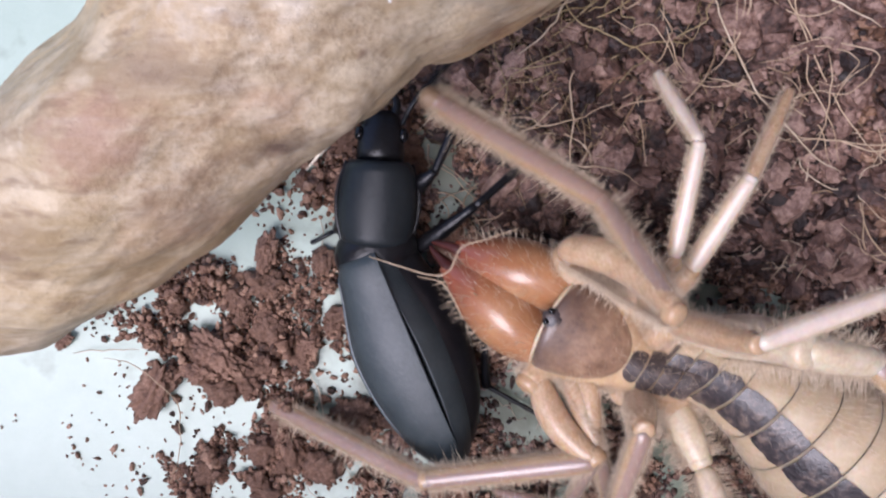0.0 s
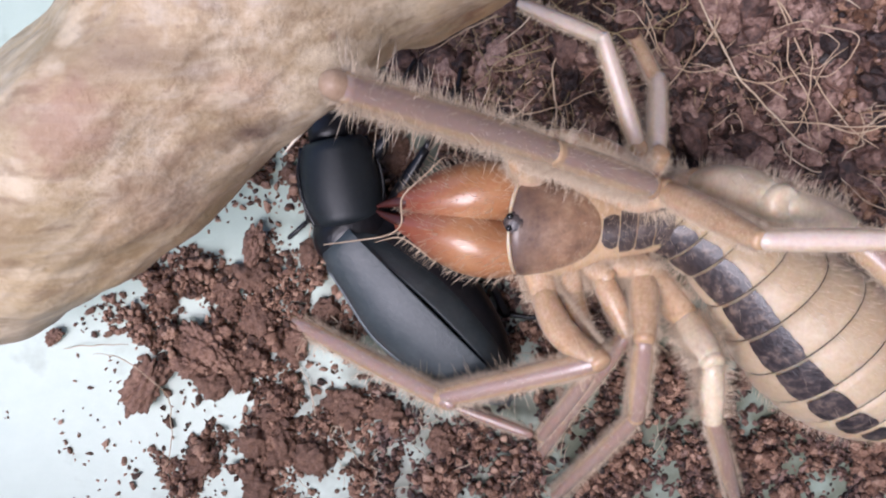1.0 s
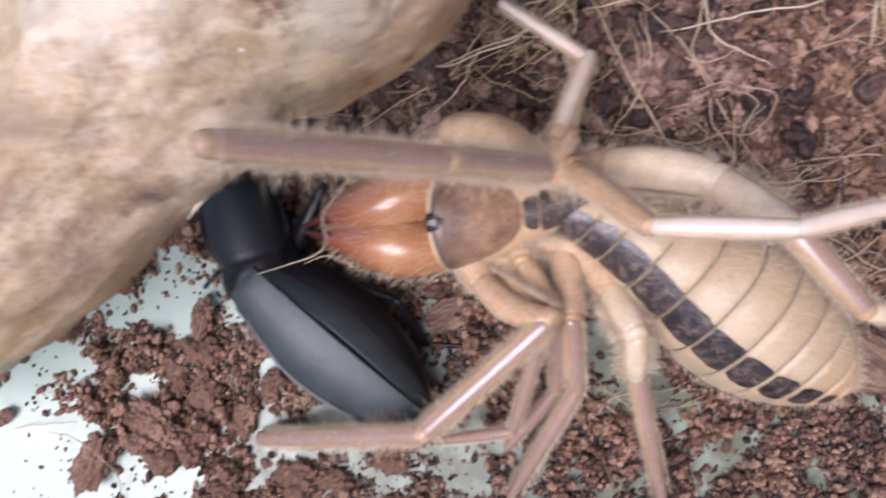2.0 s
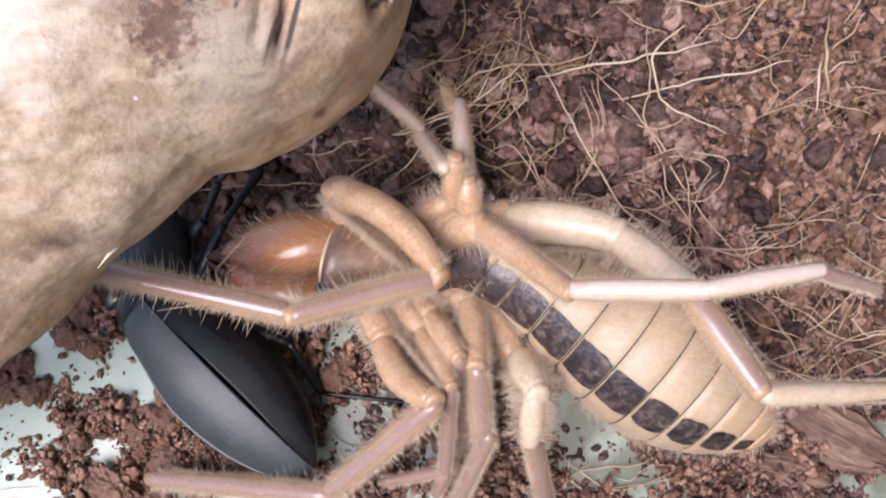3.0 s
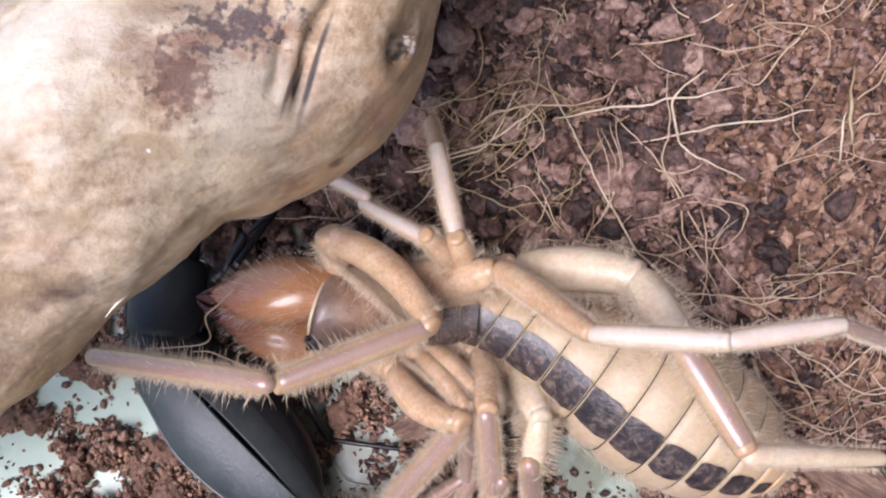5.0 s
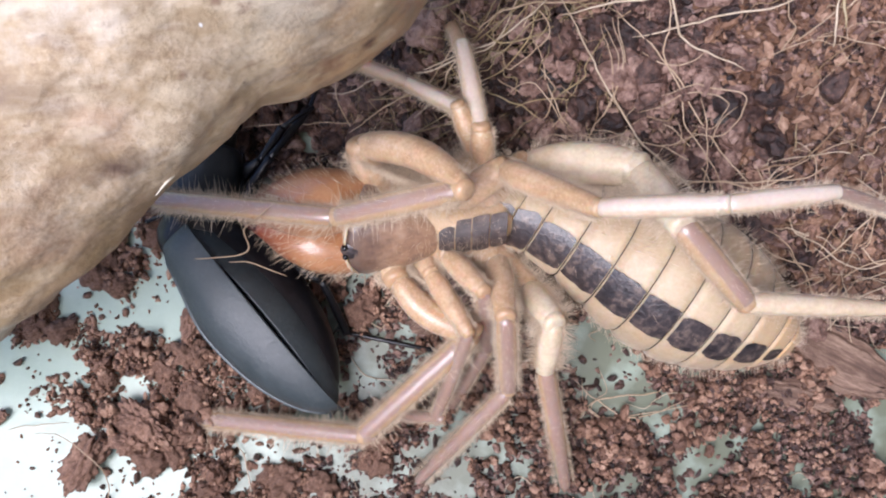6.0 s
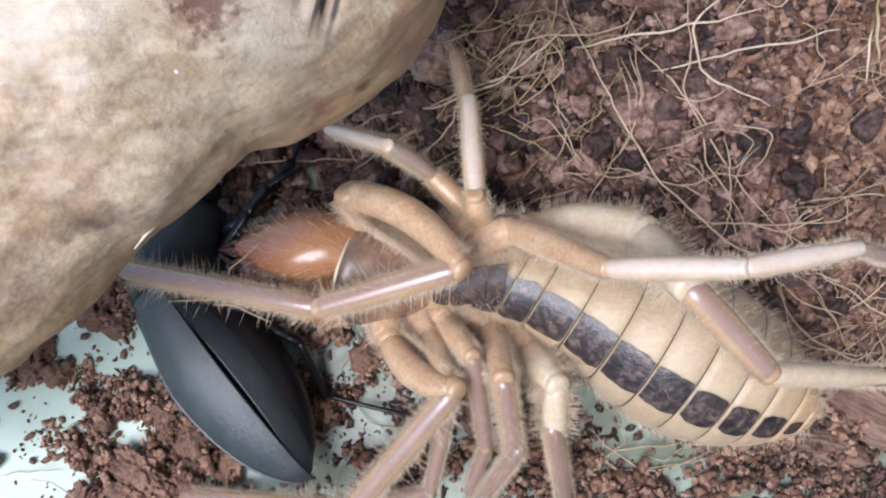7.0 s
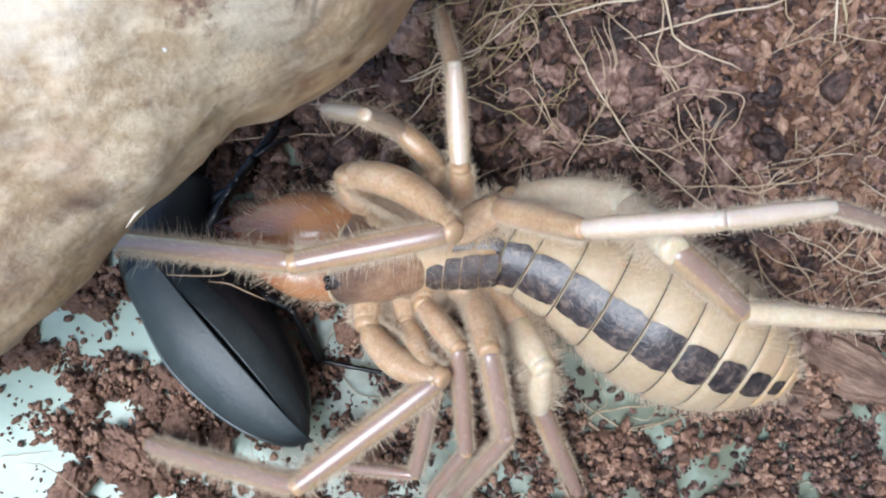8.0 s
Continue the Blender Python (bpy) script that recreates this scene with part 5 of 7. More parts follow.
        d = Vector((HRND.gauss(0, 0.4), math.cos(g), math.sin(g))).normalized()
        hair.append((p, p + d * HRND.uniform(0.05, 0.17), 0.0014))
    part("setae", mesh_of("thorax_setae", *hairs(hair), M_SETA), tho)
    # limbs
    palp = ("palp_coxa", "palp_femur", "palp_tibia", "palp_metatarsus")
    leg = ("leg_coxa", "leg_femur", "leg_tibia", "leg_tarsus")
    PH = ((260, 0.18, 0.0018), (260, 0.2, 0.002), (125, 0.25, 0.0026), (150, 0.26, 0.0026))
    WH = ((500, 0.18, 0.0018), (800, 0.22, 0.0019), (560, 0.22, 0.0019), (90, 0.14, 0.002), (60, 0.1, 0.002))
    LH = ((480, 0.20, 0.002), (60, 0.14, 0.0024), (70, 0.12, 0.0024), (60, 0.10, 0.0024))
    limb("palpR", palp, [0.5, 1.27, 1.26, 1.89], [0.15, 0.138, 0.1, 0.09, 0.076], (M_COXA, M_FEMUR, M_LEG, M_LEG), PH, "hairy tan feeler", ob)
    limb("palpL", palp, [0.49, 0.87, 1.54, 2.01], [0.15, 0.12, 0.104, 0.09, 0.076], (M_COXA, M_FEMUR, M_LEG, M_LEG), PH, "hairy tan feeler", ob)
    limb("leg1R", leg, [0.62, 0.53, 0.91, 0.87], [0.12, 0.09, 0.070, 0.060, 0.044], (M_COXA, M_FEMUR, M_LEGPALE, M_LEGPALE), LH, "thin tan first leg", ob)
    limb("leg1L", leg, [0.43, 0.71, 1.27, 0.79], [0.12, 0.085, 0.062, 0.05, 0.036], (M_COXA, M_FEMUR, M_LEG, M_LEG), LH, "thin tan first leg", ob)
    limb("leg2R", leg, [0.51, 0.37, 0.88, 1.12], [0.13, 0.105, 0.084, 0.068, 0.044], (M_COXA, M_FEMUR, M_LEGPALE, M_FEMUR), LH, "thin tan leg", ob)
    limb("leg2L", leg, [0.3, 0.6, 1.17, 0.92], [0.12, 0.095, 0.075, 0.06, 0.042], (M_COXA, M_FEMUR, M_LEG, M_LEG), LH, "thin tan leg", ob)
    limb("leg3R", ("leg_coxa", "leg_femur", "leg_tibia", "leg_metatarsus", "leg_tarsus"), [0.54, 1.21, 1.03, 0.89, 0.82], [0.18, 0.115, 0.08, 0.075, 0.056, 0.04], (M_COXA, M_FEMUR, M_LEGPALE, M_LEGPALE, M_LEG), LH, "tan and cream hind leg", ob)
    limb("leg3L", leg, [0.33, 0.73, 0.88, 1.54], [0.15, 0.12, 0.095, 0.075, 0.046], (M_COXA, M_FEMUR, M_LEG, M_LEG), LH, "tan leg", ob)
    limb("leg4R", ("leg_coxa", "leg_trochanter", "leg_femur", "leg_tibia", "leg_tarsus"), [0.56, 1.07, 0.74, 0.93, 1.39], [0.22, 0.18, 0.155, 0.125, 0.095, 0.06], (M_COXA, M_LEGCREAM, M_LEGCREAM, M_LEG, M_LEGCREAM), WH, "thick cream and tan last leg", ob)
    limb("leg4L", leg, [0.71, 0.56, 0.56, 1.5], [0.17, 0.14, 0.11, 0.095, 0.055], (M_COXA, M_LEGCREAM, M_LEGCREAM, M_LEG), WH, "thick cream and tan last leg", ob)
    return ob


def held_fibres():
    """Two thin fibres caught between the jaws."""
    made = []
    for pts, r in (([(1.6, -0.5, 0.42), (1.78, -0.3, 0.40), (1.93, -0.12, 0.34), (1.92, 0.1, 0.32), (2.03, 0.21, 0.30), (2.28, 0.28, 0.28), (2.58, 0.35, 0.25)], 0.008),
                   ([(2.13, 0.28, 0.33), (1.93, 0.22, 0.38), (1.78, 0.28, 0.38), (1.6, 0.4, 0.34)], 0.006)):
        d = mesh_of("coconut_fibre", *tube(glide(pts, 7), lambda u: r * (1 - 0.5 * abs(2 * u - 1) ** 3), 6), M_FIBRE)
        made.append(thing("coconut_fibre", d, "curled coconut fibre caught in the spider's jaws", "fibre", "coconut fibres"))
    return made


tub()
soil_bed()
driftwood()
clods()
bark_chip(3.55, -0.35, 0.14, 1.3, 0.30, -28, 1)
bark_chip(3.2, -0.75, 0.1, 0.8, 0.16, -12, 2)
bark_chip(1.72, 2.02, 1.02, 0.5, 0.09, -75, 6)
bark_chip(-0.45, 0.05, 0.12, 0.5, 0.16, 20, 3)
bark_chip(-0.1, -0.6, 0.06, 0.35, 0.1, -40, 4)
spider = make_spider()
jaw_fibres = held_fibres()
beetle = make_beetle()
fibres()
soil()


def motions():
    walk(spider, [(0, at(0.294, -0.654, 0, 0, 0, 0)), (0.5, at(0.289, -0.312, 0, 0, 0, 0)), (1, at(0.411, 0.275, 0, 0, 0, 0)),
        (1.5, at(0.446, 0.745, 0, 0, 0, 0)), (2, at(0.221, 0.998, 0, 0, 0, 0)), (2.2, at(0.095, 0.865, 0, 0, 0, 0)),
        (3.3, at(-0.042, 1.13, 0, 0, 0, 0)), (3.5, at(-0.005, 0.976, 0, 0, 0, 0)), (4, at(-0.077, 0.983, 0, 0, 0, 0)),
        (5.5, at(-0.214, 0.899, 0, 0, 0, 0)), (6, at(-0.238, 0.841, 0, 0, 0, 0)), (6.5, at(-0.186, 0.887, 0, 0, 0, 0)),
        (7, at(-0.205, 0.757, 0, 0, 0, 0)), (7.5, at(-0.258, 0.74, 0, 0, 0, 0)), (8, at(-0.257, 0.642, 0, 0, 0, 0))])
    walk(SP["abdomen"], [(0, at(0.588, 0.19, 1.25, 30, 6.7, -34.5)), (0.5, at(0.588, 0.218, 1.25, 30, 6.7, -36.6)), (1, at(0.464, 0.33, 1.25, 42, 6.7, -40.3)),
        (1.5, at(0.476, 0.281, 1.25, 44, 6.7, -43.3)), (2, at(0.331, 0.254, 1.25, 46, 6.7, -35.2)), (2.2, at(0.33, 0.26, 1.25, 45, 6.7, -32.6)),
        (3.3, at(0.06, 0.35, 1.25, 44, 6.7, -33.5)), (3.5, at(0.057, 0.344, 1.25, 44, 6.7, -29)), (4, at(0.13, 0.34, 1.25, 38, 6.7, -30.7)),
        (5.5, at(0.183, 0.384, 1.25, 40, 6.7, -28.3)), (6, at(0.258, 0.438, 1.25, 41, 6.7, -27.4)), (6.5, at(0.026, 0.219, 1.25, 32, 6.7, -25)),
        (7, at(0.098, 0.273, 1.25, 36.7, 6.7, -25.9)), (7.5, at(0.198, 0.336, 1.25, 28, 6.7, -26.4)), (8, at(0.219, 0.393, 1.25, 27.3, 6.7, -27.6))])
    walk(SP["prosoma"], [(0, at(0.297, -0.158, 1.27, 0, 3.4, 152)), (0.5, at(0.196, -0.083, 1.26, 0, 3.1, 157)), (1, at(0.071, -0.005, 1.25, 0, 2.8, 176)),
        (1.5, at(0.133, 0.007, 1.26, -5, 2.9, -177)), (2, at(0.158, 0.011, 1.26, -8, 3, -176)), (2.2, at(0.116, -0.003, 1.26, -12, 2.9, 179)),
        (3.3, at(-0.097, 0.002, 1.25, -40, 2.5, 179)), (3.5, at(-0.101, 0.008, 1.25, -40, 2.5, 175)), (4, at(-0.101, 0.008, 1.25, -40, 2.5, 175)),
        (5.5, at(-0.076, 0.003, 1.25, -40, 2.6, 178)), (6, at(0.087, -0.007, 1.25, -45, 2.8, 176)), (6.5, at(-0.028, 0.001, 1.25, -42, 2.6, 177)),
        (7, at(-0.048, 0.005, 1.25, -40, 2.6, 174)), (7.5, at(0.112, -0.019, 1.26, -45, 2.9, 170)), (8, at(0.089, -0.016, 1.25, -45, 2.9, 170))])
    walk(SP["palpR0"], [(0, at(-0.267, 0.506, 1.2, 0, -41.6, 120)), (0.5, at(-0.41, 0.518, 1.18, 0, -45.1, 120)), (1, at(-0.697, 0.392, 1.24, 0, -58.4, 126)),
        (1.5, at(-0.654, 0.315, 1.26, 0, -59.3, 115)), (2, at(-0.624, 0.318, 1.27, 0, -57, 104)), (2.2, at(-0.654, 0.367, 1.28, 0, -57.3, 118)),
        (3.3, at(-0.841, 0.279, 1.3, 0, -37.4, 111)), (3.5, at(-0.824, 0.334, 1.3, 0, -37.6, 114)), (4, at(-0.827, 0.339, 1.31, 0, -36.2, 114)),
        (5.5, at(-0.813, 0.307, 1.31, 0, -36.2, 110)), (6, at(-0.641, 0.312, 1.34, 0, -32.2, 112)), (6.5, at(-0.77, 0.311, 1.33, 0, -32.7, 126)),
        (7, at(-0.764, 0.36, 1.31, 0, -35.5, 117)), (7.5, at(-0.586, 0.373, 1.34, 0, -30.8, 116)), (8, at(-0.605, 0.376, 1.34, 0, -31.6, 109))])
    walk(SP["palpR1"], [(0, at(-0.496, 0.899, 1.6, 0, -50.5, -30.1)), (0.5, at(-0.621, 0.877, 1.6, 0, -54.8, -20.4)), (1, at(-0.898, 0.668, 1.8, 0, -43.1, -18.4)),
        (1.5, at(-0.789, 0.609, 1.8, 0, -51.3, -27.1)), (2, at(-0.71, 0.652, 1.8, 0, -48.9, -33.1)), (2.2, at(-0.812, 0.662, 1.8, 0, -29, -25.4)),
        (3.3, at(-0.982, 0.639, 1.6, 0, -12.5, -43.8)), (3.5, at(-0.982, 0.683, 1.6, 0, -17.5, -40.2)), (4, at(-0.986, 0.702, 1.6, 0, -8.8, -41.1)),
        (5.5, at(-0.95, 0.679, 1.6, 0, -29.8, -34.9)), (6, at(-0.796, 0.698, 1.6, 0, -35.4, -29.3)), (6.5, at(-1.02, 0.655, 1.6, 0, -22.2, -36.4)),
        (7, at(-0.947, 0.719, 1.6, 0, -23.2, -35.3)), (7.5, at(-0.775, 0.759, 1.6, 0, -28.3, -33.9)), (8, at(-0.74, 0.775, 1.6, 0, -34.8, -34.5))])
    walk(SP["palpR2"], [(0, at(0.202, 0.495, 2.58, 0, 42.5, 118)), (0.5, at(0.064, 0.622, 2.64, 0, 48.2, 64.1)), (1, at(-0.02, 0.377, 2.67, 0, -47.3, 168)),
        (1.5, at(-0.038, 0.241, 2.72, 0, -56.9, 172)), (2, at(0.015, 0.198, 2.72, 0, -54.1, -175)), (2.2, at(0.189, 0.187, 2.41, 0, -59.2, -162)),
        (3.3, at(-0.088, -0.217, 1.88, 0, 11.4, -164)), (3.5, at(-0.059, -0.097, 1.98, 0, 18.8, -165)), (4, at(-0.073, -0.136, 1.8, 0, -10.8, -156)),
        (5.5, at(-0.047, 0.05, 2.23, 0, -6.2, -159)), (6, at(0.105, 0.192, 2.33, 0, 28.5, -173)), (6.5, at(-0.072, -0.042, 2.08, 0, 9.6, -163)),
        (7, at(0.003, 0.045, 2.1, 0, 16.2, -166)), (7.5, at(0.151, 0.137, 2.2, 0, 32.2, -174)), (8, at(0.118, 0.187, 2.32, 0, 3.3, -171))])
    walk(SP["palpR3"], [(0, at(-0.219, 1.31, 1.72, 0, -31.5, 155)), (0.5, at(0.496, 1.32, 1.64, 0, -36.7, 140)), (1, at(-0.853, 0.556, 3.59, 0, -48.2, 170)),
        (1.5, at(-0.67, 0.335, 3.7, 0, -42.5, 174)), (2, at(-0.652, 0.141, 3.65, 0, -47.5, -176)), (2.2, at(-0.422, -0.015, 3.5, 0, -52.8, -178)),
        (3.3, at(-1.28, -0.547, 1.63, 0, 8.1, 166)), (3.5, at(-1.21, -0.405, 1.57, 0, 2.9, 166)), (4, at(-1.24, -0.65, 2.04, 0, 16.3, 168)),
        (5.5, at(-1.21, -0.401, 2.37, 0, 23.8, 175)), (6, at(-0.991, 0.049, 1.73, 0, 16.1, 172)), (6.5, at(-1.26, -0.411, 1.87, 0, 16, 170)),
        (7, at(-1.17, -0.245, 1.75, 0, 13.8, 169)), (7.5, at(-0.907, 0.02, 1.53, 0, 4.9, 171)), (8, at(-1.12, -0.007, 2.25, 0, 25.8, 170))])
    walk(SP["palpL0"], [(0, at(-0.414, 0.036, 1.09, 0, -17.9, -129)), (0.5, at(-0.605, 0.07, 1.08, 0, -19.3, -86.8)), (1, at(-0.717, -0.147, 1.09, 0, -15.4, -73)),
        (1.5, at(-0.643, -0.219, 1.06, 0, -21.5, -59.8)), (2, at(-0.6, -0.24, 1.05, 0, -20.5, -60.5)), (2.2, at(-0.659, -0.216, 1.05, 0, -19.2, -37.1)),
        (3.3, at(-0.819, -0.187, 0.979, 0, -23.6, -70)), (3.5, at(-0.848, -0.082, 0.956, 0, -29.5, -61.8)), (4, at(-0.815, -0.111, 0.976, 0, -24.4, -40.7)),
        (5.5, at(-0.797, -0.13, 0.97, 0, -26, -35.7)), (6, at(-0.662, -0.061, 0.939, 0, -33.2, -69.5)), (6.5, at(-0.771, -0.105, 0.952, 0, -30.2, -67.3)),
        (7, at(-0.794, -0.071, 0.962, 0, -28.2, -70.1)), (7.5, at(-0.633, -0.036, 0.959, 0, -28, -83.2)), (8, at(-0.658, -0.047, 0.966, 0, -26.1, -91.2))])
    walk(SP["palpL1"], [(0, at(-0.623, -0.251, 1.21, 0, -18.4, -53.4)), (0.5, at(-0.585, -0.275, 1.2, 0, -41.7, -58.7)), (1, at(-0.603, -0.52, 1.2, 0, -34.8, -52.5)),
        (1.5, at(-0.46, -0.533, 1.2, 0, -31, -49.8)), (2, at(-0.408, -0.579, 1.2, 0, -39, -32.8)), (2.2, at(-0.315, -0.477, 1.2, 0, -41.1, -39.4)),
        (3.3, at(-0.646, -0.662, 1.2, 0, -24.8, -47)), (3.5, at(-0.645, -0.462, 1.2, 0, -19.4, -46.8)), (4, at(-0.44, -0.434, 1.2, 0, -26.7, -46.6)),
        (5.5, at(-0.414, -0.406, 1.2, 0, -30.8, -30.7)), (6, at(-0.513, -0.441, 1.2, 0, -0.3, -35.8)), (6.5, at(-0.607, -0.499, 1.2, 0, -21, -35.6)),
        (7, at(-0.643, -0.489, 1.2, 0, -33.7, -35.6)), (7.5, at(-0.579, -0.486, 1.2, 0, -26.9, -33.8)), (8, at(-0.668, -0.525, 1.2, 0, -25.3, -34.8))])
    walk(SP["palpL2"], [(0, at(-0.121, -0.927, 1.49, 0, 11.1, -168)), (0.5, at(-0.249, -0.829, 1.78, 0, 17.1, -168)), (1, at(-0.169, -1.08, 1.7, 0, 25.1, -160)),
        (1.5, at(0.02, -1.1, 1.65, 0, 15.4, -146)), (2, at(0.159, -0.944, 1.75, 0, 15.2, -137)), (2.2, at(0.189, -0.892, 1.77, 0, 16.2, -135)),
        (3.3, at(-0.109, -1.24, 1.56, 0, 32.1, -142)), (3.5, at(-0.085, -1.06, 1.49, 0, 32.2, -140)), (4, at(0.093, -0.997, 1.59, 0, 36.7, -137)),
        (5.5, at(0.227, -0.787, 1.65, 0, 43.7, -129)), (6, at(0.2, -0.956, 1.21, 0, 19.8, -138)), (6.5, at(0.052, -0.971, 1.51, 0, 11.6, -135)),
        (7, at(-0.057, -0.91, 1.68, 0, 22.9, -131)), (7.5, at(0.064, -0.916, 1.59, 0, 19.2, -134)), (8, at(-0.024, -0.972, 1.57, 0, 5.8, -145))])
    walk(SP["palpL3"], [(0, at(-1.54, -1.26, 1.24, 0, 35.3, 166)), (0.5, at(-1.65, -1.15, 1.36, 0, 39.4, 168)), (1, at(-1.36, -1.6, 1.12, 0, 32.5, 160)),
        (1.5, at(-1.17, -1.92, 1.28, 0, 36.4, 178)), (2, at(-0.921, -1.97, 1.34, 0, 35.4, -173)), (2.2, at(-0.858, -1.94, 1.34, 0, 31, -175)),
        (3.3, at(-1.13, -2.05, 0.746, 0, 17.4, 178)), (3.5, at(-1.08, -1.9, 0.668, 0, 14.6, 179)), (4, at(-0.805, -1.85, 0.668, 0, 12.9, -171)),
        (5.5, at(-0.477, -1.65, 0.58, 0, 13.2, -170)), (6, at(-0.762, -1.93, 0.725, 0, 18.8, 176)), (6.5, at(-1.02, -2.03, 1.2, 0, 31.6, 177)),
        (7, at(-0.986, -1.98, 1.08, 0, 28.7, -179)), (7.5, at(-0.948, -1.96, 1.09, 0, 27.4, -179)), (8, at(-1.28, -1.85, 1.42, 0, 34.6, 171))])
    walk(SP["leg1R0"], [(0, at(0.022, 0.281, 1.13, 0, -41.2, 56.2)), (0.5, at(-0.105, 0.364, 1.15, 0, -34.8, 18.3)), (1, at(-0.384, 0.312, 1.12, 0, -41.4, 24.7)),
        (1.5, at(-0.364, 0.267, 1.15, 0, -38, 32)), (2, at(-0.329, 0.278, 1.19, 0, -31.8, 25.6)), (2.2, at(-0.337, 0.31, 1.21, 0, -28.7, 32.8)),
        (3.3, at(-0.532, 0.296, 1.36, 0, -12.6, 20.8)), (3.5, at(-0.508, 0.333, 1.36, 0, -12.3, 17.1)), (4, at(-0.494, 0.332, 1.36, 0, -11.7, 10.2)),
        (5.5, at(-0.502, 0.312, 1.36, 0, -12.5, 24.4)), (6, at(-0.318, 0.312, 1.39, 0, -9.4, 27)), (6.5, at(-0.468, 0.299, 1.37, 0, -12, 20.7)),
        (7, at(-0.462, 0.337, 1.36, 0, -12.8, 16.3)), (7.5, at(-0.314, 0.315, 1.38, 0, -11.2, 22.2)), (8, at(-0.318, 0.322, 1.39, 0, -10.7, 54.5))])
    walk(SP["leg1R1"], [(0, at(0.259, 0.635, 1.5, 0, -67.4, 70.2)), (0.5, at(0.371, 0.522, 1.5, 0, -58.6, 73.3)), (1, at(0.007, 0.491, 1.5, 0, -66.8, 79.3)),
        (1.5, at(0.017, 0.505, 1.5, 0, -67.9, 43)), (2, at(0.13, 0.498, 1.5, 0, -76.8, 55.9)), (2.2, at(0.109, 0.598, 1.5, 0, -68, 17.4)),
        (3.3, at(0.05, 0.517, 1.5, 0, -59.6, 115)), (3.5, at(0.097, 0.519, 1.5, 0, -67, 137)), (4, at(0.145, 0.447, 1.5, 0, -61.4, 144)),
        (5.5, at(0.067, 0.57, 1.5, 0, -60, 139)), (6, at(0.26, 0.606, 1.5, 0, -28, 115)), (6.5, at(0.105, 0.516, 1.5, 0, -61.3, 145)),
        (7, at(0.107, 0.53, 1.5, 0, -10.3, 136)), (7.5, at(0.2, 0.59, 1.51, 0, -10.7, 119)), (8, at(0.032, 0.814, 1.5, 0, -16.9, 135))])
    walk(SP["leg1R2"], [(0, at(0.333, 0.885, 1.97, 0, -6.3, 82.5)), (0.5, at(0.454, 0.836, 1.94, 0, -9, 83.2)), (1, at(0.035, 0.707, 1.96, 0, -5.5, 111)),
        (1.5, at(0.154, 0.633, 1.96, 0, 14.9, 76.4)), (2, at(0.193, 0.593, 1.99, 0, 27.1, 65.1)), (2.2, at(0.287, 0.654, 1.96, 0, 38.9, 71.3)),
        (3.3, at(-0.057, 0.746, 1.93, 0, 47.3, 129)), (3.5, at(-0.046, 0.652, 1.96, 0, 37.2, 133)), (4, at(-0.047, 0.588, 1.94, 0, 33.2, 136)),
        (5.5, at(-0.122, 0.733, 1.93, 0, 39.5, 150)), (6, at(0.071, 1, 1.73, 0, 42.9, 140)), (6.5, at(-0.09, 0.654, 1.94, 0, 37.2, 143)),
        (7, at(-0.266, 0.893, 1.6, 0, -72.5, 169)), (7.5, at(-0.065, 1.07, 1.61, 0, -69.1, -177)), (8, at(-0.306, 1.15, 1.65, 0, -76.4, -159))])
    walk(SP["leg1R3"], [(0, at(0.456, 1.81, 2.07, 0, 43.1, 110)), (0.5, at(0.564, 1.75, 2.08, 0, 21, 91.3)), (1, at(-0.285, 1.54, 2.05, 0, 33.6, 150)),
        (1.5, at(0.353, 1.45, 1.74, 0, 52.4, 115)), (2, at(0.495, 1.31, 1.59, 0, -6.1, 148)), (2.2, at(0.379, 1.4, 1.46, 0, -14.2, 142)),
        (3.3, at(-0.43, 1.2, 1.29, 0, -57.6, 153)), (3.5, at(-0.522, 1.16, 1.43, 0, 24, 137)), (4, at(-0.574, 1.09, 1.46, 0, 18.9, 144)),
        (5.5, at(-0.701, 1.07, 1.38, 0, 24, 158)), (6, at(-0.42, 1.41, 1.14, 0, -51.4, 175)), (6.5, at(-0.646, 1.07, 1.41, 0, 28.6, 153)),
        (7, at(-0.523, 0.944, 2.43, 0, 41.9, 154)), (7.5, at(-0.374, 1.06, 2.43, 0, 47.8, 152)), (8, at(-0.497, 1.08, 2.49, 0, 56, 150))])
    walk(SP["leg2R0"], [(0, at(0.218, 0.215, 1.17, 0, -41.1, 59.7)), (0.5, at(0.102, 0.298, 1.18, 0, -36.5, 31.7)), (1, at(-0.165, 0.307, 1.15, 0, -45.3, 23.8)),
        (1.5, at(-0.161, 0.285, 1.15, 0, -48.9, 24.3)), (2, at(-0.143, 0.29, 1.18, 0, -43.8, 18.7)), (2.2, at(-0.122, 0.315, 1.23, 0, -31.4, 31.2)),
        (3.3, at(-0.321, 0.291, 1.37, 0, -13.6, 8.5)), (3.5, at(-0.301, 0.316, 1.37, 0, -13.3, 11.5)), (4, at(-0.281, 0.317, 1.38, 0, -12.4, 8.6)),
        (5.5, at(-0.294, 0.31, 1.37, 0, -13.5, 29.8)), (6, at(-0.145, 0.283, 1.4, 0, -11.3, 32.2)), (6.5, at(-0.279, 0.285, 1.38, 0, -14.2, 28)),
        (7, at(-0.293, 0.305, 1.36, 0, -16.4, 19.3)), (7.5, at(-0.118, 0.28, 1.39, 0, -12.6, 22.4)), (8, at(-0.145, 0.271, 1.39, 0, -13.5, 38.6))])
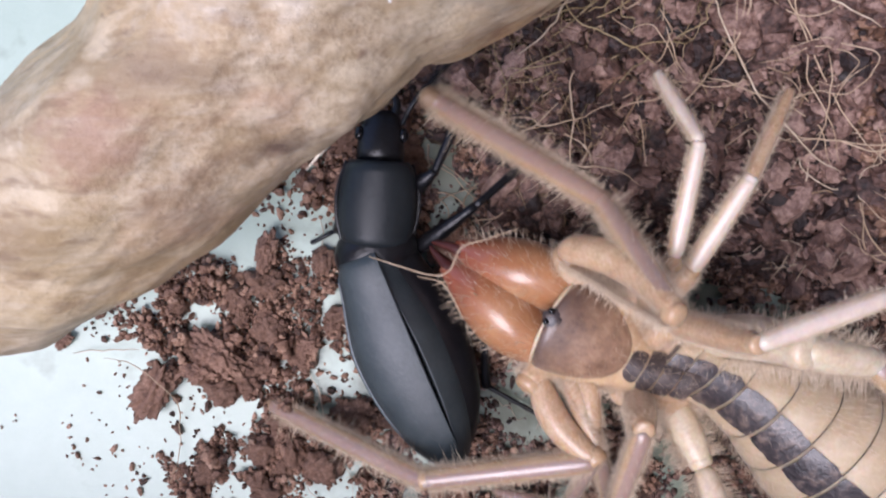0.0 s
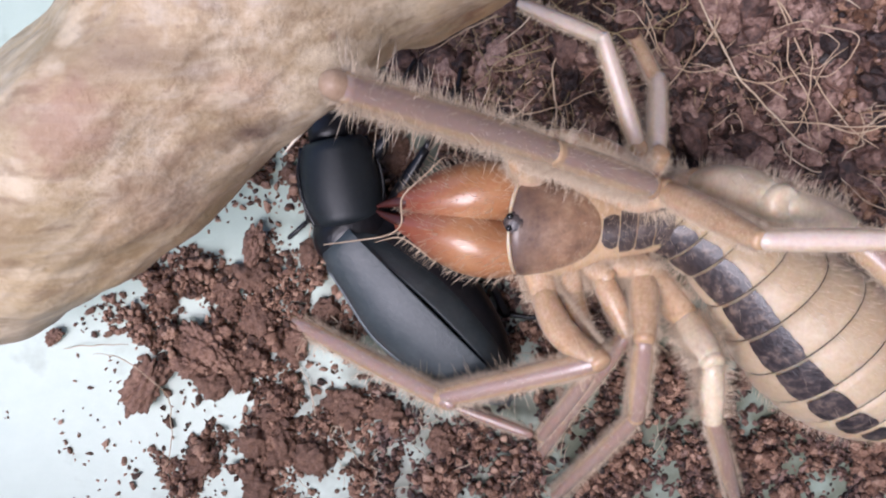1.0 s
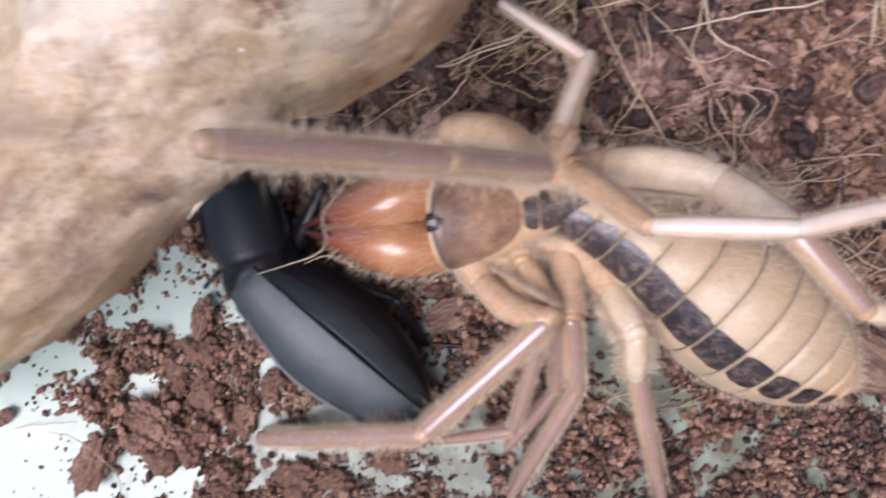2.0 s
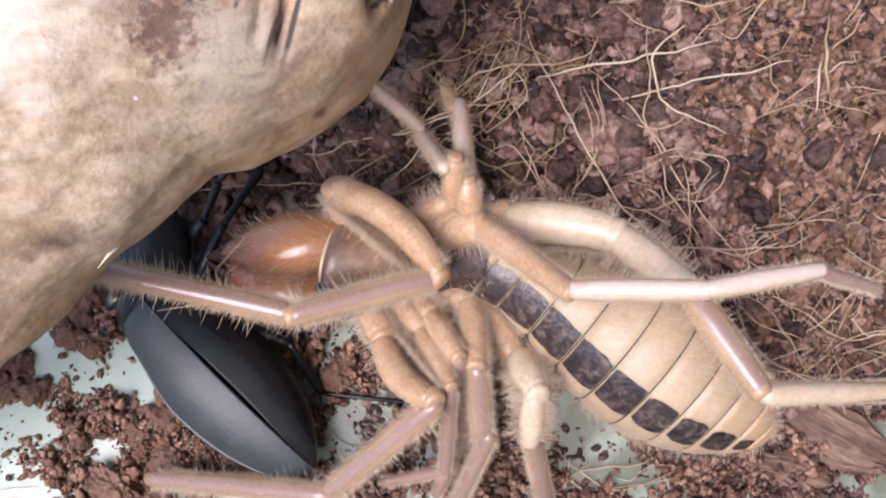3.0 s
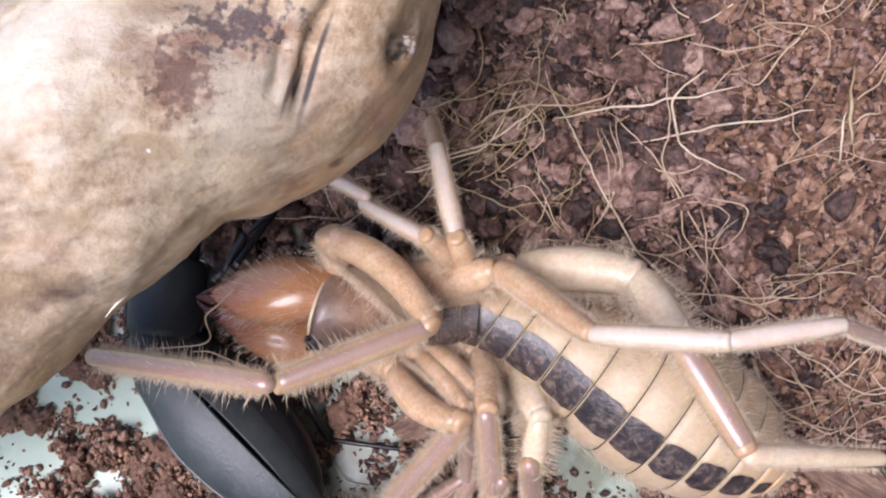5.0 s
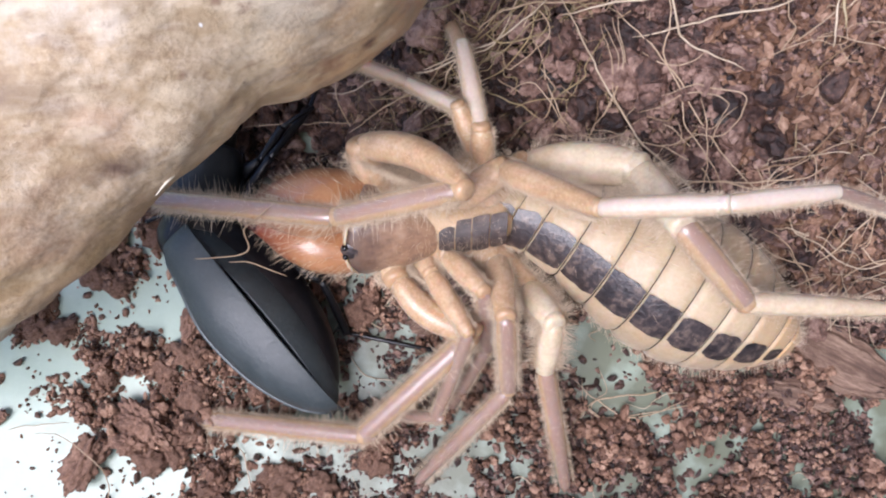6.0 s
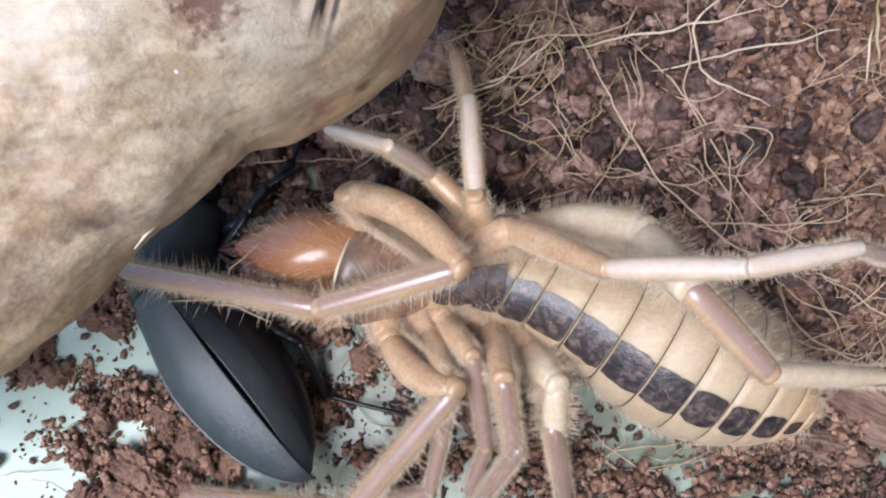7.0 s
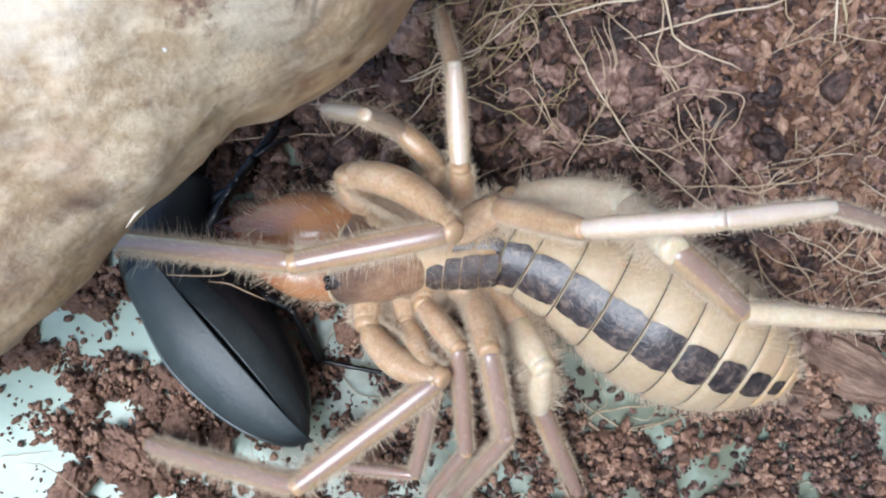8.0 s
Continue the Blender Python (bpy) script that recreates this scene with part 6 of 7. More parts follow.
    walk(SP["leg2R1"], [(0, at(0.41, 0.544, 1.5, 0, -47.5, 63.6)), (0.5, at(0.468, 0.525, 1.5, 0, -25.2, 69.9)), (1, at(0.154, 0.447, 1.5, 0, -49.8, 64)),
        (1.5, at(0.116, 0.41, 1.5, 0, -12.4, 50.3)), (2, at(0.178, 0.399, 1.5, 0, -38.5, 60.1)), (2.2, at(0.257, 0.544, 1.5, 0, -44.1, 52)),
        (3.3, at(0.2, 0.369, 1.5, 0, -39.6, 107)), (3.5, at(0.221, 0.422, 1.5, 0, -72.2, 96.7)), (4, at(0.268, 0.4, 1.5, 0, -66.5, 100)),
        (5.5, at(0.164, 0.572, 1.5, 0, -63, 118)), (6, at(0.285, 0.555, 1.5, 0, -41.7, 94.1)), (6.5, at(0.154, 0.515, 1.5, 0, -57.4, 94.1)),
        (7, at(0.152, 0.461, 1.5, 0, -55.8, 101)), (7.5, at(0.325, 0.463, 1.5, 0, -42.1, 93.5)), (8, at(0.218, 0.561, 1.5, 0, -55.6, 95.7))])
    walk(SP["leg2R2"], [(0, at(0.521, 0.768, 1.773, 0, -10.9, 62.6)), (0.5, at(0.583, 0.839, 1.658, 0, -17.6, 47.8)), (1, at(0.244, 0.631, 1.74, 0, 34.5, 81.3)),
        (1.5, at(0.315, 0.649, 1.57, 0, -50, 99.8)), (2, at(0.302, 0.615, 1.7, 0, 34.8, 72.8)), (2.2, at(0.397, 0.724, 1.72, 0, 15.5, 84)),
        (3.3, at(0.128, 0.602, 1.7, 0, 25.6, 102)), (3.5, at(0.21, 0.518, 1.8, 0, 17.7, 107)), (4, at(0.245, 0.525, 1.79, 0, 7.5, 106)),
        (5.5, at(0.097, 0.7, 1.78, 0, 0.8, 102)), (6, at(0.268, 0.791, 1.71, 0, 10.6, 101)), (6.5, at(0.142, 0.686, 1.77, 0, 8.6, 99.3)),
        (7, at(0.118, 0.636, 1.76, 0, 5.5, 94)), (7.5, at(0.31, 0.698, 1.71, 0, 12.8, 94.7)), (8, at(0.201, 0.739, 1.76, 0, -14.8, 91.4))])
    walk(SP["leg2R3"], [(0, at(0.919, 1.535, 1.939, 0, 32.7, 57.5)), (0.5, at(1.146, 1.461, 1.924, 0, 28, 39)), (1, at(0.346, 1.29, 1.28, 0, 36.4, 107)),
        (1.5, at(0.226, 1.16, 2.19, 0, 35.2, 90.5)), (2, at(0.499, 1.25, 1.23, 0, 20.9, 105)), (2.2, at(0.479, 1.5, 1.5, 0, 47.7, 82.4)),
        (3.3, at(-0.019, 1.32, 1.35, 0, 19.4, 114)), (3.5, at(-0.017, 1.26, 1.55, 0, 14.2, 113)), (4, at(0.029, 1.3, 1.69, 0, 26.6, 111)),
        (5.5, at(-0.069, 1.5, 1.77, 0, 49.4, 105)), (6, at(0.115, 1.57, 1.56, 0, 44.8, 106)), (6.5, at(0.012, 1.48, 1.65, 0, 40, 107)),
        (7, at(0.062, 1.44, 1.68, 0, 32.2, 102)), (7.5, at(0.245, 1.49, 1.53, 0, 26.3, 108)), (8, at(0.181, 1.52, 1.97, 0, 38.4, 98.5))])
    walk(SP["leg3R0"], [(0, at(0.384, 0.095, 1.16, 0, -62.9, 74.6)), (0.5, at(0.259, 0.191, 1.17, 0, -54.2, 19.1)), (1, at(0.048, 0.278, 1.18, 0, -51.7, 13.3)),
        (1.5, at(0.064, 0.289, 1.19, 0, -51.2, 12.7)), (2, at(0.072, 0.293, 1.19, 0, -54.5, 8.6)), (2.2, at(0.088, 0.293, 1.25, 0, -39.7, 17.7)),
        (3.3, at(-0.177, 0.266, 1.34, 0, -30.7, 5)), (3.5, at(-0.112, 0.281, 1.37, 0, -24, 8.9)), (4, at(-0.088, 0.291, 1.38, 0, -21.8, 15.7)),
        (5.5, at(-0.047, 0.294, 1.39, 0, -19.9, 17.7)), (6, at(0.041, 0.246, 1.39, 0, -23.8, 29.7)), (6.5, at(-0.069, 0.266, 1.38, 0, -24.6, 18.7)),
        (7, at(-0.054, 0.281, 1.37, 0, -24, 16)), (7.5, at(0.079, 0.233, 1.38, 0, -24.9, 21)), (8, at(0.068, 0.24, 1.39, 0, -23.9, 24.8))])
    walk(SP["leg3R1"], [(0, at(0.445, 0.315, 1.6, 0, -75.1, 0)), (0.5, at(0.55, 0.292, 1.6, 0, -71.3, -4.4)), (1, at(0.375, 0.355, 1.6, 0, -62.9, -39.4)),
        (1.5, at(0.385, 0.361, 1.6, 0, -55.8, -53.8)), (2, at(0.361, 0.336, 1.6, 0, -53.9, -50.5)), (2.2, at(0.495, 0.423, 1.6, 0, -48.3, -45.2)),
        (3.3, at(0.251, 0.303, 1.6, 0, -38, -42.1)), (3.5, at(0.393, 0.36, 1.6, 0, -43.5, -41)), (4, at(0.437, 0.439, 1.6, 0, -36.5, -40.7)),
        (5.5, at(0.504, 0.471, 1.6, 0, -45.9, -38)), (6, at(0.457, 0.484, 1.6, 0, -45.2, -33.3)), (6.5, at(0.395, 0.423, 1.6, 0, -45.8, -39.2)),
        (7, at(0.436, 0.422, 1.6, 0, -50.2, -32.7)), (7.5, at(0.512, 0.4, 1.6, 0, -55.9, -30.2)), (8, at(0.502, 0.441, 1.6, 0, -57.7, -27.3))])
    walk(SP["leg3R2"], [(0, at(0.757, 0.314, 2.77, 0, 5.5, 21)), (0.5, at(0.906, 0.254, 2.75, 0, 6, 13.8)), (1, at(0.789, 0.004, 2.68, 0, 1.8, 1.3)),
        (1.5, at(0.789, -0.191, 2.6, 0, -5.6, -3.8)), (2, at(0.823, -0.217, 2.58, 0, -20.6, -2.9)), (2.2, at(1.06, -0.151, 2.51, 0, -27.9, -6.8)),
        (3.3, at(0.971, -0.339, 2.35, 0, -16.8, -0.8)), (3.5, at(1.06, -0.218, 2.44, 0, -29.6, -4.6)), (4, at(1.18, -0.197, 2.32, 0, -32.1, -5)),
        (5.5, at(1.17, -0.05, 2.47, 0, -33.2, -4)), (6, at(1.17, 0.015, 2.46, 0, -35.8, -4.5)), (6.5, at(1.05, -0.112, 2.47, 0, -31.7, -2.8)),
        (7, at(1.09, 0.002, 2.53, 0, -37.3, -4.2)), (7.5, at(1.1, 0.057, 2.61, 0, -37.8, -1.5)), (8, at(1.08, 0.143, 2.63, 0, -32.2, -2))])
    walk(SP["leg3R3"], [(0, at(1.71, 0.68, 2.68, 0, 8.8, 17.6)), (0.5, at(1.86, 0.489, 2.65, 0, 8.6, 9.5)), (1, at(1.8, 0.027, 2.65, 0, 8.5, 5.2)),
        (1.5, at(1.81, -0.258, 2.71, 0, 8.3, 3.3)), (2, at(1.79, -0.266, 2.95, 0, 10.2, 12.6)), (2.2, at(1.96, -0.259, 2.99, 0, 7.3, 10.3)),
        (3.3, at(1.95, -0.356, 2.65, 0, 10.1, 11.3)), (3.5, at(1.95, -0.289, 2.94, 0, 15, 13.3)), (4, at(2.04, -0.273, 2.87, 0, 15, 12.2)),
        (5.5, at(2.03, -0.11, 3.03, 0, 11.4, 8.6)), (6, at(2, -0.051, 3.06, 0, 11.8, 7.4)), (6.5, at(1.92, -0.155, 3.01, 0, 13.6, 8.8)),
        (7, at(1.9, -0.058, 3.15, 0, 15.4, 10.4)), (7.5, at(1.91, 0.036, 3.23, 0, 16.7, 7.3)), (8, at(1.95, 0.114, 3.17, 0, 16.9, 6.2))])
    walk(SP["leg3R4"], [(0, at(2.55, 0.946, 2.54, 0, 27.5, -17.7)), (0.5, at(2.73, 0.635, 2.52, 0, 32.4, -11.1)), (1, at(2.68, 0.107, 2.52, 0, 32, -11)),
        (1.5, at(2.69, -0.207, 2.58, 0, 32.3, -11.3)), (2, at(2.64, -0.074, 2.79, 0, 34.5, -8.2)), (2.2, at(2.83, -0.1, 2.87, 0, 41.3, -7.3)),
        (3.3, at(2.77, -0.185, 2.51, 0, 35.2, -10.1)), (3.5, at(2.78, -0.091, 2.71, 0, 39.2, -13.9)), (4, at(2.88, -0.092, 2.64, 0, 42.4, -10.5)),
        (5.5, at(2.89, 0.021, 2.86, 0, 42.4, -9.9)), (6, at(2.87, 0.061, 2.88, 0, 40.2, -6.1)), (6.5, at(2.78, -0.022, 2.8, 0, 41.9, -8.1)),
        (7, at(2.75, 0.097, 2.92, 0, 44.7, -6.2)), (7.5, at(2.76, 0.144, 2.98, 0, 42.1, -6.1)), (8, at(2.79, 0.206, 2.92, 0, 40.2, -7.6))])
    walk(SP["leg4R0"], [(0, at(0.43, -0.062, 1.17, 0, -15.9, 26.8)), (0.5, at(0.398, 0.072, 1.19, 0, -11.4, 16.8)), (1, at(0.198, 0.201, 1.18, 0, -13, 20.8)),
        (1.5, at(0.212, 0.23, 1.2, 0, -11.4, 17.1)), (2, at(0.197, 0.227, 1.2, 0, -11.6, 17.5)), (2.2, at(0.244, 0.226, 1.23, 0, -7.2, 31.4)),
        (3.3, at(-0.053, 0.192, 1.34, 0, 4.5, 19.6)), (3.5, at(0.044, 0.221, 1.33, 0, 3, 16.4)), (4, at(0.049, 0.225, 1.33, 0, 3, 21.4)),
        (5.5, at(0.097, 0.239, 1.33, 0, 2.8, 23.7)), (6, at(0.223, 0.199, 1.36, 0, 5.9, 36.6)), (6.5, at(0.095, 0.212, 1.34, 0, 4.3, 24.7)),
        (7, at(0.106, 0.217, 1.33, 0, 3.2, 22.4)), (7.5, at(0.243, 0.161, 1.36, 0, 6.7, 27.1)), (8, at(0.23, 0.165, 1.36, 0, 6.3, 37.5))])
    walk(SP["leg4R1"], [(0, at(0.832, 0.141, 1.3, 0, -63.7, 8.6)), (0.5, at(0.928, 0.232, 1.3, 0, -59.9, -4.9)), (1, at(0.698, 0.391, 1.3, 0, -68, -16.2)),
        (1.5, at(0.707, 0.382, 1.3, 0, -62, -23.3)), (2, at(0.655, 0.372, 1.3, 0, -31.5, -10.7)), (2.2, at(0.721, 0.517, 1.3, 0, -23.6, -11.2)),
        (3.3, at(0.399, 0.354, 1.3, 0, -18.4, -8)), (3.5, at(0.593, 0.383, 1.3, 0, -36.2, -8.2)), (4, at(0.589, 0.436, 1.3, 0, -23.1, -6.3)),
        (5.5, at(0.658, 0.485, 1.3, 0, -25.9, -3.3)), (6, at(0.676, 0.536, 1.3, 0, -28.1, -6.1)), (6.5, at(0.603, 0.445, 1.3, 0, -37, -10.5)),
        (7, at(0.639, 0.437, 1.3, 0, -39.8, -8.2)), (7.5, at(0.722, 0.406, 1.3, 0, -45.1, -5.7)), (8, at(0.664, 0.498, 1.3, 0, -33.3, -6.9))])
    walk(SP["leg4R2"], [(0, at(1.3, 0.212, 2.26, 0, 22.3, -9.3)), (0.5, at(1.46, 0.186, 2.22, 0, 22.1, -10.3)), (1, at(1.08, 0.279, 2.29, 0, 26.6, -14.8)),
        (1.5, at(1.17, 0.184, 2.24, 0, 18.9, -21.5)), (2, at(1.55, 0.203, 1.86, 0, -42.7, -46.1)), (2.2, at(1.68, 0.328, 1.73, 0, -19.8, -37.7)),
        (3.3, at(1.4, 0.212, 1.64, 0, -28.9, -51.8)), (3.5, at(1.45, 0.26, 1.93, 0, -36.9, -59.8)), (4, at(1.56, 0.328, 1.72, 0, -29.7, -60.1)),
        (5.5, at(1.62, 0.431, 1.77, 0, -37.8, -64.4)), (6, at(1.61, 0.437, 1.8, 0, -38.4, -65)), (6.5, at(1.44, 0.29, 1.94, 0, -43.1, -65.1)),
        (7, at(1.45, 0.32, 1.98, 0, -48.3, -64.8)), (7.5, at(1.47, 0.331, 2.06, 0, -53.8, -61.1)), (8, at(1.55, 0.391, 1.89, 0, -51.4, -61.4))])
    walk(SP["leg4R3"], [(0, at(1.96, 0.114, 1.98, 0, 1.8, -37.4)), (0.5, at(2.1, 0.087, 1.95, 0, -0.3, -37.2)), (1, at(1.72, 0.111, 1.96, 0, -4.8, -42.2)),
        (1.5, at(1.83, -0.095, 2.01, 0, -19.3, -60.4)), (2, at(1.93, -0.187, 2.36, 0, 2.4, -47.9)), (2.2, at(2.23, -0.099, 1.98, 0, -10.6, -59.5)),
        (3.3, at(1.82, -0.328, 2, 0, -8.9, -57.1)), (3.5, at(1.74, -0.25, 2.37, 0, 12, -53.5)), (4, at(1.89, -0.229, 2.08, 0, -9, -60.8)),
        (5.5, at(1.87, -0.094, 2.22, 0, 4.3, -57.2)), (6, at(1.85, -0.083, 2.26, 0, 19.8, -46.8)), (6.5, at(1.67, -0.198, 2.45, 0, 13.6, -53.2)),
        (7, at(1.66, -0.123, 2.53, 0, 15.2, -45.1)), (7.5, at(1.68, -0.051, 2.65, 0, 30.6, -38.5)), (8, at(1.77, -0.012, 2.46, 0, 32.2, -37.5))])
    walk(SP["leg4R4"], [(0, at(2.66, -0.433, 1.96, 0, 19.4, -9.5)), (0.5, at(2.81, -0.449, 1.95, 0, 18.9, -8.4)), (1, at(2.4, -0.509, 2.04, 0, 20.2, -7.5)),
        (1.5, at(2.27, -0.879, 2.33, 0, 15.7, -5.2)), (2, at(2.55, -0.874, 2.32, 0, 18, -4.9)), (2.2, at(2.7, -0.887, 2.15, 0, 20.6, -2.9)),
        (3.3, at(2.34, -1.13, 2.15, 0, 24.3, 1.6)), (3.5, at(2.28, -0.978, 2.18, 0, 22.8, 0.5)), (4, at(2.33, -1.03, 2.23, 0, 27.1, 0.2)),
        (5.5, at(2.37, -0.871, 2.15, 0, 23.6, -2.1)), (6, at(2.45, -0.715, 1.95, 0, 16.9, -2.2)), (6.5, at(2.21, -0.919, 2.23, 0, 24.3, -1.6)),
        (7, at(2.29, -0.756, 2.29, 0, 33.5, -2.1)), (7.5, at(2.31, -0.548, 2.18, 0, 25.6, -6.5)), (8, at(2.39, -0.49, 1.97, 0, 16.8, -6))])
    walk(SP["leg1L0"], [(0, at(-0.11, -0.248, 1.13, 0, -13.3, 165)), (0.5, at(-0.414, -0.114, 1.13, 0, -12.2, -40.5)), (1, at(-0.419, -0.166, 1.12, 0, -13.9, -77.5)),
        (1.5, at(-0.326, -0.229, 1.1, 0, -16.8, -68.6)), (2, at(-0.298, -0.237, 1.09, 0, -18.9, -63.7)), (2.2, at(-0.362, -0.259, 1.08, 0, -17.3, -18.9)),
        (3.3, at(-0.51, -0.219, 0.998, 0, -24.5, -60.8)), (3.5, at(-0.549, -0.138, 0.975, 0, -31.4, -46.2)), (4, at(-0.528, -0.151, 0.987, 0, -27.7, -33.9)),
        (5.5, at(-0.52, -0.156, 0.974, 0, -32, -15.1)), (6, at(-0.369, -0.112, 0.949, 0, -38.5, -59.8)), (6.5, at(-0.475, -0.145, 0.965, 0, -33.9, -60.7)),
        (7, at(-0.499, -0.129, 0.977, 0, -31, -57)), (7.5, at(-0.339, -0.117, 0.976, 0, -30, -73.9)), (8, at(-0.365, -0.108, 0.973, 0, -30.7, -82.7))])
    walk(SP["leg1L1"], [(0, at(-0.371, -0.208, 1.21, 0, -17.6, -66.9)), (0.5, at(-0.181, -0.314, 1.2, 0, -44.6, -91)), (1, at(-0.342, -0.512, 1.21, 0, -12, -77.4)),
        (1.5, at(-0.208, -0.531, 1.2, 0, -9.5, -78.2)), (2, at(-0.153, -0.53, 1.2, 0, -32.6, -64.5)), (2.2, at(-0.007, -0.38, 1.2, 0, -29, -77.9)),
        (3.3, at(-0.294, -0.606, 1.2, 0, -39.4, -53.4)), (3.5, at(-0.294, -0.404, 1.2, 0, -39.4, -53)), (4, at(-0.191, -0.377, 1.2, 0, -41, -45.8)),
        (5.5, at(-0.169, -0.25, 1.2, 0, -28, -48.5)), (6, at(-0.211, -0.385, 1.2, 0, -18.3, -58)), (6.5, at(-0.304, -0.449, 1.2, 0, -34.5, -58.1)),
        (7, at(-0.297, -0.44, 1.2, 0, -43.2, -65.1)), (7.5, at(-0.231, -0.49, 1.2, 0, -41.8, -62)), (8, at(-0.317, -0.487, 1.2, 0, -34.9, -65.2))])
    walk(SP["leg1L2"], [(0, at(-0.091, -0.865, 1.44, 0, 49.3, -97.9)), (0.5, at(-0.19, -0.819, 1.7, 0, 29.4, -129)), (1, at(-0.18, -1.24, 1.37, 0, 47, -110)),
        (1.5, at(-0.064, -1.22, 1.32, 0, 45.1, -104)), (2, at(0.104, -1.07, 1.58, 0, 39.3, -102)), (2.2, at(0.123, -0.988, 1.54, 0, 43.4, -99.6)),
        (3.3, at(0.034, -1.05, 1.65, 0, 54.5, -96.3)), (3.5, at(0.037, -0.842, 1.65, 0, 62.5, -98.5)), (4, at(0.183, -0.761, 1.67, 0, 58, -91)),
        (5.5, at(0.247, -0.72, 1.53, 0, 58.5, -94.7)), (6, at(0.147, -0.957, 1.42, 0, 46.2, -112)), (6.5, at(0.006, -0.946, 1.6, 0, 48, -112)),
        (7, at(-0.079, -0.91, 1.69, 0, 41.3, -104)), (7.5, at(0.018, -0.958, 1.67, 0, 40, -113)), (8, at(-0.072, -1.02, 1.61, 0, 44.8, -105))])
    walk(SP["leg1L3"], [(0, at(-0.18, -1.69, 0.485, 0, 28.8, 177)), (0.5, at(-0.883, -1.69, 1.07, 0, 47.9, 152)), (1, at(-0.569, -2.03, 0.429, 0, 5.1, 162)),
        (1.5, at(-0.219, -2.09, 0.443, 0, 26.6, 178)), (2, at(-0.109, -2.03, 0.777, 0, 30.8, -168)), (2.2, at(-0.031, -1.9, 0.669, 0, 22.1, -170)),
        (3.3, at(-0.047, -1.78, 0.614, 0, 33.1, -161)), (3.5, at(-0.049, -1.42, 0.522, 0, 30.7, -147)), (4, at(0.171, -1.44, 0.585, 0, 23.1, -145)),
        (5.5, at(0.211, -1.37, 0.458, 0, 26.3, -146)), (6, at(-0.103, -1.77, 0.579, 0, 42.7, -180)), (6.5, at(-0.279, -1.74, 0.689, 0, 49.9, -177)),
        (7, at(-0.316, -1.84, 0.846, 0, 51.1, -163)), (7.5, at(-0.364, -1.86, 0.855, 0, 52.8, -175)), (8, at(-0.308, -1.89, 0.708, 0, 19.7, 175))])
    walk(SP["leg2L0"], [(0, at(-0.047, -0.322, 1.17, 0, -5.4, 133)), (0.5, at(-0.249, -0.268, 1.12, 0, -25.9, 2.7)), (1, at(-0.263, -0.236, 1.13, 0, -18.5, -37.2)),
        (1.5, at(-0.114, -0.232, 1.11, 0, -24.5, -74)), (2, at(-0.077, -0.223, 1.06, 0, -40.6, -80.2)), (2.2, at(-0.175, -0.272, 1.08, 0, -28.4, -1.6)),
        (3.3, at(-0.322, -0.204, 1, 0, -34.9, -63.1)), (3.5, at(-0.35, -0.153, 0.985, 0, -45.2, -43.9)), (4, at(-0.331, -0.161, 1, 0, -37.4, -25.5)),
        (5.5, at(-0.308, -0.166, 0.993, 0, -40.8, -7.7)), (6, at(-0.168, -0.138, 0.959, 0, -58.7, -38.7)), (6.5, at(-0.277, -0.151, 0.967, 0, -54.8, -63.6)),
        (7, at(-0.296, -0.156, 0.993, 0, -41.1, -51.7)), (7.5, at(-0.147, -0.136, 0.979, 0, -46.8, -85.1)), (8, at(-0.17, -0.132, 0.979, 0, -46.5, -87.7))])
    walk(SP["leg2L1"], [(0, at(-0.237, -0.119, 1.2, 0, -17.1, -80.1)), (0.5, at(-0.066, -0.3, 1.21, 0, -14.8, -68.5)), (1, at(-0.104, -0.357, 1.2, 0, -12, -65.3)),
        (1.5, at(-0.058, -0.427, 1.2, 0, -31.6, -67.2)), (2, at(-0.05, -0.378, 1.2, 0, -20, -63.6)), (2.2, at(0.046, -0.279, 1.2, 0, -34.9, -58.9)),
        (3.3, at(-0.196, -0.453, 1.2, 0, -41.6, -52.7)), (3.5, at(-0.196, -0.301, 1.2, 0, -42.5, -43.5)), (4, at(-0.094, -0.274, 1.2, 0, -43.3, -43.2)),
        (5.5, at(-0.071, -0.198, 1.2, 0, -25.4, -44.7)), (6, at(-0.054, -0.229, 1.2, 0, -35.9, -47.6)), (6.5, at(-0.203, -0.298, 1.2, 0, -32.6, -45.7)),
        (7, at(-0.15, -0.342, 1.2, 0, -51.4, -51.8)), (7.5, at(-0.13, -0.343, 1.2, 0, -41.5, -49.5)), (8, at(-0.162, -0.342, 1.2, 0, -37.7, -52.4))])
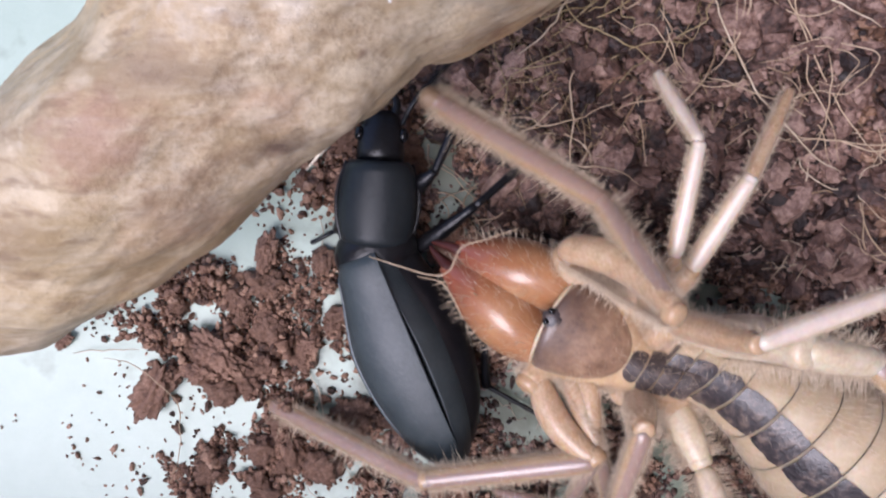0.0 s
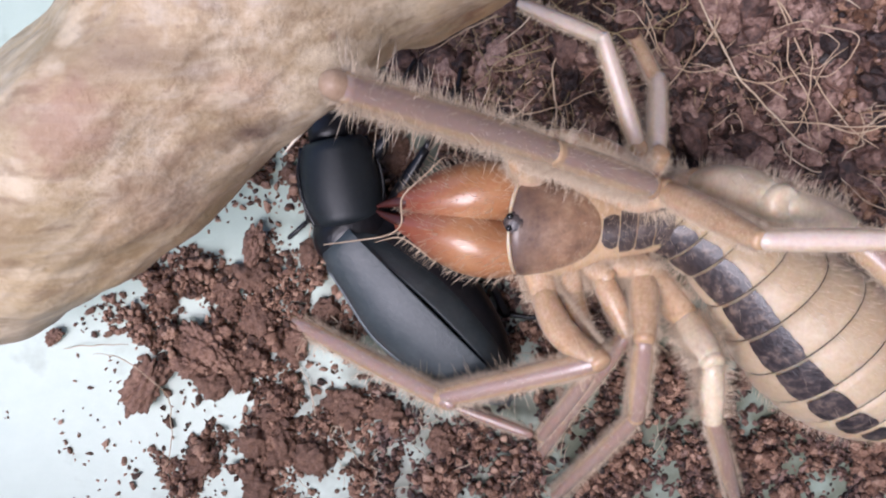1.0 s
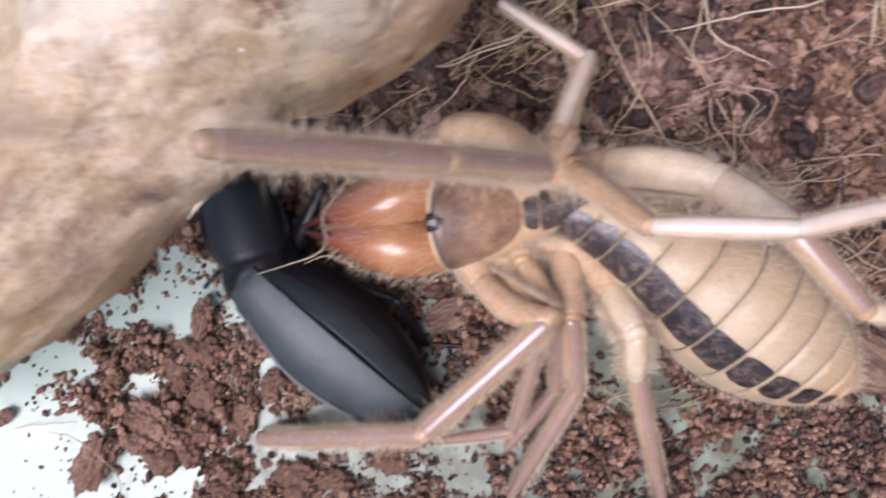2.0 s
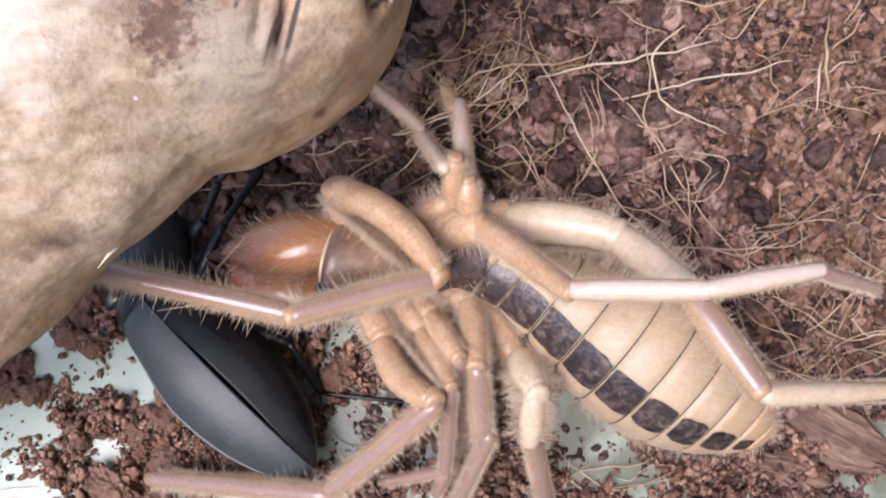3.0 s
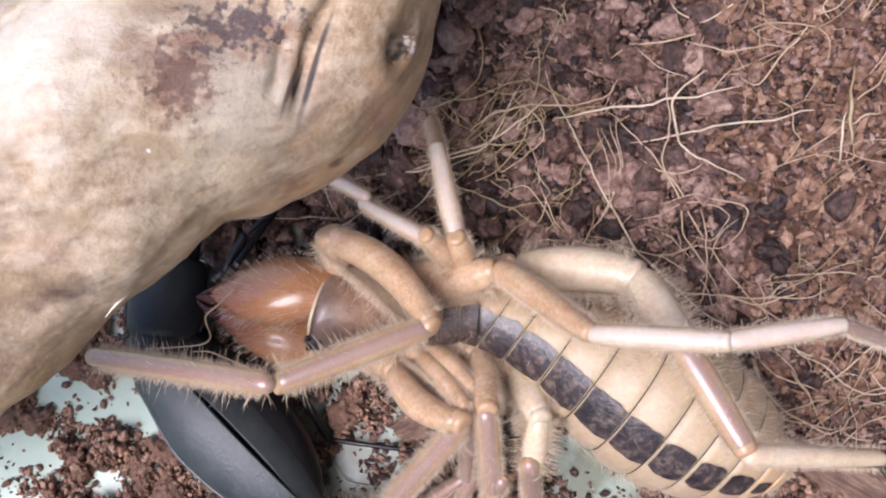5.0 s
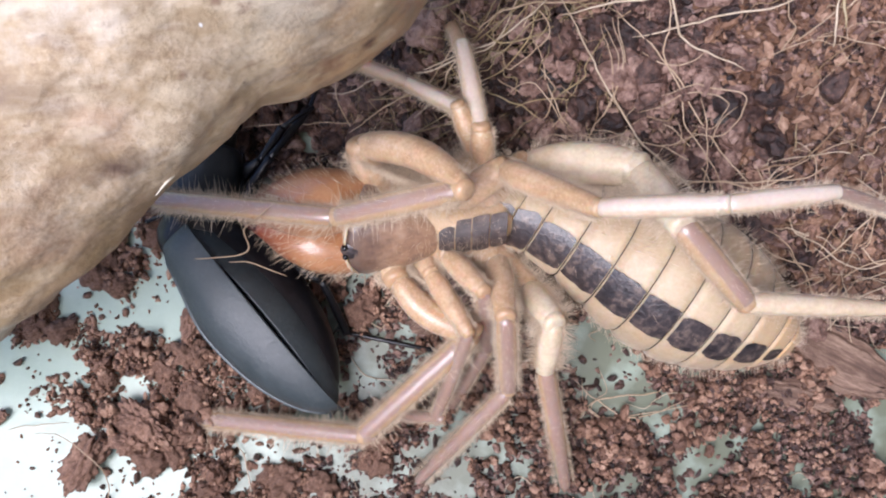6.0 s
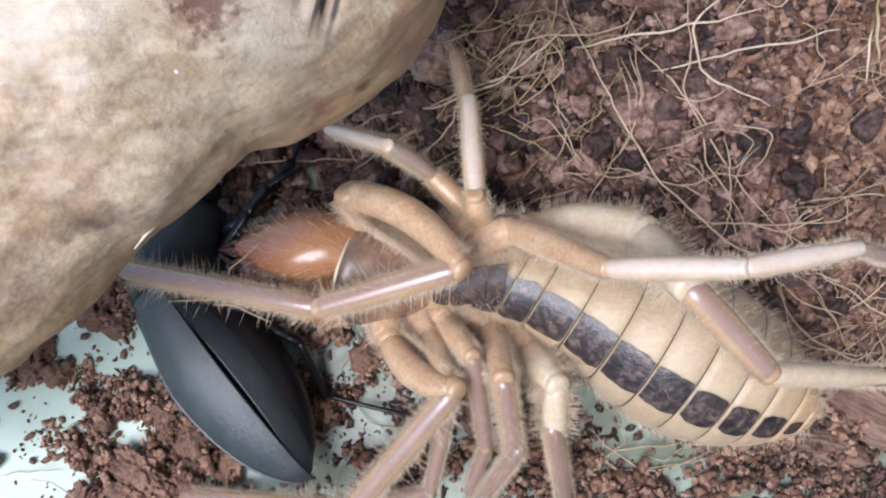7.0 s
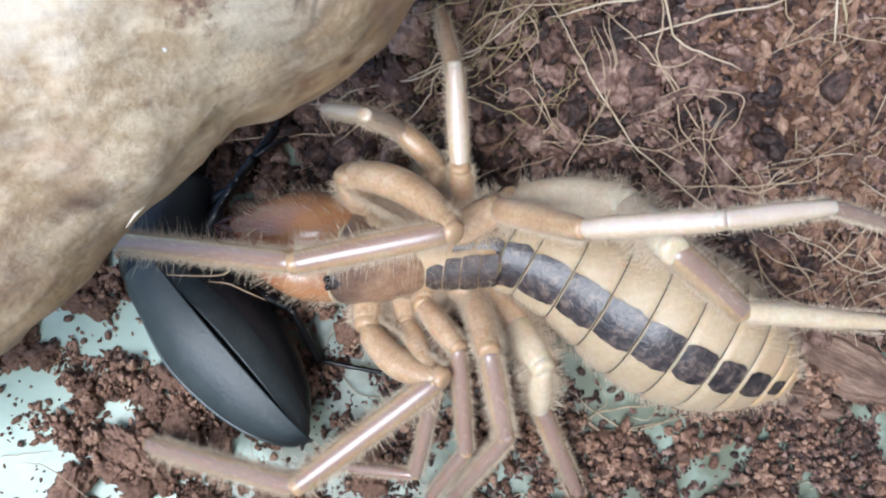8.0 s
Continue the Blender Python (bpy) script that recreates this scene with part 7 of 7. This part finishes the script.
    walk(SP["leg2L2"], [(0, at(-0.138, -0.683, 1.38, 0, 34.3, -70.4)), (0.5, at(0.162, -0.878, 1.38, 0, 41, -118)), (1, at(0.141, -0.89, 1.32, 0, 30.9, -116)),
        (1.5, at(0.139, -0.898, 1.51, 0, 60.2, -67.9)), (2, at(0.2, -0.882, 1.41, 0, 46.9, -79.4)), (2.2, at(0.3, -0.699, 1.54, 0, 40.9, -87.2)),
        (3.3, at(0.075, -0.81, 1.6, 0, 58.6, -92.2)), (3.5, at(0.124, -0.605, 1.6, 0, 55.2, -100)), (4, at(0.223, -0.573, 1.61, 0, 55.7, -94.9)),
        (5.5, at(0.314, -0.578, 1.46, 0, 50.7, -89.1)), (6, at(0.273, -0.587, 1.55, 0, 62.9, -85.2)), (6.5, at(0.149, -0.659, 1.52, 0, 55.1, -86)),
        (7, at(0.082, -0.635, 1.67, 0, 45.9, -82.4)), (7.5, at(0.161, -0.684, 1.6, 0, 47.4, -90.7)), (8, at(0.127, -0.717, 1.57, 0, 35, -87.5))])
    walk(SP["leg2L3"], [(0, at(0.184, -1.59, 0.719, 0, 37.2, -116)), (0.5, at(-0.253, -1.58, 0.673, 0, 42, -93.3)), (1, at(-0.282, -1.75, 0.775, 0, 50.1, -104)),
        (1.5, at(0.358, -1.43, 0.503, 0, 24.7, -116)), (2, at(0.361, -1.65, 0.567, 0, 30, -126)), (2.2, at(0.353, -1.57, 0.796, 0, 48.9, -130)),
        (3.3, at(0.065, -1.39, 0.625, 0, 35, -114)), (3.5, at(0.025, -1.23, 0.679, 0, 40.1, -123)), (4, at(0.169, -1.22, 0.65, 0, 35.4, -121)),
        (5.5, at(0.356, -1.25, 0.612, 0, 36.8, -114)), (6, at(0.349, -1.06, 0.549, 0, 30.4, -121)), (6.5, at(0.22, -1.28, 0.598, 0, 33.8, -120)),
        (7, at(0.192, -1.43, 0.845, 0, 53.6, -109)), (7.5, at(0.157, -1.45, 0.767, 0, 47.5, -102)), (8, at(0.168, -1.67, 0.898, 0, 46.8, -126))])
    walk(SP["leg3L0"], [(0, at(0.067, -0.388, 1.22, 0, 26.1, 3.8)), (0.5, at(0.043, -0.323, 1.18, 0, 13.9, -16.7)), (1, at(0.001, -0.281, 1.17, 0, 12.6, -3.9)),
        (1.5, at(0.072, -0.266, 1.16, 0, 10.8, -1.3)), (2, at(0.091, -0.264, 1.14, 0, 8.8, 8.2)), (2.2, at(0.103, -0.251, 1.11, 0, 2.4, 11.9)),
        (3.3, at(-0.138, -0.161, 1, 0, -17.1, -23.7)), (3.5, at(-0.125, -0.162, 1.01, 0, -14.4, -20.8)), (4, at(-0.059, -0.171, 1.02, 0, -10.7, -11.6)),
        (5.5, at(-0.057, -0.169, 1.02, 0, -12, -9.5)), (6, at(0.076, -0.158, 1.01, 0, -14.3, -19.1)), (6.5, at(-0.077, -0.15, 0.999, 0, -18.1, -27.3)),
        (7, at(-0.064, -0.18, 1.02, 0, -12.8, -34)), (7.5, at(0.031, -0.139, 0.99, 0, -21.1, -33.4)), (8, at(0.015, -0.144, 0.993, 0, -19.8, -21.6))])
    walk(SP["leg3L1"], [(0, at(0.304, -0.372, 1.1, 0, -72.7, -117)), (0.5, at(0.35, -0.415, 1.1, 0, -58.4, -89.7)), (1, at(0.321, -0.303, 1.1, 0, -33.3, -96.6)),
        (1.5, at(0.366, -0.273, 1.1, 0, -29.2, -100)), (2, at(0.372, -0.223, 1.1, 0, -12.8, -88.3)), (2.2, at(0.463, -0.175, 1.1, 0, -38.3, -89.5)),
        (3.3, at(0.152, -0.288, 1.1, 0, -32.9, -83.9)), (3.5, at(0.203, -0.286, 1.1, 0, -50.9, -81.7)), (4, at(0.355, -0.255, 1.1, 0, -46.9, -91.1)),
        (5.5, at(0.328, -0.233, 1.1, 0, -48.1, -77.3)), (6, at(0.417, -0.276, 1.1, 0, -42.7, -84.6)), (6.5, at(0.2, -0.292, 1.1, 0, -38.2, -75.9)),
        (7, at(0.244, -0.388, 1.1, 0, -53.2, -78.1)), (7.5, at(0.269, -0.296, 1.1, 0, -42.6, -79.2)), (8, at(0.292, -0.253, 1.1, 0, -46.6, -79.2))])
    walk(SP["leg3L2"], [(0, at(0.205, -0.566, 1.8, 0, 24.7, -98.7)), (0.5, at(0.352, -0.799, 1.72, 0, 14.7, -77.5)), (1, at(0.251, -0.912, 1.5, 0, 27.5, -86.8)),
        (1.5, at(0.249, -0.902, 1.46, 0, 29.2, -83.8)), (2, at(0.393, -0.937, 1.26, 0, 35.7, -80.6)), (2.2, at(0.468, -0.751, 1.55, 0, 30.5, -83.3)),
        (3.3, at(0.218, -0.9, 1.5, 0, 37.7, -85.7)), (3.5, at(0.27, -0.743, 1.67, 0, 34.7, -87.5)), (4, at(0.346, -0.756, 1.64, 0, 43.5, -86.8)),
        (5.5, at(0.435, -0.711, 1.65, 0, 33.1, -82.8)), (6, at(0.467, -0.813, 1.6, 0, 41.1, -86.2)), (6.5, at(0.34, -0.851, 1.55, 0, 44.1, -84.7)),
        (7, at(0.334, -0.817, 1.69, 0, 40.3, -81.4)), (7.5, at(0.37, -0.827, 1.6, 0, 38, -81.5)), (8, at(0.386, -0.748, 1.63, 0, 27.6, -80.4))])
    walk(SP["leg3L3"], [(0, at(0.084, -1.36, 1.43, 0, 54.9, -81.9)), (0.5, at(0.537, -1.63, 1.5, 0, 43.8, -63.6)), (1, at(0.295, -1.69, 1.09, 0, 38.7, -119)),
        (1.5, at(0.333, -1.67, 1.03, 0, 22, -128)), (2, at(0.545, -1.58, 0.787, 0, 27.4, -117)), (2.2, at(0.575, -1.45, 1.17, 0, 45.9, -109)),
        (3.3, at(0.332, -1.47, 1.11, 0, 48.6, -117)), (3.5, at(0.336, -1.4, 1.28, 0, 56.5, -116)), (4, at(0.437, -1.29, 1.19, 0, 52.7, -117)),
        (5.5, at(0.564, -1.37, 1.3, 0, 59.4, -116)), (6, at(0.512, -1.48, 1.02, 0, 33, -133)), (6.5, at(0.443, -1.43, 0.995, 0, 37.3, -127)),
        (7, at(0.481, -1.41, 1.24, 0, 54.5, -121)), (7.5, at(0.52, -1.42, 1.18, 0, 51.1, -116)), (8, at(0.543, -1.49, 1.28, 0, 52.4, -126))])
    walk(SP["leg4L0"], [(0, at(0.174, -0.382, 1.27, 0, 29.6, -12.1)), (0.5, at(0.246, -0.344, 1.18, 0, 14.4, -23.1)), (1, at(0.205, -0.26, 1.17, 0, 13.2, -44.3)),
        (1.5, at(0.295, -0.224, 1.16, 0, 12.1, -44.6)), (2, at(0.304, -0.193, 1.15, 0, 12.3, -45.2)), (2.2, at(0.241, -0.207, 1.14, 0, 11.1, -33.5)),
        (3.3, at(0.078, -0.176, 1.04, 0, 3.2, -51.3)), (3.5, at(0.064, -0.155, 1.04, 0, 3.4, -38)), (4, at(0.006, -0.113, 1.05, 0, 4.1, -28.7)),
        (5.5, at(0.039, -0.116, 1.05, 0, 4.1, -21.6)), (6, at(0.182, -0.092, 1.05, 0, 4.4, -41.5)), (6.5, at(0.054, -0.08, 1.05, 0, 4.6, -39.3)),
        (7, at(0.052, -0.11, 1.05, 0, 4.4, -44)), (7.5, at(0.162, -0.084, 1.06, 0, 5.3, -42.2)), (8, at(0.154, -0.096, 1.05, 0, 4.8, -40.7))])
    walk(SP["leg4L1"], [(0, at(0.652, -0.5, 1.01, 0, -20.4, -65.8)), (0.5, at(0.9, -0.629, 1, 0, -16.6, -76)), (1, at(0.724, -0.766, 1, 0, -48, -66.5)),
        (1.5, at(0.813, -0.734, 1, 0, -40, -78.3)), (2, at(0.797, -0.689, 1, 0, -40.1, -68.9)), (2.2, at(0.823, -0.592, 1, 0, -42.3, -61.5)),
        (3.3, at(0.566, -0.786, 1, 0, -48.4, -68.3)), (3.5, at(0.666, -0.625, 1, 0, -56.9, -74.2)), (4, at(0.613, -0.445, 1, 0, -40.2, -66.9)),
        (5.5, at(0.685, -0.372, 1, 0, -38.7, -61.1)), (6, at(0.682, -0.535, 1, 0, -45.2, -55.8)), (6.5, at(0.557, -0.492, 1, 0, -48.8, -57.6)),
        (7, at(0.543, -0.584, 1, 0, -47.9, -49.5)), (7.5, at(0.621, -0.501, 1, 0, -28.1, -63.5)), (8, at(0.641, -0.516, 1, 0, -36.1, -62.1))])
    walk(SP["leg4L2"], [(0, at(0.888, -1.03, 1.23, 0, -23.9, -70.3)), (0.5, at(1.04, -1.18, 1.17, 0, -21.1, -73.6)), (1, at(0.872, -1.11, 1.42, 0, 16.8, -82.5)),
        (1.5, at(0.9, -1.15, 1.36, 0, 42, -80.8)), (2, at(0.951, -1.09, 1.36, 0, 45.9, -78.4)), (2.2, at(1.02, -0.955, 1.38, 0, 34.8, -86.4)),
        (3.3, at(0.703, -1.13, 1.42, 0, 43.9, -94.4)), (3.5, at(0.749, -0.919, 1.47, 0, 37.7, -93.7)), (4, at(0.781, -0.838, 1.36, 0, 36.7, -96.6)),
        (5.5, at(0.896, -0.753, 1.35, 0, 27.4, -95.8)), (6, at(0.903, -0.86, 1.4, 0, 42.8, -96.8)), (6.5, at(0.754, -0.802, 1.42, 0, 28.5, -94.3)),
        (7, at(0.786, -0.869, 1.41, 0, 37.4, -90.9)), (7.5, at(0.841, -0.942, 1.26, 0, 48.1, -93.7)), (8, at(0.852, -0.915, 1.33, 0, 48.6, -90.8))])
    walk(SP["leg4L3"], [(0, at(1.07, -1.56, 1.47, 0, 44.9, -61.6)), (0.5, at(1.19, -1.7, 1.38, 0, 47.3, -56.7)), (1, at(0.942, -1.64, 1.25, 0, 39.7, -61.2)),
        (1.5, at(0.967, -1.57, 0.982, 0, 28.4, -72.2)), (2, at(1.03, -1.47, 0.956, 0, 26.6, -73.8)), (2.2, at(1.05, -1.42, 1.05, 0, 38.3, -71.7)),
        (3.3, at(0.65, -1.42, 1.2, 0, 56.2, -78.6)), (3.5, at(0.713, -1.28, 1.28, 0, 61.3, -85.1)), (4, at(0.72, -1.17, 1.22, 0, 59.2, -85.5)),
        (5.5, at(0.829, -1.16, 1.28, 0, 64.2, -79.3)), (6, at(0.854, -1.27, 1.01, 0, 34.6, -78.2)), (6.5, at(0.715, -1.27, 1.18, 0, 46.3, -83.6)),
        (7, at(0.757, -1.23, 1.21, 0, 54.4, -76.3)), (7.5, at(0.755, -1.19, 0.965, 0, 40.2, -64.6)), (8, at(0.809, -1.2, 0.983, 0, 38.8, -66.7))])
    walk(beetle, [(0, at(-1.84, 0.129, 0.75, -3, 4, -64.9)), (0.5, at(-1.97, 0.252, 0.75, -3, 4.4, -58.9)), (1, at(-1.95, 0.248, 0.75, -3, 4.3, -43.9)),
        (1.5, at(-1.94, 0.315, 0.75, -3, 4.3, -41.3)), (2, at(-2.28, 0.538, 0.75, -3, 3.9, -41)), (2.2, at(-2.49, 0.661, 0.75, -3, 3.7, -43.6)),
        (3.3, at(-2.91, 0.856, 0.75, -3, 4, -44.4)), (3.5, at(-2.81, 0.889, 0.75, -3, 4, -45.2)), (4, at(-2.75, 0.716, 0.75, -3, 4.1, -43.2)),
        (5.5, at(-2.91, 0.751, 0.75, -3, 3.8, -45.7)), (6, at(-2.77, 0.946, 0.75, -3, 3.7, -50.5)), (6.5, at(-2.87, 0.817, 0.75, -3, 3.9, -50.6)),
        (7, at(-3, 0.802, 0.75, -3, 3.6, -51.7)), (7.5, at(-2.94, 0.97, 0.75, -3, 3.3, -54.1)), (8, at(-2.94, 0.873, 0.75, -3, 3.4, -51.2))])
    walk(BT["pronotum"], [(0, at(0, 0, 0, 0, 0, -26)), (0.5, at(0, 0, 0, 0, 0, -30)), (1, at(0, 0, 0, 0, 0, -34)),
        (1.5, at(0, 0, 0, 0, 0, -36)), (2, at(0, 0, 0, 0, 0, -32)), (2.2, at(0, 0, 0, 0, 0, -32)),
        (3.3, at(0, 0, 0, 0, 0, -50)), (3.5, at(0, 0, 0, 0, 0, -52)), (4, at(0, 0, 0, 0, 0, -52)),
        (5.5, at(0, 0, 0, 0, 0, -52)), (6, at(0, 0, 0, 0, 0, -52)), (6.5, at(0, 0, 0, 0, 0, -54)),
        (7, at(0, 0, 0, 0, 0, -55)), (7.5, at(0, 0, 0, 0, 0, -56)), (8, at(0, 0, 0, 0, 0, -56))])
    walk(jaw_fibres[0], [(0, at(0.591, -0.811, 1.27, 0, 3.4, 152)), (0.5, at(0.484, -0.395, 1.26, 0, 3.1, 157)), (1, at(0.482, 0.269, 1.25, 0, 2.8, 176)),
        (1.5, at(0.579, 0.752, 1.26, -5, 2.9, -177)), (2, at(0.379, 1.01, 1.26, -8, 3, -176)), (2.2, at(0.211, 0.862, 1.26, -12, 2.9, 179)),
        (3.3, at(-0.139, 1.13, 1.25, -40, 2.5, 179)), (3.5, at(-0.105, 0.984, 1.25, -40, 2.5, 175)), (4, at(-0.178, 0.991, 1.25, -40, 2.5, 175)),
        (5.5, at(-0.29, 0.903, 1.25, -40, 2.6, 178)), (6, at(-0.152, 0.834, 1.25, -45, 2.8, 176)), (6.5, at(-0.214, 0.888, 1.25, -42, 2.6, 177)),
        (7, at(-0.253, 0.762, 1.25, -40, 2.6, 174)), (7.5, at(-0.147, 0.72, 1.26, -45, 2.9, 170)), (8, at(-0.167, 0.626, 1.25, -45, 2.9, 170))])
    walk(jaw_fibres[1], [(0, at(0.591, -0.811, 1.27, 0, 3.4, 152)), (0.5, at(0.484, -0.395, 1.26, 0, 3.1, 157)), (1, at(0.482, 0.269, 1.25, 0, 2.8, 176)),
        (1.5, at(0.579, 0.752, 1.26, -5, 2.9, -177)), (2, at(0.379, 1.01, 1.26, -8, 3, -176)), (2.2, at(0.211, 0.862, 1.26, -12, 2.9, 179)),
        (3.3, at(-0.139, 1.13, 1.25, -40, 2.5, 179)), (3.5, at(-0.105, 0.984, 1.25, -40, 2.5, 175)), (4, at(-0.178, 0.991, 1.25, -40, 2.5, 175)),
        (5.5, at(-0.29, 0.903, 1.25, -40, 2.6, 178)), (6, at(-0.152, 0.834, 1.25, -45, 2.8, 176)), (6.5, at(-0.214, 0.888, 1.25, -42, 2.6, 177)),
        (7, at(-0.253, 0.762, 1.25, -40, 2.6, 174)), (7.5, at(-0.147, 0.72, 1.26, -45, 2.9, 170)), (8, at(-0.167, 0.626, 1.25, -45, 2.9, 170))])


motions()
